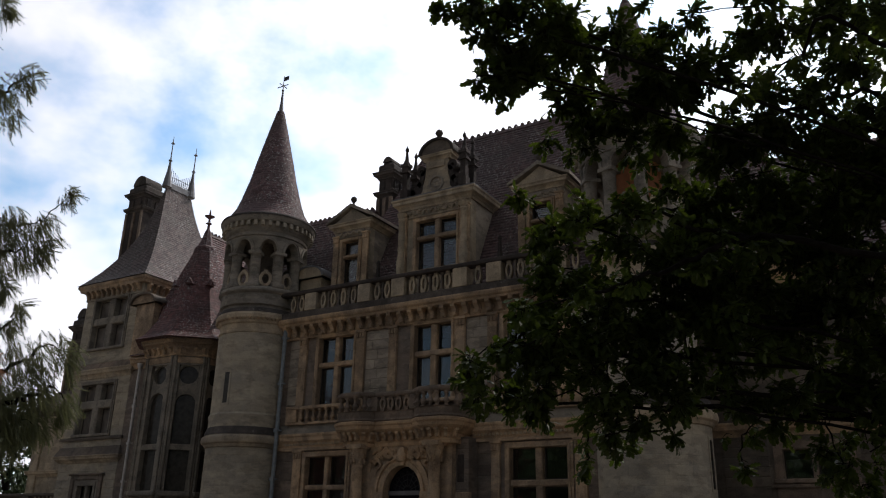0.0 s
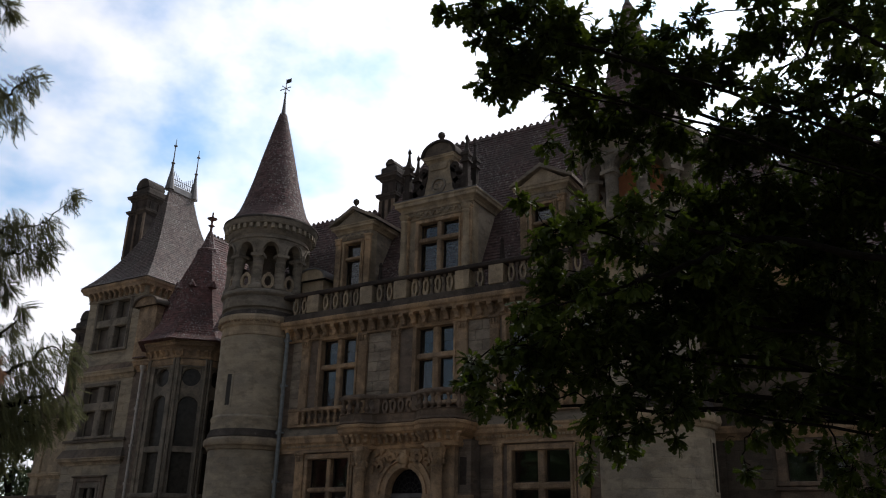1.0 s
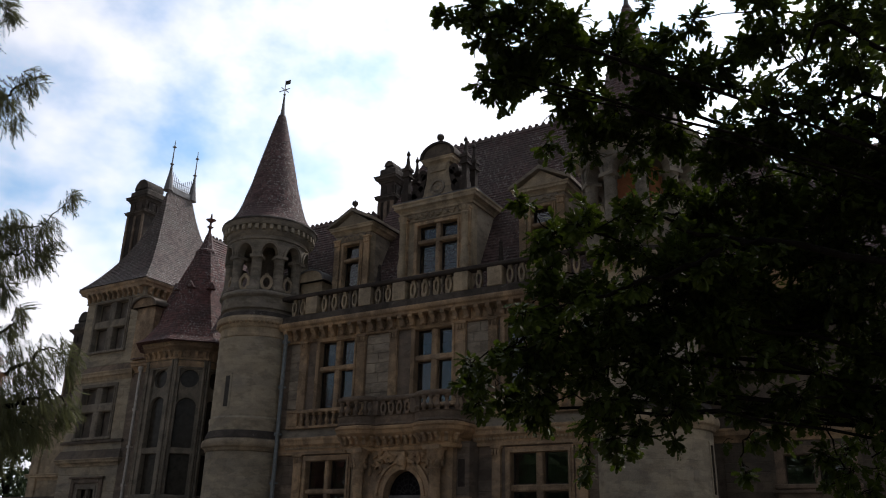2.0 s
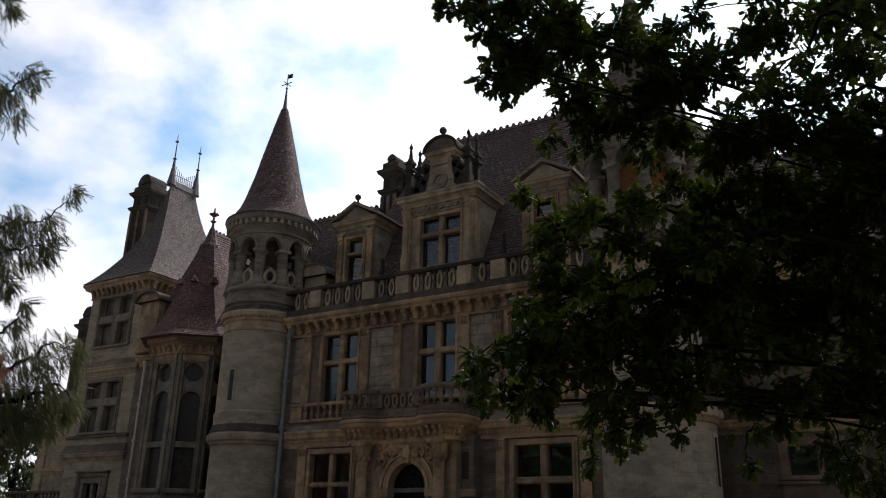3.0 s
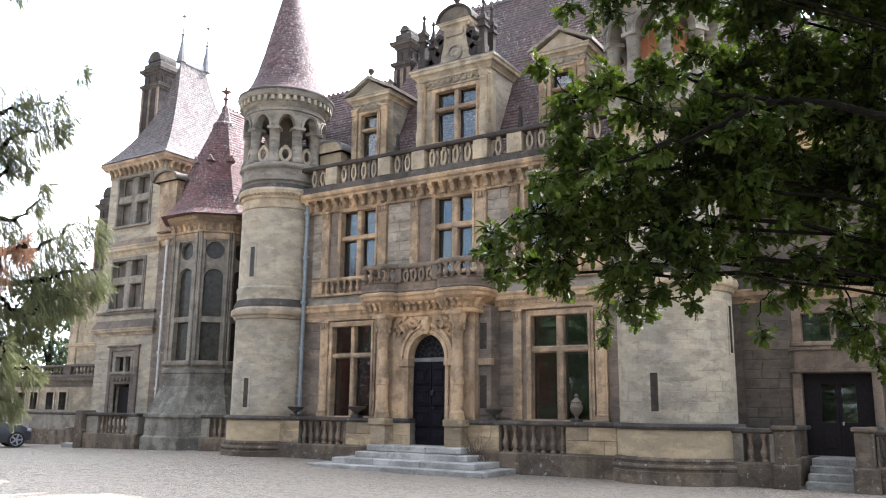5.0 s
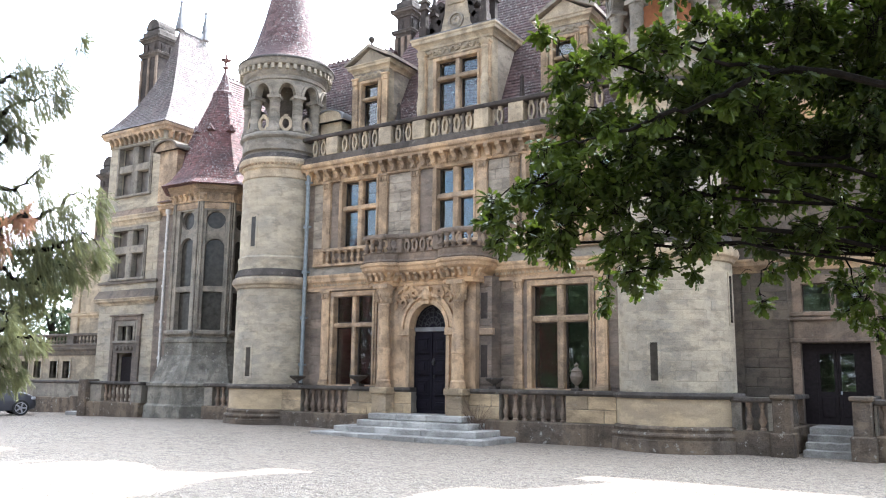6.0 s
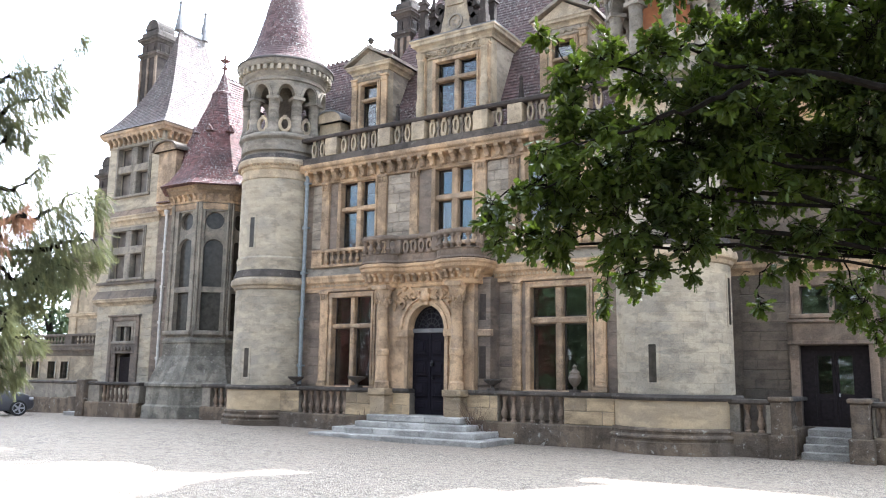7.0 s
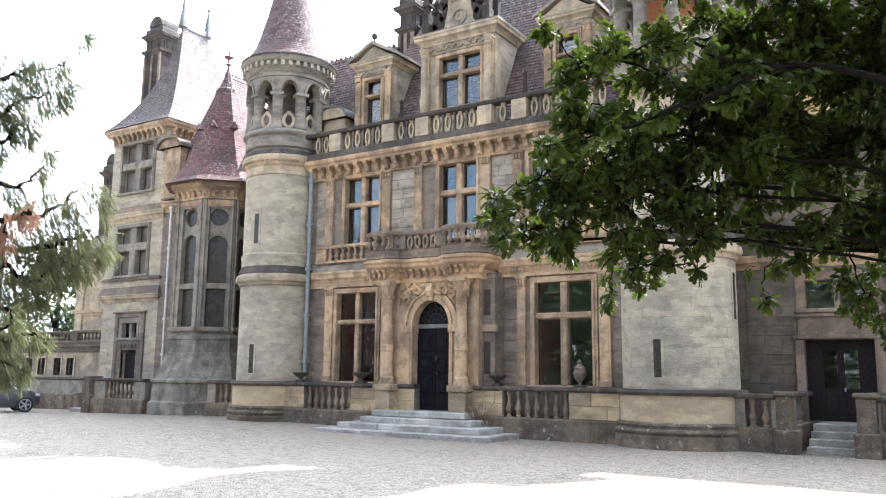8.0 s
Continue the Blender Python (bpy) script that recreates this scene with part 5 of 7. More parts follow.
def chimney(x0, x1, y0, y1, z0, z1, label):
    t = thing("chimney_stack", (0, 0, 0), label, "chimney", "chimneys")
    h = z1 - z0
    part("shaft", bevel(boxes((x0, x1, y0, y1, z0, z1 - 0.7)), 0.02), M_BLACK, t)
    ring = [(x0, y0), (x1, y0), (x1, y1), (x0, y1)]
    part("lower_moulding", swept(ring, cornice(z1 - 1.5, z1 - 1.25, 0.16), True), M_DARK, t)
    part("upper_moulding", swept(ring, cornice(z1 - 0.72, z1 - 0.45, 0.20), True), M_DARK, t)
    part("cap", bevel(boxes((x0 - 0.05, x1 + 0.05, y0 - 0.05, y1 + 0.05, z1 - 0.45, z1 - 0.12), (x0 + 0.08, x1 - 0.08, y0 + 0.05, y1 - 0.05, z1 - 0.12, z1)), 0.05), M_DARK, t)
    for x in (x0 + (x1 - x0) * 0.27, x0 + (x1 - x0) * 0.73):
        part("blind_arch", arch_ring(boxes((x - 0.12, x + 0.12, y0 - 0.045, y0 + 0.01, z1 - 1.22, z1 - 0.92)), x, 0.0, 0.12, y0 - 0.045, y0 + 0.01, z1 - 0.92), M_BLACK, t)
    for y in (y0 + (y1 - y0) * 0.27, y0 + (y1 - y0) * 0.73):
        part("blind_panel", boxes((x1 - 0.01, x1 + 0.045, y - 0.12, y + 0.12, z1 - 1.22, z1 - 0.82)), M_BLACK, t)
    part("rounded_top", arch_ring(bmesh.new(), (x0 + x1) / 2, 0.0, (x1 - x0) / 2 - 0.1, y0 + 0.04, y1 - 0.04, z1, 1.1), M_DARK, t)
    for x in (x0 + 0.02, (x0 + x1) / 2, x1 - 0.02):
        part("fillet", boxes((x - 0.07, x + 0.07, y0 - 0.06, y0 + 0.01, z0, z1 - 1.5)), M_BROWN, t)
    return t


chimney(-16.58, -15.98, 22.6, 23.4, 10.5, 15.15, "blackened stone chimney stack with moulded cap on the main roof")
chimney(-33.25, -32.1, 24.2, 25.3, 8.0, 18.35, "tall blackened stone chimney stack beside the square tower")

# ---------------- square tower ----------------
tower = thing("square_tower", label="grey limestone square tower with steep flared brown tile roof", category="tower", kind="structure")
TX0, TX1, TY0, TY1 = -32.25, -28.52, 22.2, 28.5
TH = [(-31.52, -29.40, 9.36, 11.56), (-31.49, -29.42, 5.66, 7.77), (-30.72, -29.72, 1.0, 3.6)]
tw = part("front_wall", wall_sheet(bmesh.new(), TX0, TX1, -0.3, 12.0, TY0, 0.5, TH), M_TURRET, tower)
tr = part("side_wall", boxes((TX1 - 0.45, TX1, TY0 + 0.5, TY1, -0.3, 12.0)), M_TURRET, tower)
part("side_wall", boxes((TX0, TX0 + 0.45, TY0 + 0.5, TY1, -0.3, 12.0)), M_TURRET, tower)
part("back_wall", boxes((TX0 + 0.45, TX1 - 0.45, TY1 - 0.4, TY1, -0.3, 12.0)), M_TURRET, tower)
for z in (0.9, 4.6, 8.8):
    part("floor_slab", boxes((TX0 + 0.45, TX1 - 0.45, TY0 + 0.5, TY1 - 0.4, z, z + 0.2)), M_ROOM, tower)
cross_window(tower, -31.52, -29.40, 9.36, 11.56, TY0, rows=(0.55,), bar=0.40, depth=0.32, stone_m=M_BAY, glass=M_BLIND)
cross_window(tower, -31.49, -29.42, 5.66, 7.77, TY0, rows=(0.59,), bar=0.40, depth=0.32, stone_m=M_BAY, glass=M_BLIND)
cross_window(tower, -30.72, -29.72, 2.95, 3.6, TY0, rows=(), bar=0.14, surround=0.25, stone_m=M_BAY)
rg = [(TX0, TY0), (TX1, TY0), (TX1, TY1), (TX0, TY1)]
part("string_course", swept(rg, cornice(8.02, 8.42, 0.20), True), M_BUFF, tower)
part("string_top", swept(rg, [(-0.05, 8.42), (0.18, 8.42), (0.05, 8.68), (-0.05, 8.68)], True), M_BROWN, tower)
part("string_course", swept(rg, cornice(4.5, 4.8, 0.22), True), M_BUFF, tower)
part("string_top", swept(rg, [(-0.05, 4.8), (0.2, 4.8), (0.05, 5.15), (-0.05, 5.15)], True), M_SHADE, tower)
part("sill_band", swept(rg, [(-0.05, 5.42), (0.1, 5.42), (0.12, 5.5), (0.06, 5.55), (-0.05, 5.55)], True), M_SHADE, tower)
part("frieze", swept(rg, [(-0.05, 11.62), (0.05, 11.62), (0.06, 11.66), (0.04, 11.68), (0.04, 12.05), (-0.05, 12.05)], True), M_TURRET, tower)
part("cornice", swept(rg, [(-0.1, 12.02), (0.26, 12.02), (0.29, 12.12), (0.35, 12.18), (0.37, 12.27), (0.33, 12.31), (-0.1, 12.32)], True), M_WARM, tower)
modillions(tower, (TX0, TY0 - 0.04), (TX1, TY0 - 0.04), 11.70, 0.33, 0.85)
modillions(tower, (TX1 + 0.04, TY0), (TX1 + 0.04, TY1), 11.70, 0.33, 0.85, (1, 0))
part("service_door", boxes((-30.72, -29.72, TY0 + 0.2, TY0 + 0.26, 1.0, 2.3)), M_DOORB, tower, "narrow dark door")
part("door_surround", bevel(boxes((-31.2, -31.0, TY0 - 0.10, TY0 + 0.1, 0.9, 4.0), (-29.44, -29.24, TY0 - 0.10, TY0 + 0.1, 0.9, 4.0), (-31.0, -29.44, TY0 - 0.10, TY0 + 0.1, 3.82, 4.0),
      (-31.28, -29.16, TY0 - 0.16, TY0 + 0.1, 4.0, 4.08), (-31.0, -30.72, TY0 - 0.06, TY0 + 0.1, 0.9, 2.45), (-29.72, -29.44, TY0 - 0.06, TY0 + 0.1, 0.9, 2.45)), 0.02), M_GREY, tower)
bm = boxes((-31.0, -29.44, TY0 - 0.08, TY0 + 0.1, 2.45, 2.85))
for i in range(5):
    bmesh.ops.create_icosphere(bm, subdivisions=1, radius=1, matrix=Matrix.Translation((-30.7 + 0.24 * i, TY0 - 0.1, 2.64)) @ Matrix.Diagonal((0.1, 0.06, 0.12, 1)))
part("door_carving", bevel(bm, 0.01), M_SHADE, tower)
# flared roof: four concave slopes up to a short ridge
RT = 18.0
r0, r1 = (-30.5, 24.2), (-30.5, 25.6)
e = 0.37
ex0, ex1, ey0, ey1 = TX0 - e, TX1 + e, TY0 - e, TY1 + e
froof = part("roof", bmesh.new(), M_TILE_TAN, tower, "steep flared roof of brown clay tiles")
bm = bmesh.new()
N = 52
prev = None
for i in range(N + 1):
    t = i / N
    k = t ** 0.62 if t < 1 else 1.0
    k = 0.62 * (1 - (1 - t) ** 2.6) ** 0.9 + 0.38 * t
    z = 12.32 + (RT - 12.32) * t
    ring = []
    for (sx, sy, tx, ty) in ((ex0, ey0, *r0), (ex1, ey0, *r0), (ex1, ey1, *r1), (ex0, ey1, *r1)):
        ring.append(Vector((sx + (tx - sx) * k, sy + (ty - sy) * k, z)))
    c = Vector((-30.5, 25.0, 0))
    low = [v + (v - Vector((c.x, c.y, v.z))).normalized() * 0.03 for v in ring]
    if prev:
        a = [bm.verts.new(v) for v in prev]
        b = [bm.verts.new(v) for v in ring]
        g = [bm.verts.new(v) for v in low]
        for j in range(4):
            bm.faces.new((a[j], a[(j + 1) % 4], b[(j + 1) % 4], b[j]))
            bm.faces.new((b[j], b[(j + 1) % 4], g[(j + 1) % 4], g[j]))
    prev = low
part("slopes", bm, M_TILE_TAN, froof)
part("ridge_cap", bevel(boxes((-30.6, -30.4, 24.05, 25.75, RT - 0.3, RT + 0.05)), 0.04), M_LEAD, froof)
for yy in (24.15, 25.65):
    part("finial", turned((0.24, RT - 0.25), (0.17, RT + 0.2), (0.09, RT + 0.7), (0.05, RT + 1.12), (0.10, RT + 1.18), (0.035, RT + 1.26), (0.022, RT + 2.05), (0.10, RT + 2.12), (0.025, RT + 2.2), (0.012, RT + 2.5), (0, RT + 2.55), segs=10, at=(-30.5, yy)), M_LEAD, tower, "tall lead finial with a thin iron tip")
bm = bmesh.new()
for i in range(13):
    y = 24.2 + 1.4 * i / 12
    top = RT + 0.46 + 0.42 * abs(i - 6) / 6
    box(bm, -30.51, -30.49, y - 0.012, y + 0.012, RT, top)
    if i < 12:
        arch_y = y + 0.058
        for k in range(8):
            a0_, a1_ = math.pi * k / 4, math.pi * (k + 1) / 4
            q = [bm.verts.new((-30.5 + o, arch_y + rr * math.cos(a_), RT + 0.24 + rr * math.sin(a_))) for o, rr, a_ in ((0, 0.055, a0_), (0, 0.055, a1_), (0, 0.036, a1_), (0, 0.036, a0_))]
            bm.faces.new(q)
for z in (RT + 0.12, RT + 0.36):
    box(bm, -30.51, -30.49, 24.15, 25.65, z, z + 0.03)
part("iron_cresting", bm, M_LEAD, tower)

# ---------------- link block behind the stair bay ----------------
link = thing("link_block", label="shaded limestone block joining the tower to the main front", category="building", kind="structure")
part("front_wall", boxes((TX1, XL + 0.2, 22.2, 22.6, -0.3, 8.62)), M_GREY, link)
part("cornice", swept([(TX1 + 0.2, 22.2), (XL, 22.2)], cornice(8.2, 8.62, 0.35)), M_WARM, link)
bm = bmesh.new()
tiled_slope(bm, (-23.6, 21.9, 8.7), (-23.6, 27.5, 8.7), (-25.9, 22.9, 14.1), (-25.9, 27.5, 14.1), 0.13)
tiled_slope(bm, (-28.4, 27.5, 8.7), (-28.4, 21.9, 8.7), (-25.9, 27.5, 14.1), (-25.9, 22.9, 14.1), 0.13)
tiled_slope(bm, (-28.4, 21.9, 8.7), (-23.6, 21.9, 8.7), (-25.9, 22.9, 14.1), (-25.9, 22.9, 14.1), 0.13)
part("roof", bm, M_TILE_RED, link)
cresting(link, (-25.9, 22.9, 14.1), (-25.9, 27.0, 14.1), 0.22, 0.9)
part("side_dormer", boxes((-28.4, -27.3, 21.9, 23.0, 8.7, 10.9)), M_WARM, link)
part("side_dormer_hood", arch_ring(bmesh.new(), -27.85, 0.0, 0.72, 21.75, 23.0, 10.9, 0.55), M_WARM, link)
part("side_dormer_hood", arch_ring(bmesh.new(), -27.85, 0.70, 0.80, 21.65, 23.0, 10.9, 0.55), M_SHADE, link)

# ---------------- octagonal stair bay ----------------
bay = thing("stair_bay", label="many-sided limestone stair bay with tall traceried windows and red spire roof", category="bay", kind="structure")
OP = [(-26.15, 22.2), (-26.15, 21.2), (-25.25, 20.3), (-23.8, 20.3), (-22.95, 21.1), (-22.95, 22.2)]


def facet(parent, p, q, tall):
    """One face of the bay: a round light over a tall arched light over a lower pair, as real openings in a thick panel."""
    a, b = Vector(p), Vector(q)
    L = (b - a).length
    ang = math.degrees(math.atan2(b.y - a.y, b.x - a.x))
    m = part("facet_wall", bmesh.new(), M_BAY, parent)
    m.matrix_basis = pose(a.x, a.y, 0, 0, 0, ang)
    c = L / 2
    w = min(0.40, L * 0.30)
    bm = bmesh.new()
    wall_sheet(bm, 0, L, 2.7, 8.1, 0, 0.3, [(c - w, c + w, 3.2, 7.68)])
    part("panel", bm, M_BAY, m)
    # tracery: arched head, oculus, transom
    tb = bmesh.new()
    n = 20
    outer = [(c - w * math.cos(math.pi * i / n), 6.27 + w * 0.98 * math.sin(math.pi * i / n)) for i in range(n + 1)]
    oc = 7.32
    ro = min(0.34, w * 0.95)
    low = [(c - ro * math.cos(math.pi * i / n), oc - ro * math.sin(math.pi * i / n)) for i in range(n + 1)]
    hi = [(c - ro * math.cos(math.pi * i / n), oc + ro * math.sin(math.pi * i / n)) for i in range(n + 1)]
    for u, v in ((outer, low),):
        for i in range(n):
            z0a, z0b = min(u[i][1], v[i][1] - 0.02), min(u[i + 1][1], v[i + 1][1] - 0.02)
            k = [tb.verts.new(s) for s in ((u[i][0], 0.08, z0a), (u[i + 1][0], 0.08, z0b), (v[i + 1][0], 0.08, v[i + 1][1]), (v[i][0], 0.08, v[i][1]), (u[i][0], 0.24, z0a), (u[i + 1][0], 0.24, z0b), (v[i + 1][0], 0.24, v[i + 1][1]), (v[i][0], 0.24, v[i][1]))]
            tb.faces.new((k[0], k[1], k[2], k[3])); tb.faces.new((k[5], k[4], k[7], k[6])); tb.faces.new((k[0], k[4], k[5], k[1])); tb.faces.new((k[3], k[2], k[6], k[7]))
    for i in range(n):
        k = [tb.verts.new(s) for s in ((hi[i][0], 0.08, hi[i][1]), (hi[i + 1][0], 0.08, hi[i + 1][1]), (hi[i + 1][0], 0.08, 7.68), (hi[i][0], 0.08, 7.68), (hi[i][0], 0.24, hi[i][1]), (hi[i + 1][0], 0.24, hi[i + 1][1]), (hi[i + 1][0], 0.24, 7.68), (hi[i][0], 0.24, 7.68))]
        tb.faces.new((k[0], k[1], k[2], k[3])); tb.faces.new((k[5], k[4], k[7], k[6])); tb.faces.new((k[0], k[4], k[5], k[1]))
    box(tb, c - w, c + w, 0.02, 0.26, 4.62, 4.82)
    part("tracery", tb, M_BAY, m)
    part("pane", boxes((c - w, c + w, 0.20, 0.208, 3.2, 4.62)), M_LEADED, m)
    part("pane", boxes((c - w, c + w, 0.20, 0.208, 4.82, 7.68)), M_LEADED, m)
    part("sill", bevel(boxes((0.02, L - 0.02, -0.14, 0.1, 3.02, 3.2)), 0.04), M_BAY, m)
    part("frieze", bevel(boxes((0.12, L - 0.12, -0.03, 0.02, 7.74, 7.97)), 0.02), M_WARM, m)
    for x in (0.05, L - 0.13):
        part("shaft", bevel(boxes((x, x + 0.08, -0.06, 0.02, 2.95, 8.1)), 0.02), M_BAY, m)


for p, q in zip(OP, OP[1:]):
    facet(bay, p, q, True)
part("cornice", swept(OP, cornice(8.28, 8.62, 0.30)), M_WARM, bay)
part("frieze_course", swept(OP, [(-0.3, 8.0), (0.06, 8.0), (0.08, 8.06), (0.05, 8.1), (0.05, 8.3), (-0.3, 8.3)]), M_WARM, bay)
for p, q in zip(OP[1:], OP[2:-1]):
    d = Vector(q) - Vector(p)
    o = Vector((d.y, -d.x)).normalized()
    modillions(bay, p, q, 8.04, 0.27, 0.72, (o.x, o.y))
base = part("base", swept(OP, [(-0.4, -0.3), (0.66, -0.3), (0.64, 0.45), (0.54, 0.52), (0.52, 1.15), (0.60, 1.17), (0.60, 1.26), (0.50, 1.30), (0.46, 1.34), (0.12, 2.20), (0.07, 2.28), (0.06, 2.72), (0.10, 2.76), (0.10, 2.86), (0.0, 2.95), (-0.4, 2.95)]), M_LICHEN, bay)
bm = tiled_cone(bmesh.new(), [(2.22, 8.62), (1.92, 8.84), (1.52, 9.45), (1.10, 10.5), (0.62, 12.0), (0.40, 12.72), (0.32, 12.78)], 8, 0.12, 0.02, 22.5)
sp = part("spire_roof", bm, M_TILE_RED, bay, "red-brown tiled eight-sided spire with flared foot")
sp.matrix_basis = pose(-24.5, 21.75, 0)
cap = part("spire_cap", turned((0.45, 12.66), (0.43, 12.76), (0.30, 12.84), (0.12, 13.5), (0.06, 13.62), (0.05, 13.8), (0.14, 13.86), (0.05, 13.92), (0.04, 14.06), (0.22, 14.18), (0.05, 14.24), (0.03, 14.42), (0, 14.5), segs=8, at=(-24.5, 21.75)), M_TILE_RED, bay)
for ang_ in (-22.5, -67.5, -112.5):
    # small hooded vents low on the spire
    v_ = part("spire_vent", gable_prism(bmesh.new(), -0.16, 0.16, -1.10, -0.5, 10.95, 11.22), M_TILE_RED, bay)
    v_.matrix_basis = pose(-24.5, 21.75, 0, 0, 0, ang_ + 90)

# balustrades on the low wall before the tower and beside the bay
lowwall = thing("tower_terrace_wall", label="low weathered stone wall with baluster panels before the tower", category="wall", kind="structure")
terrace_run(lowwall, -29.2, -26.0, 19.9, ((-28.4, -26.6),), zc=1.28, stones=False)
terrace_run(lowwall, -22.6, -20.3, 19.9, ((-22.2, -20.5),), zc=1.28, stones=False)
terrace_run(lowwall, -48.0, -31.2, 22.0, (), zc=1.25, stones=False)
part("pier", bevel(boxes((-29.6, -29.1, 19.7, 20.3, -0.3, 1.36)), 0.03), M_PLINTH, lowwall)
part("gate_step", bevel(boxes((-31.1, -29.7, 20.2, 20.9, -0.2, 0.06)), 0.02), M_STEP, lowwall, "pale worn stone step")
part("brown_gate", boxes((-31.2, -29.5, 20.9, 21.0, 0.1, 1.1)), M_GATE, lowwall, "closed brown boarded gate")
part("pier", bevel(boxes((-31.9, -31.2, 20.8, 22.4, -0.3, 0.65)), 0.03), M_PLINTH, lowwall)

# ---------------- far wing and low annex ----------------
wing = thing("far_wing", label="ochre limestone side wing set back behind the tower", category="building", kind="structure")
part("front_wall", boxes((-38.5, TX0, 25.0, 25.5, -0.3, 7.4)), M_BUFF, wing)
part("side_wall", boxes((-38.5, -38.0, 25.5, 31, -0.3, 7.4)), M_BUFF, wing)
part("cornice", swept([(-38.5, 31), (-38.5, 25.0), (TX0, 25.0)], cornice(7.2, 7.6, 0.3)), M_SHADE, wing)
part("string_course", swept([(-38.5, 31), (-38.5, 25.0), (TX0, 25.0)], cornice(4.3, 4.6, 0.2)), M_BUFF, wing)
part("pilaster", bevel(boxes((-38.5, -37.9, 24.9, 25.02, 0.5, 7.2)), 0.02), M_BUFF, wing)
bm = bmesh.new()
tiled_slope(bm, (-38.8, 24.7, 7.6), (TX0, 24.7, 7.6), (-37.6, 26.6, 9.6), (TX0, 26.6, 9.6), 0.13)
tiled_slope(bm, (-38.8, 31, 7.6), (-38.8, 24.7, 7.6), (-37.6, 29, 9.6), (-37.6, 26.6, 9.6), 0.13)
part("roof", bm, M_TILE, wing)
chimney(-38.0, -36.9, 25.6, 26.6, 7.6, 12.4, "blackened square stone chimney behind the tower")

annex = thing("low_annex", label="long low limestone annex with small windows and balustraded flat roof", category="building", kind="structure")
ah = [(x, x + 0.62, 1.32, 2.15) for x in (-37.42, -38.48, -39.85, -40.95, -42.3, -43.5)]
part("front_wall", wall_sheet(bmesh.new(), -48, -34.6, -0.3, 2.5, 24.0, 0.35, ah), M_BUFF, annex)
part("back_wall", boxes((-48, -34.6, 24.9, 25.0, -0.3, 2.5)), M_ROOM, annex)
part("flat_roof", boxes((-48, -34.6, 24.0, 29, 2.5, 2.72)), M_SHADE, annex)
part("cornice", swept([(-48, 24.0), (-34.6, 24.0)], cornice(2.42, 2.98, 0.22)), M_SHADE, annex)
part("rail", bevel(boxes((-48, -34.4, 23.92, 24.2, 3.36, 3.48)), 0.02), M_SHADE, annex)
for x in (-36.9, -40.3, -43.7):
    part("pedestal", boxes((x - 0.25, x + 0.25, 23.94, 24.18, 2.98, 3.36)), M_SHADE, annex)
for a, b in ((-36.6, -34.6), (-40.0, -37.2), (-43.4, -40.6)):
    balusters(annex, (a, 24.06), (b, 24.06), 2.98, 3.36, 0.27, M_SHADE, scale=0.9)
for x0, x1, z0, z1 in ah:
    w = part("window", boxes((x0 - 0.08, x0, 23.97, 24.1, z0, z1 + 0.08), (x1, x1 + 0.08, 23.97, 24.1, z0, z1 + 0.08), (x0, x1, 23.97, 24.1, z1, z1 + 0.08)), M_BUFF, annex)
    part("pane", boxes((x0, x1, 24.15, 24.16, z0, z1)), M_GLASS, w)

# ---------------- recessed wing beyond the second turret ----------------
rw = thing("recessed_wing", label="limestone wing with shade in its stone colour and a glazed side door up stone steps", category="building", kind="structure")
RH = [(-3.35, -1.95, 3.25, 3.95), (-3.42, -1.9, 0.58, 2.5)]
# walls take the darker M_SHADE stone because this wing stands in shade
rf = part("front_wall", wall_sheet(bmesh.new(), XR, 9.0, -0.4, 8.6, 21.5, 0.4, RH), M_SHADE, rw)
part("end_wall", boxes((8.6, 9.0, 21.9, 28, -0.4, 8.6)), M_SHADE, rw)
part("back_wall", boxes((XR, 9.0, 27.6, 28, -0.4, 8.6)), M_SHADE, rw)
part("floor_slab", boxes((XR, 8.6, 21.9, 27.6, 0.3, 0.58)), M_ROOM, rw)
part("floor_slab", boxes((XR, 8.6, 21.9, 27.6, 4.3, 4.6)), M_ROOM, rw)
part("string_course", swept([(XR, 21.5), (9, 21.5)], cornice(4.28, 4.62, 0.2)), M_WARM, rw)
part("eaves_cornice", swept([(XR, 21.5), (9, 21.5)], cornice(8.1, 8.62, 0.4)), M_WARM, rw)
cross_window(rw, -3.35, -1.95, 3.25, 3.95, 21.5, cols=2, rows=(), bar=0.12, surround=0.2, stone_m=M_BROWN)
part("over_door_panel", bevel(boxes((-3.55, -1.7, 21.42, 21.52, 2.62, 3.05), (-3.65, -1.65, 21.36, 21.52, 2.52, 2.62), (-3.65, -1.65, 21.36, 21.52, 3.05, 3.13)), 0.012), M_BROWN, rw)
part("door_jamb", bevel(boxes((-3.62, -3.42, 21.4, 21.52, 0.58, 2.52), (-1.9, -1.7, 21.4, 21.52, 0.58, 2.52)), 0.015), M_BROWN, rw)
sd = thing("side_door", (0, 0, 0), "dark brown double door with glazed upper panels, closed", "door")
part("frame", boxes((-3.42, -3.12, 21.7, 21.78, 0.58, 2.5), (-2.22, -1.9, 21.7, 21.78, 0.58, 2.5), (-3.12, -2.22, 21.7, 21.78, 2.36, 2.5)), M_DOORB, sd)
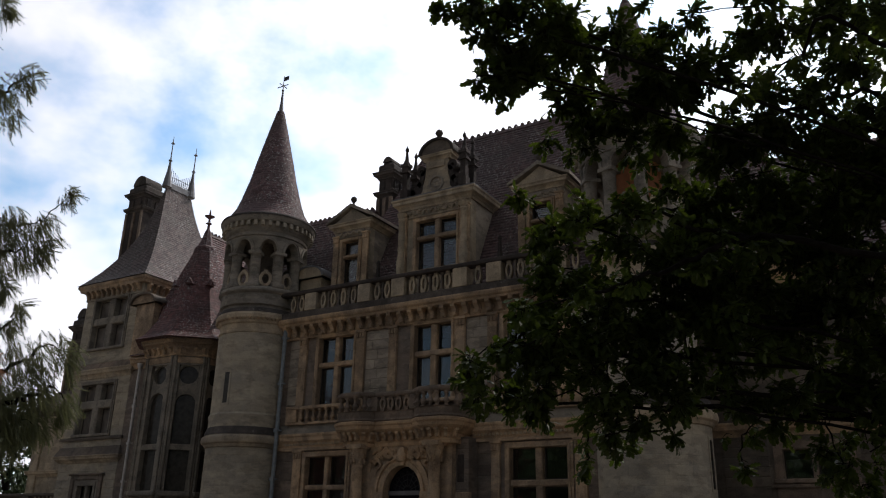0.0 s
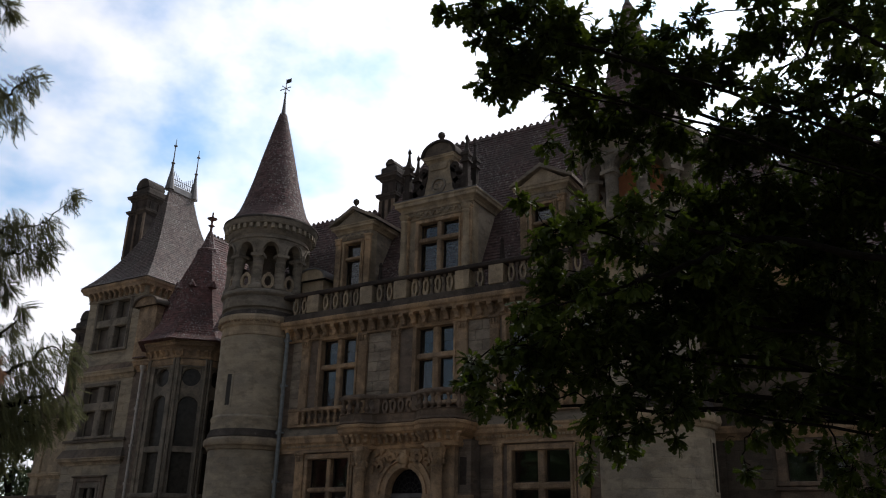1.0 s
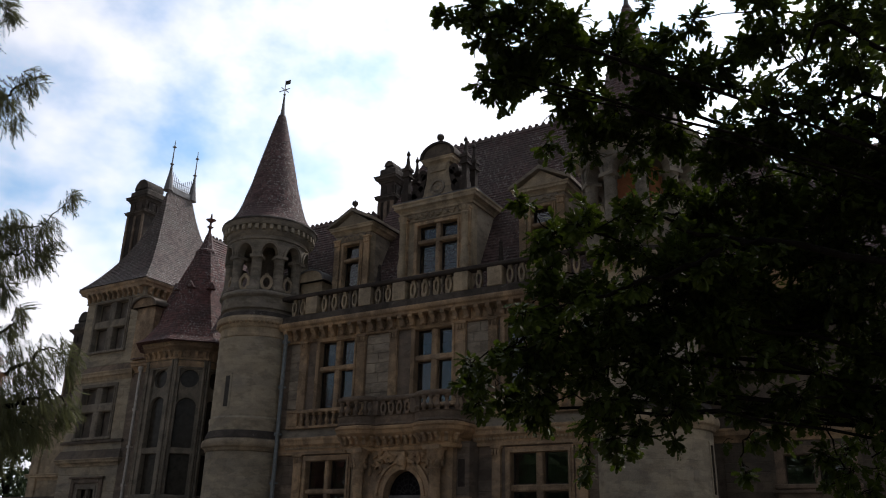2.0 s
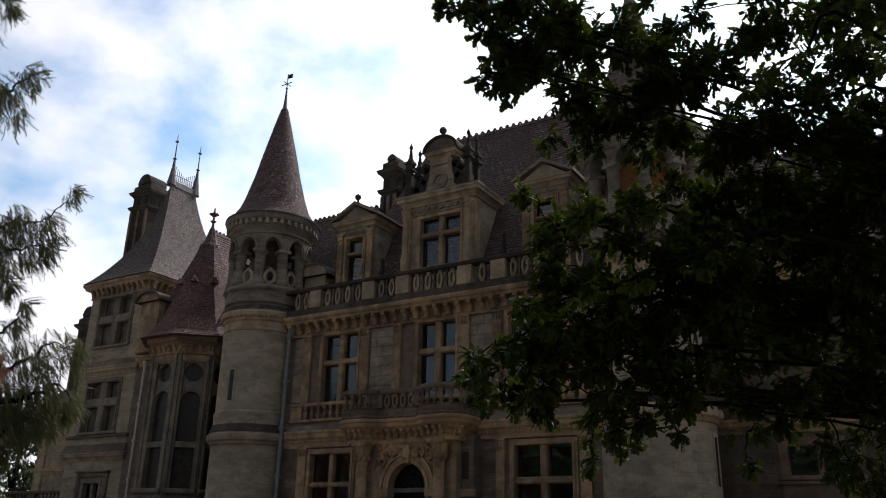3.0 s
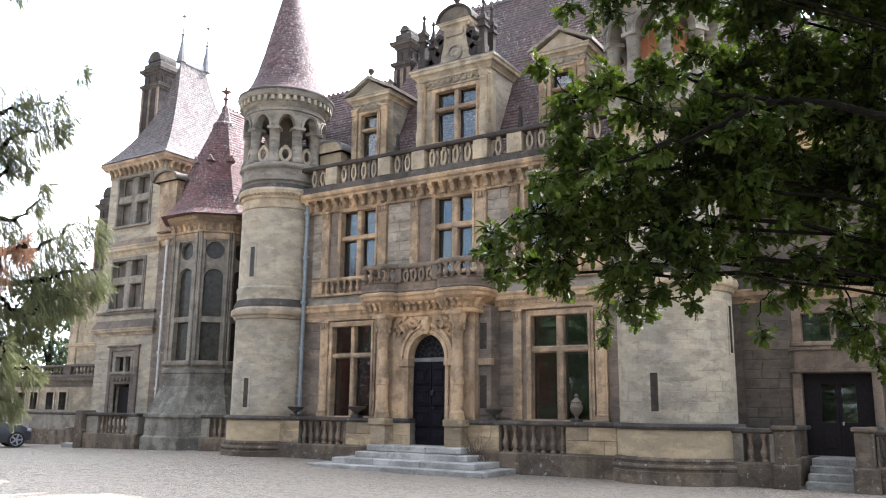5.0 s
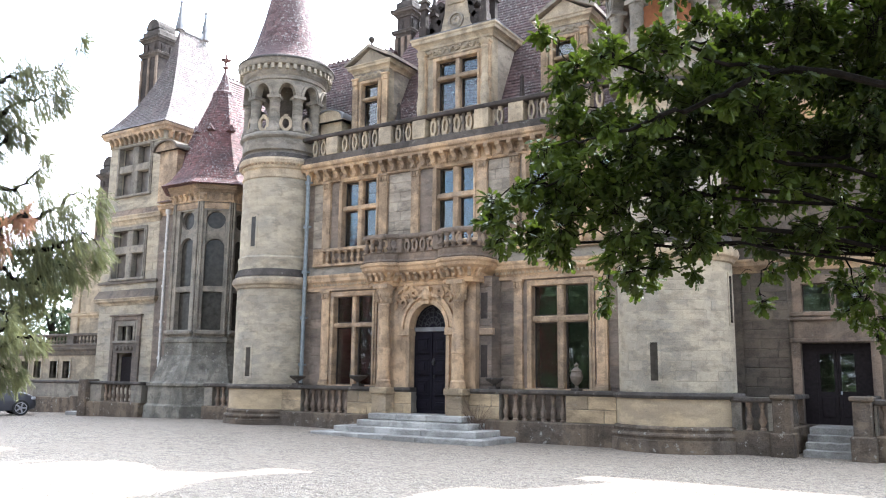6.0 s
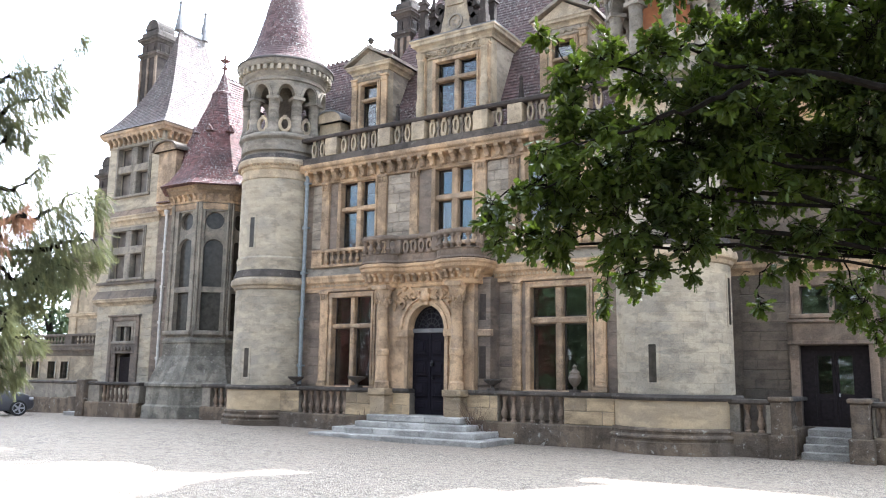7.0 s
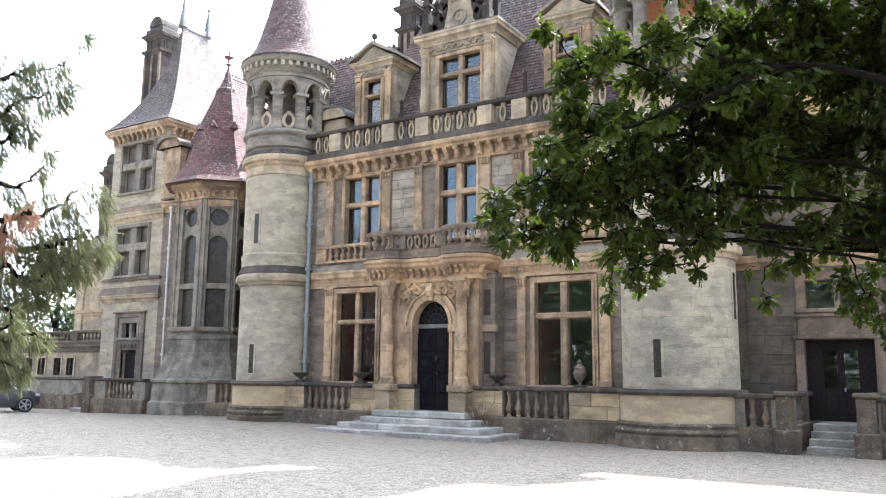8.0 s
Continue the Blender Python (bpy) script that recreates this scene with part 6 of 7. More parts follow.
for x0, x1 in ((-3.12, -2.675), (-2.665, -2.22)):
    lf = part("leaf", wall_sheet(bmesh.new(), x0, x1, 0.58, 2.36, 21.72, 0.05, [(x0 + 0.07, x1 - 0.07, 1.35, 2.26)]), M_DOORB, sd)
    part("panel", bevel(boxes((x0 + 0.08, x1 - 0.08, 21.70, 21.72, 0.75, 1.22)), 0.01), M_DOORB, lf)
    part("pane", boxes((x0 + 0.07, x1 - 0.07, 21.74, 21.748, 1.35, 2.26)), M_GLASS, lf)
part("handle", turned((0.0, 1.28), (0.02, 1.29), (0.02, 1.36), (0, 1.37), segs=8, at=(-2.60, 21.68)), M_ALLOY, sd)
bm = bmesh.new()
tiled_slope(bm, (XR, 21.2, 8.7), (9, 21.2, 8.7), (XR, 24.5, 13.0), (9, 24.5, 13.0), 0.16)
tiled_slope(bm, (9, 28, 8.7), (XR, 28, 8.7), (9, 24.5, 13.0), (XR, 24.5, 13.0), 0.3)
part("roof", bm, M_TILE, rw)

gate = thing("side_steps", label="grey stone steps between blackened stone piers up to the side door", category="steps", kind="structure")
for i in range(4):
    part("step", bevel(boxes((-3.12, -2.12, 19.15 + 0.33 * i, 21.5, -0.2 if i == 0 else 0.145 * i - 0.01, 0.145 * (i + 1))), 0.015), M_STEP, gate)
for x0, x1 in ((-3.62, -3.26), (-2.08, -1.72)):
    part("pier", bevel(boxes((x0, x1, 18.72, 19.1, -0.3, 1.2), (x0 - 0.06, x1 + 0.06, 18.66, 19.16, -0.3, 0.5), (x0 - 0.05, x1 + 0.05, 18.67, 19.15, 1.2, 1.3)), 0.025), M_PLINTH, gate)
    part("cheek_wall", bevel(boxes((x0 + 0.05, x1 - 0.05, 19.1, 21.5, -0.3, 0.58)), 0.02), M_PLINTH, gate)
    part("cheek_rail", bevel(boxes((x0 + 0.03, x1 - 0.03, 19.1, 21.5, 1.18, 1.28)), 0.02), M_DARK, gate)
    balusters(gate, ((x0 + x1) / 2, 19.2), ((x0 + x1) / 2, 20.6), 0.58, 1.18, 0.24, M_SHADE, scale=0.8)
terrace_run(gate, -4.6, -3.66, 18.95, ((-4.3, -3.75),), zc=1.24, stones=False)
terrace_run(gate, -1.70, 6.0, 18.95, ((-1.65, 0.2),), zc=1.24, stones=False)

# ---------------- pipes ----------------
def downpipe(x, y, z0, z1, m, label):
    t = thing("drainpipe", (x, y, 0), label, "drainpipe", "drainpipes")
    part("pipe", turned((0.065, z0), (0.065, z1 - 0.25), (0.06, z1 - 0.22), (0.11, z1 - 0.15), (0.12, z1), segs=12), m, t, smooth=True)
    z = z0 + 0.6
    while z < z1 - 0.5:
        part("bracket", boxes((-0.12, 0.12, -0.035, 0.08, z, z + 0.05), (-0.075, 0.075, -0.07, 0.02, z - 0.03, z + 0.08)), m, t)
        z += 1.45


downpipe(-17.52, W - 0.25, 1.3, 8.25, M_PIPE, "pale blue-grey metal drainpipe on the stone wall")
downpipe(-27.45, 21.75, 1.6, 8.3, M_PIPE_W, "white-painted drainpipe with star-shaped brackets")


# ---------------- urns on the terrace coping ----------------
def urn(x, y, z, s, tall, label):
    t = thing("stone_urn", (x, y, z), label, "urn", "terrace urns")
    part("foot", bevel(boxes((-0.14 * s, 0.14 * s, -0.14 * s, 0.14 * s, 0, 0.07 * s)), 0.01), M_DARK, t)
    if tall:
        part("bowl", turned((0.06 * s, 0.07 * s), (0.05 * s, 0.16 * s), (0.16 * s, 0.28 * s), (0.2 * s, 0.42 * s), (0.15 * s, 0.54 * s), (0.17 * s, 0.58 * s), (0.10 * s, 0.64 * s), (0.05 * s, 0.70 * s), (0.07 * s, 0.76 * s), (0, 0.84 * s), segs=18), M_SHADE, t, smooth=True)
    else:
        part("bowl", turned((0.06 * s, 0.07 * s), (0.05 * s, 0.13 * s), (0.14 * s, 0.19 * s), (0.25 * s, 0.26 * s), (0.29 * s, 0.32 * s), (0.27 * s, 0.34 * s), (0.1 * s, 0.33 * s), segs=18), M_DARK, t, smooth=True)


urn(-17.3, TY + 0.1, 1.30, 0.85, False, "shallow blackened stone bowl urn on the terrace coping")
urn(-14.95, TY + 0.1, 1.30, 0.95, False, "shallow blackened stone bowl urn on the terrace coping")
urn(-10.45, TY + 0.1, 1.30, 0.85, False, "shallow blackened stone bowl urn on the terrace coping")
urn(-8.15, TY + 0.1, 1.30, 0.82, True, "lidded grey stone urn on the terrace coping")


# ---------------- separate wall stones ----------------
for x0, x1, z0, z1 in ((-17.45, -17.05, 5.6, 7.66), (-14.46, -13.62, 5.6, 7.66), (-11.0, -10.32, 5.6, 7.66), (-7.88, -7.3, 5.05, 7.66), (-10.6, -10.2, 1.35, 4.18), (-17.45, -16.95, 1.35, 4.18), (-7.52, -7.2, 1.35, 4.18)):
    ashlar(front, x0, x1, z0, z1, W, M_PALE if z0 > 5 else M_GREY, 0.29, 0.62, seed=int(abs(x0 * 7 + z0)))
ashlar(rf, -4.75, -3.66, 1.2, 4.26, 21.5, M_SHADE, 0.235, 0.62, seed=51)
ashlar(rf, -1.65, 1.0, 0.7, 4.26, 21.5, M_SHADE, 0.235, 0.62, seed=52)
ashlar(tw, TX0, TX1, 5.56, 8.0, TY0, M_TURRET, 0.33, 0.85, [(-31.65, -29.27, 5.5, 7.95)], 53)
ashlar(tw, TX0, TX1, 8.70, 11.6, TY0, M_TURRET, 0.33, 0.85, [(-31.68, -29.25, 9.2, 11.75)], 54)
ashlar(tw, TX0, TX1, 1.2, 4.48, TY0, M_TURRET, 0.33, 0.85, [(-31.02, -29.42, 0.9, 3.9)], 55)


# ---------------- dry shrubs against the steps ----------------
def dry_shrub(x, y, z, s, seed):
    r = random.Random(seed)
    t = thing("dry_shrub", (x, y, z), "leafless grey-brown shrub growing against the terrace wall", "shrub", "dry shrubs")
    bm = bmesh.new()
    for _ in range(46):
        d = Vector((r.uniform(-1, 1), r.uniform(-0.7, 0.2), r.uniform(0.6, 1.6))) * s * r.uniform(0.25, 0.55)
        m = d * 0.55 + Vector((r.uniform(-1, 1), r.uniform(-1, 1), 0)) * 0.06
        a = Vector((r.uniform(-0.12, 0.12), r.uniform(-0.08, 0.05), 0))
        u = Vector((0.006, 0, 0)); v = Vector((0, 0.006, 0))
        pts = [a, a + m, a + d]
        rings = [[bm.verts.new(p + q * (1 - 0.35 * k)) for q in (u, v, -u - v)] for k, p in enumerate(pts)]
        for p, q in zip(rings, rings[1:]):
            for k in range(3):
                bm.faces.new((p[k], p[(k + 1) % 3], q[(k + 1) % 3], q[k]))
    st = part("stem", bm, M_GATE, t)
    tagged(st, kind="stuff")


dry_shrub(-10.75, 18.45, 0.28, 1.2, 3)
dry_shrub(-10.45, 18.5, 0.0, 1.1, 4)
dry_shrub(-14.3, 18.45, 0.1, 0.9, 5)


# ---------------- trees ----------------
def tube(bm, pts, radii, sides=7):
    """A tapered limb through points."""
    rings = []
    P = [Vector(p) for p in pts]
    for i, p in enumerate(P):
        d = (P[min(i + 1, len(P) - 1)] - P[max(i - 1, 0)]).normalized()
        u = d.orthogonal().normalized()
        v = d.cross(u)
        rings.append([bm.verts.new(p + (u * math.cos(2 * math.pi * k / sides) + v * math.sin(2 * math.pi * k / sides)) * radii[i]) for k in range(sides)])
    for a, b in zip(rings, rings[1:]):
        for k in range(sides):
            try:
                bm.faces.new((a[k], a[(k + 1) % sides], b[(k + 1) % sides], b[k]))
            except ValueError:
                pass
    bm.faces.new(rings[0]); bm.faces.new(list(reversed(rings[-1])))


def smooth_path(pts, n=5, wob=0.06, rng=random):
    P = [Vector(p) for p in pts]
    out = []
    for i in range(len(P) - 1):
        p0, p1, p2, p3 = P[max(i - 1, 0)], P[i], P[i + 1], P[min(i + 2, len(P) - 1)]
        for k in range(n):
            t = k / n
            q = 0.5 * ((2 * p1) + (p2 - p0) * t + (2 * p0 - 5 * p1 + 4 * p2 - p3) * t * t + (3 * p1 - p0 - 3 * p2 + p3) * t ** 3)
            out.append(q + Vector((rng.uniform(-1, 1), rng.uniform(-1, 1), rng.uniform(-1, 1))) * wob * (0 if (i == 0 and k == 0) else 1))
    out.append(P[-1])
    return out


def leaves_mesh(name, template, faces, spots, material):
    """Many leaves as one mesh: each spot is (place, direction, up, size)."""
    T = np.array(template, float)
    n, k = len(spots), len(T)
    pos = np.array([s[0] for s in spots]); d = np.array([s[1] for s in spots]); u = np.array([s[2] for s in spots]); sz = np.array([s[3] for s in spots])
    d /= np.linalg.norm(d, axis=1, keepdims=True) + 1e-9
    s = np.cross(d, u); s /= np.linalg.norm(s, axis=1, keepdims=True) + 1e-9
    u2 = np.cross(s, d)
    V = pos[:, None] + sz[:, None, None] * (T[None, :, 0:1] * d[:, None] + T[None, :, 1:2] * s[:, None] + T[None, :, 2:3] * u2[:, None])
    loops = np.concatenate([np.array(f) for f in faces])
    all_loops = (loops[None] + (np.arange(n) * k)[:, None]).ravel()
    lens = np.tile(np.array([len(f) for f in faces]), n)
    starts = np.concatenate([[0], np.cumsum(lens)[:-1]])
    me = bpy.data.meshes.new(name)
    me.vertices.add(n * k); me.vertices.foreach_set("co", V.astype(np.float32).ravel())
    me.loops.add(len(all_loops)); me.loops.foreach_set("vertex_index", all_loops.astype(np.int32))
    me.polygons.add(len(lens)); me.polygons.foreach_set("loop_start", starts.astype(np.int32))
    me.update(calc_edges=True)
    me.validate()
    me.materials.append(material)
    return me


HALF = ((0.0, 0.015), (0.14, 0.09), (0.24, 0.06), (0.36, 0.20), (0.46, 0.10), (0.60, 0.26), (0.70, 0.13), (0.83, 0.20), (0.94, 0.09))
OAK_T = [(0, 0, 0), (0.35, 0, -0.015), (0.7, 0, -0.04), (1.0, 0, -0.10)] + [(x, w, 0.10 * w - 0.06 * x * x) for x, w in HALF] + [(x, -w, 0.10 * w - 0.06 * x * x) for x, w in HALF]
OAK_F = [(0, 1, 7, 6, 5, 4), (1, 2, 10, 9, 8, 7), (2, 3, 12, 11, 10), (0, 13, 14, 15, 16, 1), (1, 16, 17, 18, 19, 2), (2, 19, 20, 21, 3)]
rng = random.Random(21)


def rvec(r):
    while True:
        v = Vector((r.uniform(-1, 1), r.uniform(-1, 1), r.uniform(-1, 1)))
        if 0.05 < v.length < 1:
            return v


def oak_clump(c, r, dens, spots, twigs, big=0.090):
    """Tufts of twigs gathered round several centres, each twig with a rosette of lobed leaves, and gaps between the tufts."""
    n = max(8, int(dens * r * r * 460))
    tufts = [Vector(c) + rvec(rng) * r * 0.95 for _ in range(max(3, int(r * 16)))]
    for _ in range(n):
        hub = rng.choice(tufts)
        e = hub + rvec(rng) * (0.05 + r * 0.30)
        base = hub.lerp(Vector(c), rng.uniform(0.05, 0.35)) + rvec(rng) * 0.04
        d = (e - base) + Vector((0, 0, -0.04))
        if d.length < 0.02:
            continue
        twigs.append((base, e))
        for k in range(rng.randint(6, 10)):
            p = base.lerp(e, rng.uniform(0.35, 1.0))
            dirn = d.normalized() * 0.6 + rvec(rng) * 0.9 + Vector((0, 0, -0.18))
            up = Vector((0, 0, 1)) + rvec(rng) * 0.9
            spots.append((p.to_tuple(), dirn.to_tuple(), up.to_tuple(), big * rng.uniform(0.6, 1.25)))


TRUNK = (1.7, 8.6, 0)
oak = thing("oak_tree", TRUNK, "large oak with dark lobed leaves and low overhanging boughs", "tree")
oak_inv = Matrix.Translation(TRUNK).inverted()
bm = bmesh.new()
tube(bm, [(0, 0, -0.2), (0.02, 0, 0.5), (0.05, 0.03, 2.0), (0.0, 0.1, 3.6), (0.15, 0.25, 6.0), (0.3, 0.2, 8.5), (0.2, 0.4, 11)], [0.52, 0.40, 0.34, 0.31, 0.24, 0.16, 0.06], 14)
part("trunk", bm, M_BARK, oak, smooth=True)
spots, twigs = [], []


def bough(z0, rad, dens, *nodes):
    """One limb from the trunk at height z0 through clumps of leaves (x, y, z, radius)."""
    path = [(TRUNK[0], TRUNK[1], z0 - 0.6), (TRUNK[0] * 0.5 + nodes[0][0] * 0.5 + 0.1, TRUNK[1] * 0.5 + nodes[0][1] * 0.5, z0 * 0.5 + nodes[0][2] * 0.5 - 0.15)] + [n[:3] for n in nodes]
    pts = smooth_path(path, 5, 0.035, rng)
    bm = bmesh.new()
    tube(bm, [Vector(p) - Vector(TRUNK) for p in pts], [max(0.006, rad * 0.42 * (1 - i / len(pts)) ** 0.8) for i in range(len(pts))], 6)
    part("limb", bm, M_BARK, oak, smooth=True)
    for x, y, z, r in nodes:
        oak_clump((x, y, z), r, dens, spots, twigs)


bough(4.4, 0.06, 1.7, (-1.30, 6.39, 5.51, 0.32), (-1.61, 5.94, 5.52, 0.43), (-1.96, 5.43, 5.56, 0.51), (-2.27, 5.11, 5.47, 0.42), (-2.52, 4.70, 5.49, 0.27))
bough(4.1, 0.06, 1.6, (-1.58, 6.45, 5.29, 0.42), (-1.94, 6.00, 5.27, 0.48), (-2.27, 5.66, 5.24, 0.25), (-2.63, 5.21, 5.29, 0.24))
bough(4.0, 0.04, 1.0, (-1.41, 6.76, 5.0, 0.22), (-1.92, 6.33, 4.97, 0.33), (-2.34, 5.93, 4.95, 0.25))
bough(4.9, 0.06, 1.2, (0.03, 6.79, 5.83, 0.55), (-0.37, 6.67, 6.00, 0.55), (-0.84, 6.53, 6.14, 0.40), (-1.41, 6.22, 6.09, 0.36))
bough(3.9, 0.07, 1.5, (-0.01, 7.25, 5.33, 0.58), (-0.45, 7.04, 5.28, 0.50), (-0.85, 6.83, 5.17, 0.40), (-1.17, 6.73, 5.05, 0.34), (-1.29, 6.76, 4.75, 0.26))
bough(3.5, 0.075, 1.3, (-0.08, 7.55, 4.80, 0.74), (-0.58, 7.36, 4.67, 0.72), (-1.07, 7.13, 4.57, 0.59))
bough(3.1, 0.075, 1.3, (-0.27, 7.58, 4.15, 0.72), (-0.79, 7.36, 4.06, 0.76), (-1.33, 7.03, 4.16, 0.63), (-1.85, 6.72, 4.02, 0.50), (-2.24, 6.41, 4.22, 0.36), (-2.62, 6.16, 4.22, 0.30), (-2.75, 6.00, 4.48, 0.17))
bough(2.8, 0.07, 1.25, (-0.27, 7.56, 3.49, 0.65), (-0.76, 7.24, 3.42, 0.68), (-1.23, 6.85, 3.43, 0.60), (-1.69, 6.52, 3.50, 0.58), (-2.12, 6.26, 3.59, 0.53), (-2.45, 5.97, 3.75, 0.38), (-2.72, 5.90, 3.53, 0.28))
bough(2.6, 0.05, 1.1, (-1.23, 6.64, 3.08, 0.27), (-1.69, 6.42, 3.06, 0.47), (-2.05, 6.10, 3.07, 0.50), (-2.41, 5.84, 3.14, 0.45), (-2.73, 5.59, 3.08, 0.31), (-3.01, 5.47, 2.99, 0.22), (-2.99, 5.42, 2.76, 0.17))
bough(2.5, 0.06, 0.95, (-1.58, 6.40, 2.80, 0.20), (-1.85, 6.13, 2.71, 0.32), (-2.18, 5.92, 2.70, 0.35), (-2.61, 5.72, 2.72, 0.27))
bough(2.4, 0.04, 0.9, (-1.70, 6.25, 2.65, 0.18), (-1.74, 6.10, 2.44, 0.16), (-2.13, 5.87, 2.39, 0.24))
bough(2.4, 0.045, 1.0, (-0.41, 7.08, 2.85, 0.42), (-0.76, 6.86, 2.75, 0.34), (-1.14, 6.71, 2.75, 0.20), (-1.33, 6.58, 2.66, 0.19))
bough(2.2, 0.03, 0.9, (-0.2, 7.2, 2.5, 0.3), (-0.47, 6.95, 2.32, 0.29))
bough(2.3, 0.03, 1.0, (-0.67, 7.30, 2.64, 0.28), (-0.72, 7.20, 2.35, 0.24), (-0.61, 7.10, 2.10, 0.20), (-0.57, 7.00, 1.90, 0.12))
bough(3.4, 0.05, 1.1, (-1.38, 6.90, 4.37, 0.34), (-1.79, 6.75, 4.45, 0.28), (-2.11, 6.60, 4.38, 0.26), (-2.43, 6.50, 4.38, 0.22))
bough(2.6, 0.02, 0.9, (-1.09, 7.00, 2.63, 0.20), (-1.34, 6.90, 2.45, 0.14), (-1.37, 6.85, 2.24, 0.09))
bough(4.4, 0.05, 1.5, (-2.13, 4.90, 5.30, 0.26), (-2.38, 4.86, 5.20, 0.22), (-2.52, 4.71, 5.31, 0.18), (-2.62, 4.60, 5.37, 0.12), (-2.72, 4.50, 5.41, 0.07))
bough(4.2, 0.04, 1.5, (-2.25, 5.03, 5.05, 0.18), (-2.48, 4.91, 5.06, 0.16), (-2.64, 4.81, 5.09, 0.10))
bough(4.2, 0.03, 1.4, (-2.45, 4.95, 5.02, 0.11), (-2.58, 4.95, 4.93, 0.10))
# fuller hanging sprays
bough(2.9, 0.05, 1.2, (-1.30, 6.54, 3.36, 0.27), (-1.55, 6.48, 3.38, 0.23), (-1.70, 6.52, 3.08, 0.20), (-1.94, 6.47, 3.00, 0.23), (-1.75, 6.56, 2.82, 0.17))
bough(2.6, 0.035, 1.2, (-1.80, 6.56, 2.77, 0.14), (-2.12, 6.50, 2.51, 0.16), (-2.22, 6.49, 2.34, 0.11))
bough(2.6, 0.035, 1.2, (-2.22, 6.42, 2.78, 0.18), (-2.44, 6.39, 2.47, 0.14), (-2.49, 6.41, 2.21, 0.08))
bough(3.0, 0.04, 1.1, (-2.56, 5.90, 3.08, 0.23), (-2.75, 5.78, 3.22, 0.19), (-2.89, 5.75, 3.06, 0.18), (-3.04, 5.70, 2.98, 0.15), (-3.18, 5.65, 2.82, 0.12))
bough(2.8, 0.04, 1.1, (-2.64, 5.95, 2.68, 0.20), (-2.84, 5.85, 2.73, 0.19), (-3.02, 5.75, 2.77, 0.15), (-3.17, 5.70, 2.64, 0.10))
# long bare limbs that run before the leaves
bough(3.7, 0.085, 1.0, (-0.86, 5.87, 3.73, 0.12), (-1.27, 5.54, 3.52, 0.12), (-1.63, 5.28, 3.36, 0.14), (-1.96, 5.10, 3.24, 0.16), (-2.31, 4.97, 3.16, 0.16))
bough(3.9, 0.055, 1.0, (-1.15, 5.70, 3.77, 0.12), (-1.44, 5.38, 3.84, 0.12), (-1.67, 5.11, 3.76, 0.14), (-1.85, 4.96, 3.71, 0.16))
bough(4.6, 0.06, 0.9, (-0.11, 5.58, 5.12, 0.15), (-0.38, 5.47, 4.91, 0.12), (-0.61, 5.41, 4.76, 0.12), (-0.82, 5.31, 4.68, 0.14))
# the upper crown over and behind the low boughs, kept out of view to shade them
for _ in range(100):
    a, h = rng.uniform(0, 2 * math.pi), rng.uniform(5.8, 13.0)
    rr = 5.2 * math.sqrt(max(0.05, 1 - ((h - 7.5) / 6.0) ** 2)) * math.sqrt(rng.uniform(0.15, 1))
    x, y = TRUNK[0] + rr * math.cos(a), TRUNK[1] + rr * math.sin(a)
    el = math.atan2(h - 1.6, math.hypot(x, y))
    az_left = math.degrees(math.atan2(-x, y))
    if az_left > 2 and (el < radians(44) or az_left > 30):
        continue
    oak_clump((x, y, h), rng.uniform(0.7, 1.1), 0.075, spots, twigs, 0.24)
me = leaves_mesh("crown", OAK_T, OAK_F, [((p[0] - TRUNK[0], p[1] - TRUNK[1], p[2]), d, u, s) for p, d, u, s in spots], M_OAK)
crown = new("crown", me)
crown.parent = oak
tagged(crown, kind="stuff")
bm = bmesh.new()
for a, b in twigs:
    o = Vector(TRUNK)
    mid = (a + b) / 2 + rvec(rng) * 0.03
    tube(bm, [a - o, mid - o, b - o], [0.0045, 0.0035, 0.002], 3)
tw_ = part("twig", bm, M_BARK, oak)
tagged(tw_, kind="stuff")

# drooping cypress at the other side
FROND = [(0, 0.014, 0), (0, -0.014, 0), (1, 0, -0.30)]
FROND_F = [(0, 1, 2)]
for i in range(10):
    t = 0.04 + 0.095 * i
    l = 0.34 * (1 - 0.6 * t)
    for sgn in (-1, 1):
        k = len(FROND)
        zz = -0.30 * t * t
        FROND += [(t, 0, zz), (t + 0.055, 0, zz), (t + 0.85 * l, sgn * l * 0.62, zz - 0.05 - 0.25 * l)]
        FROND_F.append((k, k + 1, k + 2))


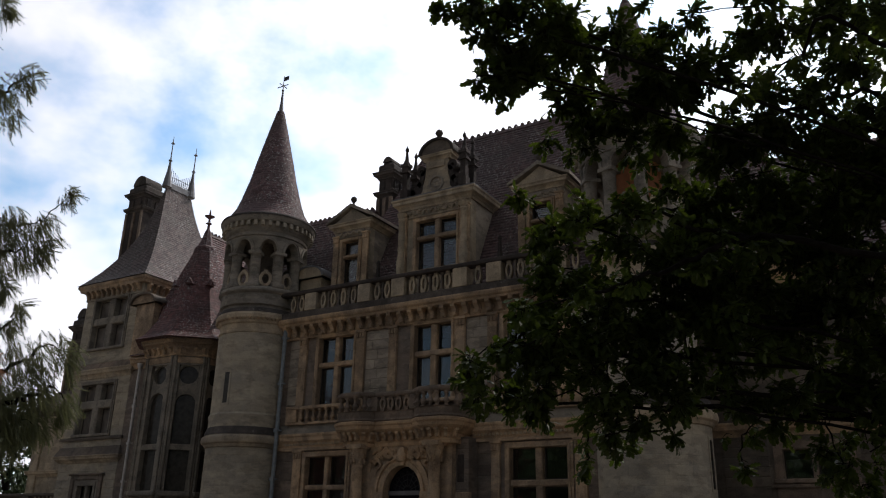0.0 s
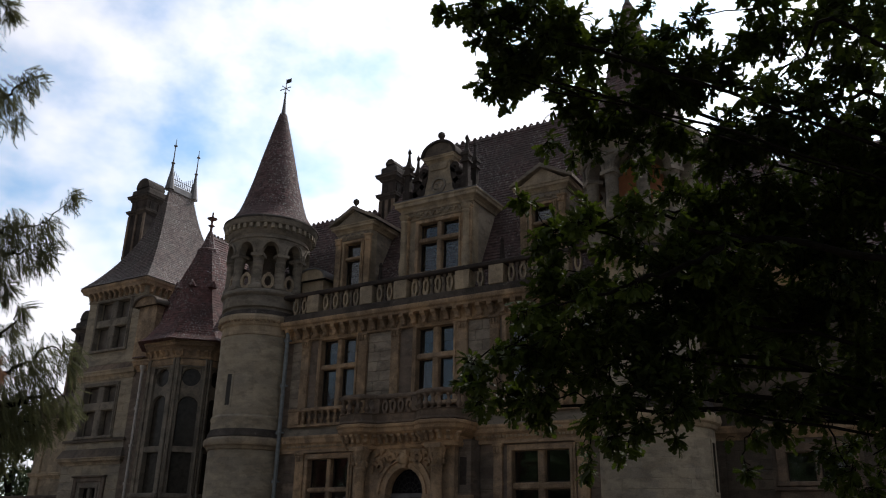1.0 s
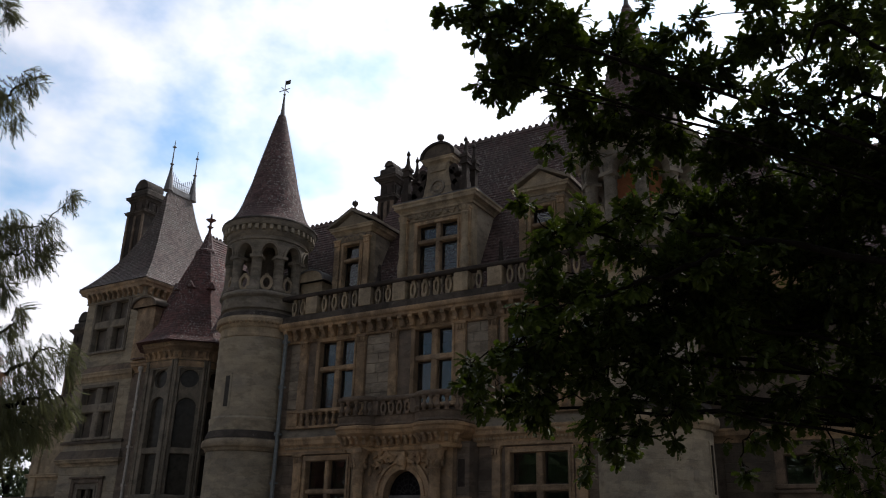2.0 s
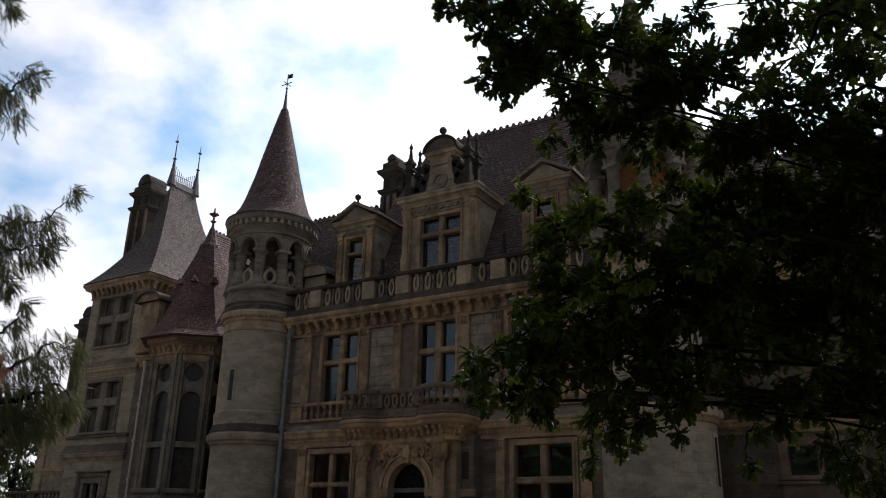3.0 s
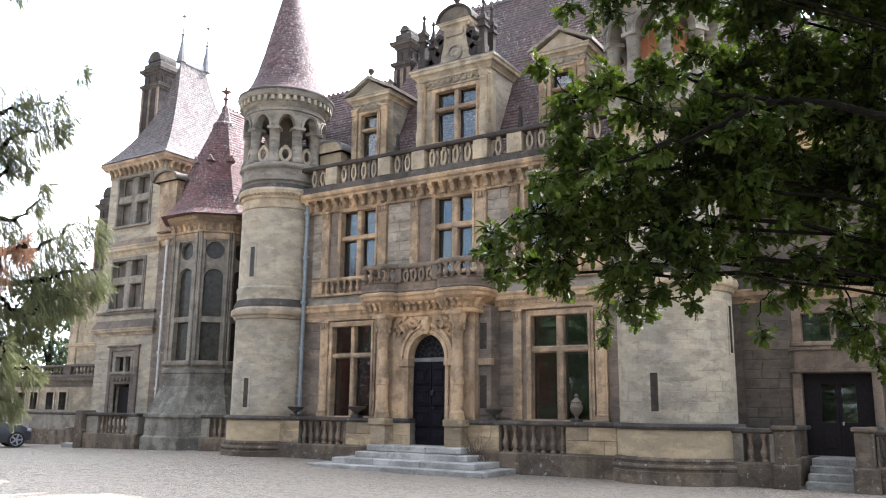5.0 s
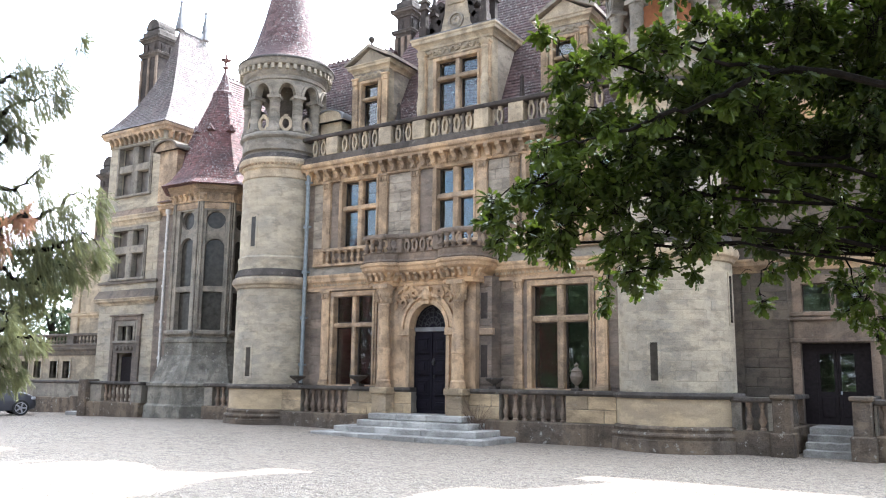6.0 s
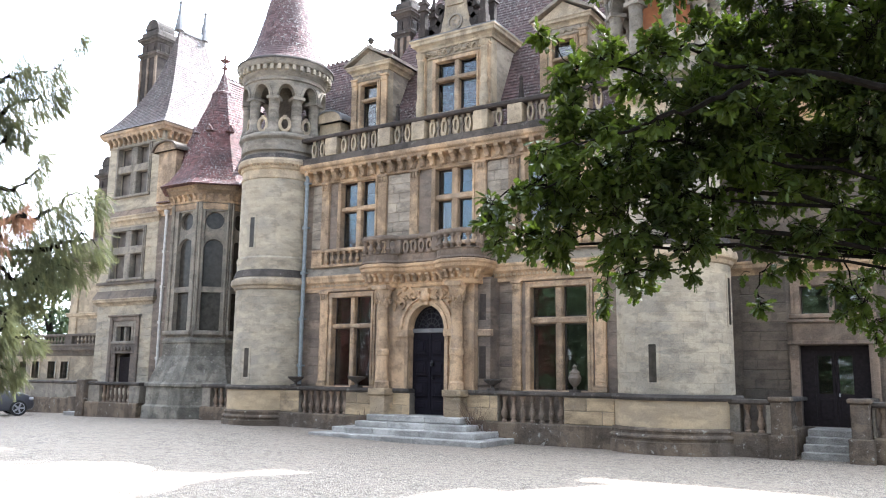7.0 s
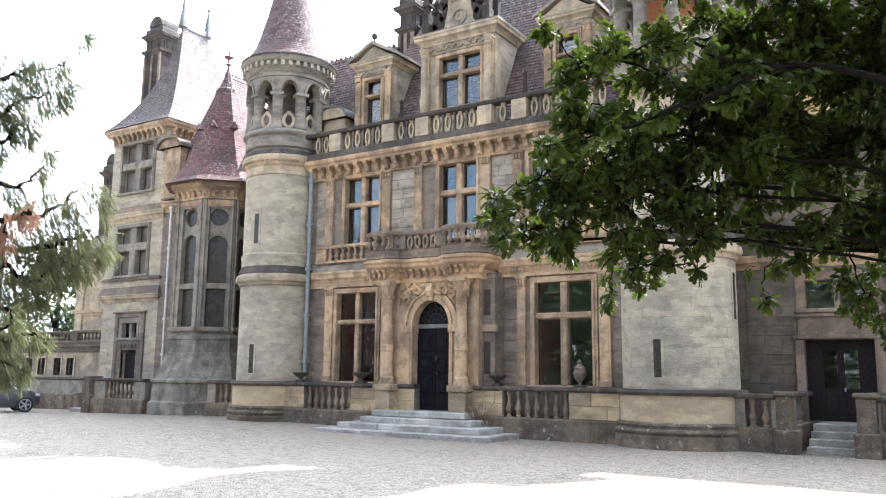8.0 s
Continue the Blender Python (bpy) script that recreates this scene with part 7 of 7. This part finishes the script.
def cypress(name, at, label, branches, material, seed, dens=1.0, size=0.18, height=9.0):
    r = random.Random(seed)
    t = thing(name, at, label, "tree")
    o = Vector(at)
    bm = bmesh.new()
    tube(bm, [(0, 0, -0.2), (0, 0, 1.5), (0.1, 0, height * 0.6), (0.1, 0.1, height)], [0.3, 0.25, 0.14, 0.03], 10)
    part("trunk", bm, M_BARK, t, smooth=True)
    sp = []
    for nodes in branches:
        first = Vector(nodes[0][:3])
        pts = smooth_path([Vector((o.x, o.y, first.z + 0.2))] + [Vector(n[:3]) for n in nodes], 6, 0.03, r)
        bm = bmesh.new()
        tube(bm, [p - o for p in pts], [max(0.004, 0.045 * (1 - i / len(pts))) for i in range(len(pts))], 5)
        part("branch", bm, M_BARK, t)
        out = (Vector(nodes[-1][:3]) - Vector(nodes[0][:3])).normalized()
        for x, y, z, rad in nodes:
            tufts = [Vector((x, y, z)) - o + rvec(r) * rad for _ in range(max(4, int(rad * 60)))]
            for _ in range(int(dens * 1900 * rad * rad + 40)):
                v = rvec(r)
                p = r.choice(tufts) + Vector((v.x, v.y, v.z * 1.6 - 0.6)) * (0.03 + rad * 0.20)
                d = out * 0.55 + v * 0.5 + Vector((0, 0, -0.7 - r.random() * 0.8))
                sp.append((p.to_tuple(), d.to_tuple(), (rvec(r) + Vector((0, 0, 0.6))).to_tuple(), size * r.uniform(0.5, 1.2)))
        tip = Vector(nodes[-1][:3])
        for _ in range(10):
            p = tip - o + rvec(r) * nodes[-1][3] * 0.6
            sp.append((p.to_tuple(), (out + rvec(r) * 0.4).to_tuple(), (0.1, 0, 1), size * r.uniform(0.7, 1.2)))
    c = new("foliage", leaves_mesh("foliage", FROND, FROND_F, sp, material))
    c.parent = t
    tagged(c, kind="stuff")
    return t


cypress("cypress_tree", (-11.4, 3.9, 0), "drooping feathery green cypress boughs with brown-tinged sprays", [
    [(-9.08, 4.12, 6.25, 0.53), (-8.65, 4.37, 6.37, 0.34), (-8.26, 4.43, 6.54, 0.16)],
    [(-8.69, 3.82, 7.25, 0.40), (-8.36, 4.01, 7.31, 0.14)],
    [(-9.26, 4.57, 4.78, 0.26), (-9.08, 4.81, 4.92, 0.29), (-8.92, 5.03, 5.03, 0.25), (-8.78, 5.23, 5.10, 0.20), (-8.53, 5.38, 5.48, 0.09)],
    [(-9.31, 4.69, 4.42, 0.29), (-9.12, 4.93, 4.63, 0.27), (-8.95, 5.15, 4.77, 0.23), (-8.80, 5.36, 4.84, 0.15)],
    [(-9.33, 4.79, 4.18, 0.26), (-9.15, 5.00, 4.40, 0.17), (-9.09, 5.14, 4.36, 0.09)],
    [(-9.45, 4.77, 3.73, 0.26), (-9.27, 5.13, 3.71, 0.20), (-9.12, 5.30, 3.93, 0.12), (-9.04, 5.34, 4.15, 0.08)],
], M_CONIFER, 5, 1.15, 0.18)
cypress("cypress_tree", (-11.9, 5.2, 0), "dense drooping light green cypress hanging low over the forecourt", [
    [(-9.28, 5.24, 3.33, 0.33), (-9.10, 5.50, 3.49, 0.32), (-8.92, 5.70, 3.72, 0.29), (-8.82, 5.88, 3.67, 0.16)],
    [(-9.25, 5.39, 3.01, 0.37), (-9.05, 5.69, 3.14, 0.31), (-8.91, 5.88, 3.26, 0.24), (-8.84, 6.02, 3.07, 0.11)],
    [(-9.44, 5.11, 2.79, 0.36), (-9.30, 5.39, 2.61, 0.30), (-9.14, 5.62, 2.83, 0.27), (-9.01, 5.83, 2.85, 0.19)],
    [(-9.51, 5.06, 2.33, 0.29), (-9.37, 5.32, 2.27, 0.21), (-9.27, 5.49, 2.42, 0.15)],
], M_CONIFER, 6, 1.0, 0.18, 6.0)
cypress("young_conifer", (-8.35, 4.0, 0), "low light green young conifer at the edge of the forecourt", [
    [(-8.13, 4.31, 1.83, 0.20), (-8.01, 4.52, 1.89, 0.19), (-7.91, 4.68, 1.94, 0.11), (-7.86, 4.77, 1.90, 0.05)],
    [(-8.10, 4.36, 1.67, 0.20), (-8.01, 4.53, 1.64, 0.15), (-7.95, 4.63, 1.59, 0.08)],
    [(-8.08, 4.38, 1.97, 0.14), (-8.01, 4.49, 2.07, 0.09), (-8.00, 4.50, 2.16, 0.04)],
], M_CONIFER, 8, 2.2, 0.12, 2.4)
cypress("rusty_shrub", (-10.6, 5.6, 0), "rust-brown dying cypress sprays among the green", [
    [(-8.96, 4.87, 3.05, 0.08), (-8.94, 4.87, 3.17, 0.11)],
    [(-8.83, 5.01, 3.31, 0.10), (-8.81, 5.03, 3.37, 0.08)],
], M_RUST, 9, 1.0, 0.15, 3.6)

LEAF_T = [(0, 0, 0), (0.5, 0.28, 0.05), (1, 0, -0.08), (0.5, -0.28, 0.05)]
LEAF_F = [(0, 1, 2), (0, 2, 3)]


def broad_tree(name, at, h, spread, material, label, seed, leaf=0.3, count=3200, low=0.22):
    """A tree with a forked trunk and a crown of separate clumps with gaps."""
    r = random.Random(seed)
    t = thing(name, at, label, "tree", "background trees")
    bm = bmesh.new()
    tube(bm, [(0, 0, -0.3), (0.05, 0, h * 0.2), (0.1, 0.1, h * 0.5), (0, 0.2, h * 0.9)], [h * 0.035, h * 0.026, h * 0.017, 0.03], 9)
    part("trunk", bm, M_BARK, t, smooth=True)
    clumps = []
    for i in range(46):
        a = r.uniform(0, 2 * math.pi)
        u = r.uniform(low, 1.0)
        prof = math.sin(math.pi * min(1, (u - low * 0.6) / (1.05 - low * 0.6)) ** 0.8)
        rad = spread * prof * math.sqrt(r.uniform(0.2, 1.1))
        clumps.append(Vector((rad * math.cos(a), rad * math.sin(a), h * u)))
    for c in clumps[::5]:
        bm = bmesh.new()
        tube(bm, [Vector((0, 0, c.z * 0.55)), c * 0.5 + Vector((0, 0, c.z * 0.3)), c], [h * 0.012, h * 0.008, 0.02], 5)
        part("limb", bm, M_BARK, t)
    sp = []
    for c in clumps:
        s = spread * r.uniform(0.2, 0.36)
        for _ in range(count // 46):
            v = rvec(r)
            sp.append(((c + Vector((v.x, v.y, v.z * 0.75)) * s).to_tuple(), (v + Vector((0, 0, -0.3))).to_tuple(), (rvec(r) + Vector((0, 0, 0.8))).to_tuple(), leaf * r.uniform(0.6, 1.3)))
    c = new("crown", leaves_mesh("crown", LEAF_T, LEAF_F, sp, material))
    c.parent = t
    tagged(c, kind="stuff")
    return t


broad_tree("far_cedar", (-56.5, 35.0, 0), 10.5, 3.6, M_FARTREE, "dark evergreen tree beyond the low annex", 31, 0.4, 5200, 0.3)
broad_tree("far_tree", (-74.0, 38.0, 0), 13.0, 6.0, M_FARTREE, "dark leafy tree far beyond the forecourt", 32, 0.5, 4200, 0.15)
broad_tree("garden_tree", (-20.5, -14.0, 0), 11.0, 6.5, M_FARTREE, "tall leafy garden tree facing the house, out of view, for window reflections and sky screening", 33, 0.55, 5200, 0.08)
broad_tree("copper_tree", (-24.4, -8.5, 0), 8.0, 2.5, M_COPPER, "copper-red leafed tree facing the house, seen in the windows", 34, 0.35, 4600, 0.05)
broad_tree("garden_tree", (-8.0, -16.0, 0), 11.5, 7.0, M_FARTREE, "tall leafy garden tree facing the house, out of view, for window reflections and sky screening", 35, 0.55, 5200, 0.08)
broad_tree("garden_tree", (8.0, -13.0, 0), 11.0, 6.5, M_FARTREE, "tall leafy garden tree facing the house, out of view, for window reflections and sky screening", 36, 0.55, 5200, 0.08)
broad_tree("copper_tree", (-38.0, -8.0, 0), 11.5, 7.0, M_COPPER, "copper-red leafed tree facing the house, seen in the windows", 37, 0.55, 5200, 0.08)
broad_tree("garden_tree", (20.0, -2.0, 0), 11.0, 7.0, M_FARTREE, "tall leafy garden tree facing the house, out of view, for window reflections and sky screening", 38, 0.55, 5200, 0.08)
# an outer belt of unseen trees, added to block the low sky behind the viewer
for i, (x, y) in enumerate(((-52, -22), (-30, -30), (-16, -32), (-2, -30), (14, -30), (30, -20), (-60, -2))):
    broad_tree("garden_tree", (x, y, 0), 10.5 + 1.5 * (i % 3), 7.5, M_FARTREE, "tall leafy garden tree facing the house, out of view, for window reflections and sky screening", 40 + i, 0.8, 4200, 0.02)


# ---------------- parked car ----------------
car = thing("parked_car", (-33.4, 17.9, -0.13), "dark grey parked hatchback car at the edge of the forecourt", "car", turn=70)
bm = bmesh.new()
sec = [(-2.05, 0.30, 0.62, 0.80, 0.72), (-1.95, 0.24, 0.88, 0.92, 0.80), (-1.45, 0.20, 0.95, 1.40, 0.85), (-0.6, 0.20, 0.96, 1.47, 0.87), (0.25, 0.20, 0.95, 1.42, 0.87), (1.0, 0.20, 0.92, 0.98, 0.87), (1.55, 0.22, 0.86, 0.90, 0.86), (1.80, 0.24, 0.74, 0.79, 0.80), (1.96, 0.28, 0.60, 0.64, 0.70), (2.02, 0.34, 0.48, 0.50, 0.55)]
rings = []
for x, z0, zb, zt, hw in sec:
    cab = zt - zb > 0.2
    top = hw * (0.72 if cab else 0.86)
    rings.append([bm.verts.new(p) for p in ((x, -hw * 0.92, z0), (x, -hw, (z0 + zb) / 2), (x, -hw * 0.97, zb), (x, -top, zt), (x, top, zt), (x, hw * 0.97, zb), (x, hw, (z0 + zb) / 2), (x, hw * 0.92, z0))])
for a, b in zip(rings, rings[1:]):
    for k in range(8):
        bm.faces.new((a[k], a[(k + 1) % 8], b[(k + 1) % 8], b[k]))
bm.faces.new(rings[0]); bm.faces.new(list(reversed(rings[-1])))
part("body", bevel(bm, 0.03), M_CARPAINT, car, smooth=True)
for x0, x1, t0, t1 in ((-1.35, -0.55, 1.32, 1.40), (-0.5, 0.3, 1.40, 1.36)):
    bm = bmesh.new()
    for y, s in ((-0.868, -0.66),):
        v = [bm.verts.new(p) for p in ((x0, -0.852, 0.98), (x1, -0.852, 0.98), (x1, -0.69, t1 - 0.02), (x0, -0.69, t0 - 0.02))]
        w_ = [bm.verts.new(p.co + Vector((0, -0.015, 0.006))) for p in v]
        bm.faces.new(w_); bm.faces.new(list(reversed(v)))
        for i in range(4):
            bm.faces.new((v[i], v[(i + 1) % 4], w_[(i + 1) % 4], w_[i]))
    part("side_window", bm, M_GLASS, car)
part("door_mirror", bevel(boxes((0.42, 0.58, -1.0, -0.84, 0.96, 1.10)), 0.03), M_CARPAINT, car)
part("headlight", bevel(boxes((1.72, 1.95, -0.79, -0.55, 0.62, 0.74)), 0.03), M_ALLOY, car, "clear headlight")
for x in (-1.25, 1.40):
    for y in (-0.90, 0.70):
        wh = part("wheel", bmesh.new(), M_RUBBER, car)
        wh.matrix_basis = pose(x, y, 0.31)
        bm = bmesh.new()
        lathe(bm, [(0.20, 0), (0.29, 0.0), (0.31, 0.03), (0.31, 0.16), (0.29, 0.19), (0.20, 0.19), (0.2, 0)], 28)
        bmesh.ops.rotate(bm, cent=(0, 0, 0), matrix=Matrix.Rotation(radians(-90), 3, "X"), verts=bm.verts[:])
        part("tyre", bm, M_RUBBER, wh, smooth=True)
        bm = turned((0.21, 0.075), (0.0, 0.075), segs=28)
        bmesh.ops.rotate(bm, cent=(0, 0, 0), matrix=Matrix.Rotation(radians(-90), 3, "X"), verts=bm.verts[:])
        part("brake_disc", bm, M_RUBBER, wh)
        bm = turned((0.225, 0.02), (0.225, -0.012), (0.20, -0.012), (0.19, 0.06), segs=28)
        for k in range(5):
            vs = box(bm, 0.0, 0.20, -0.032, 0.032, -0.008, 0.05)
            bmesh.ops.transform(bm, matrix=pose(0, 0, 0, 0, 0, 72 * k), verts=vs)
        bmesh.ops.rotate(bm, cent=(0, 0, 0), matrix=Matrix.Rotation(radians(-90), 3, "X"), verts=bm.verts[:])
        part("rim", bm, M_ALLOY, wh)
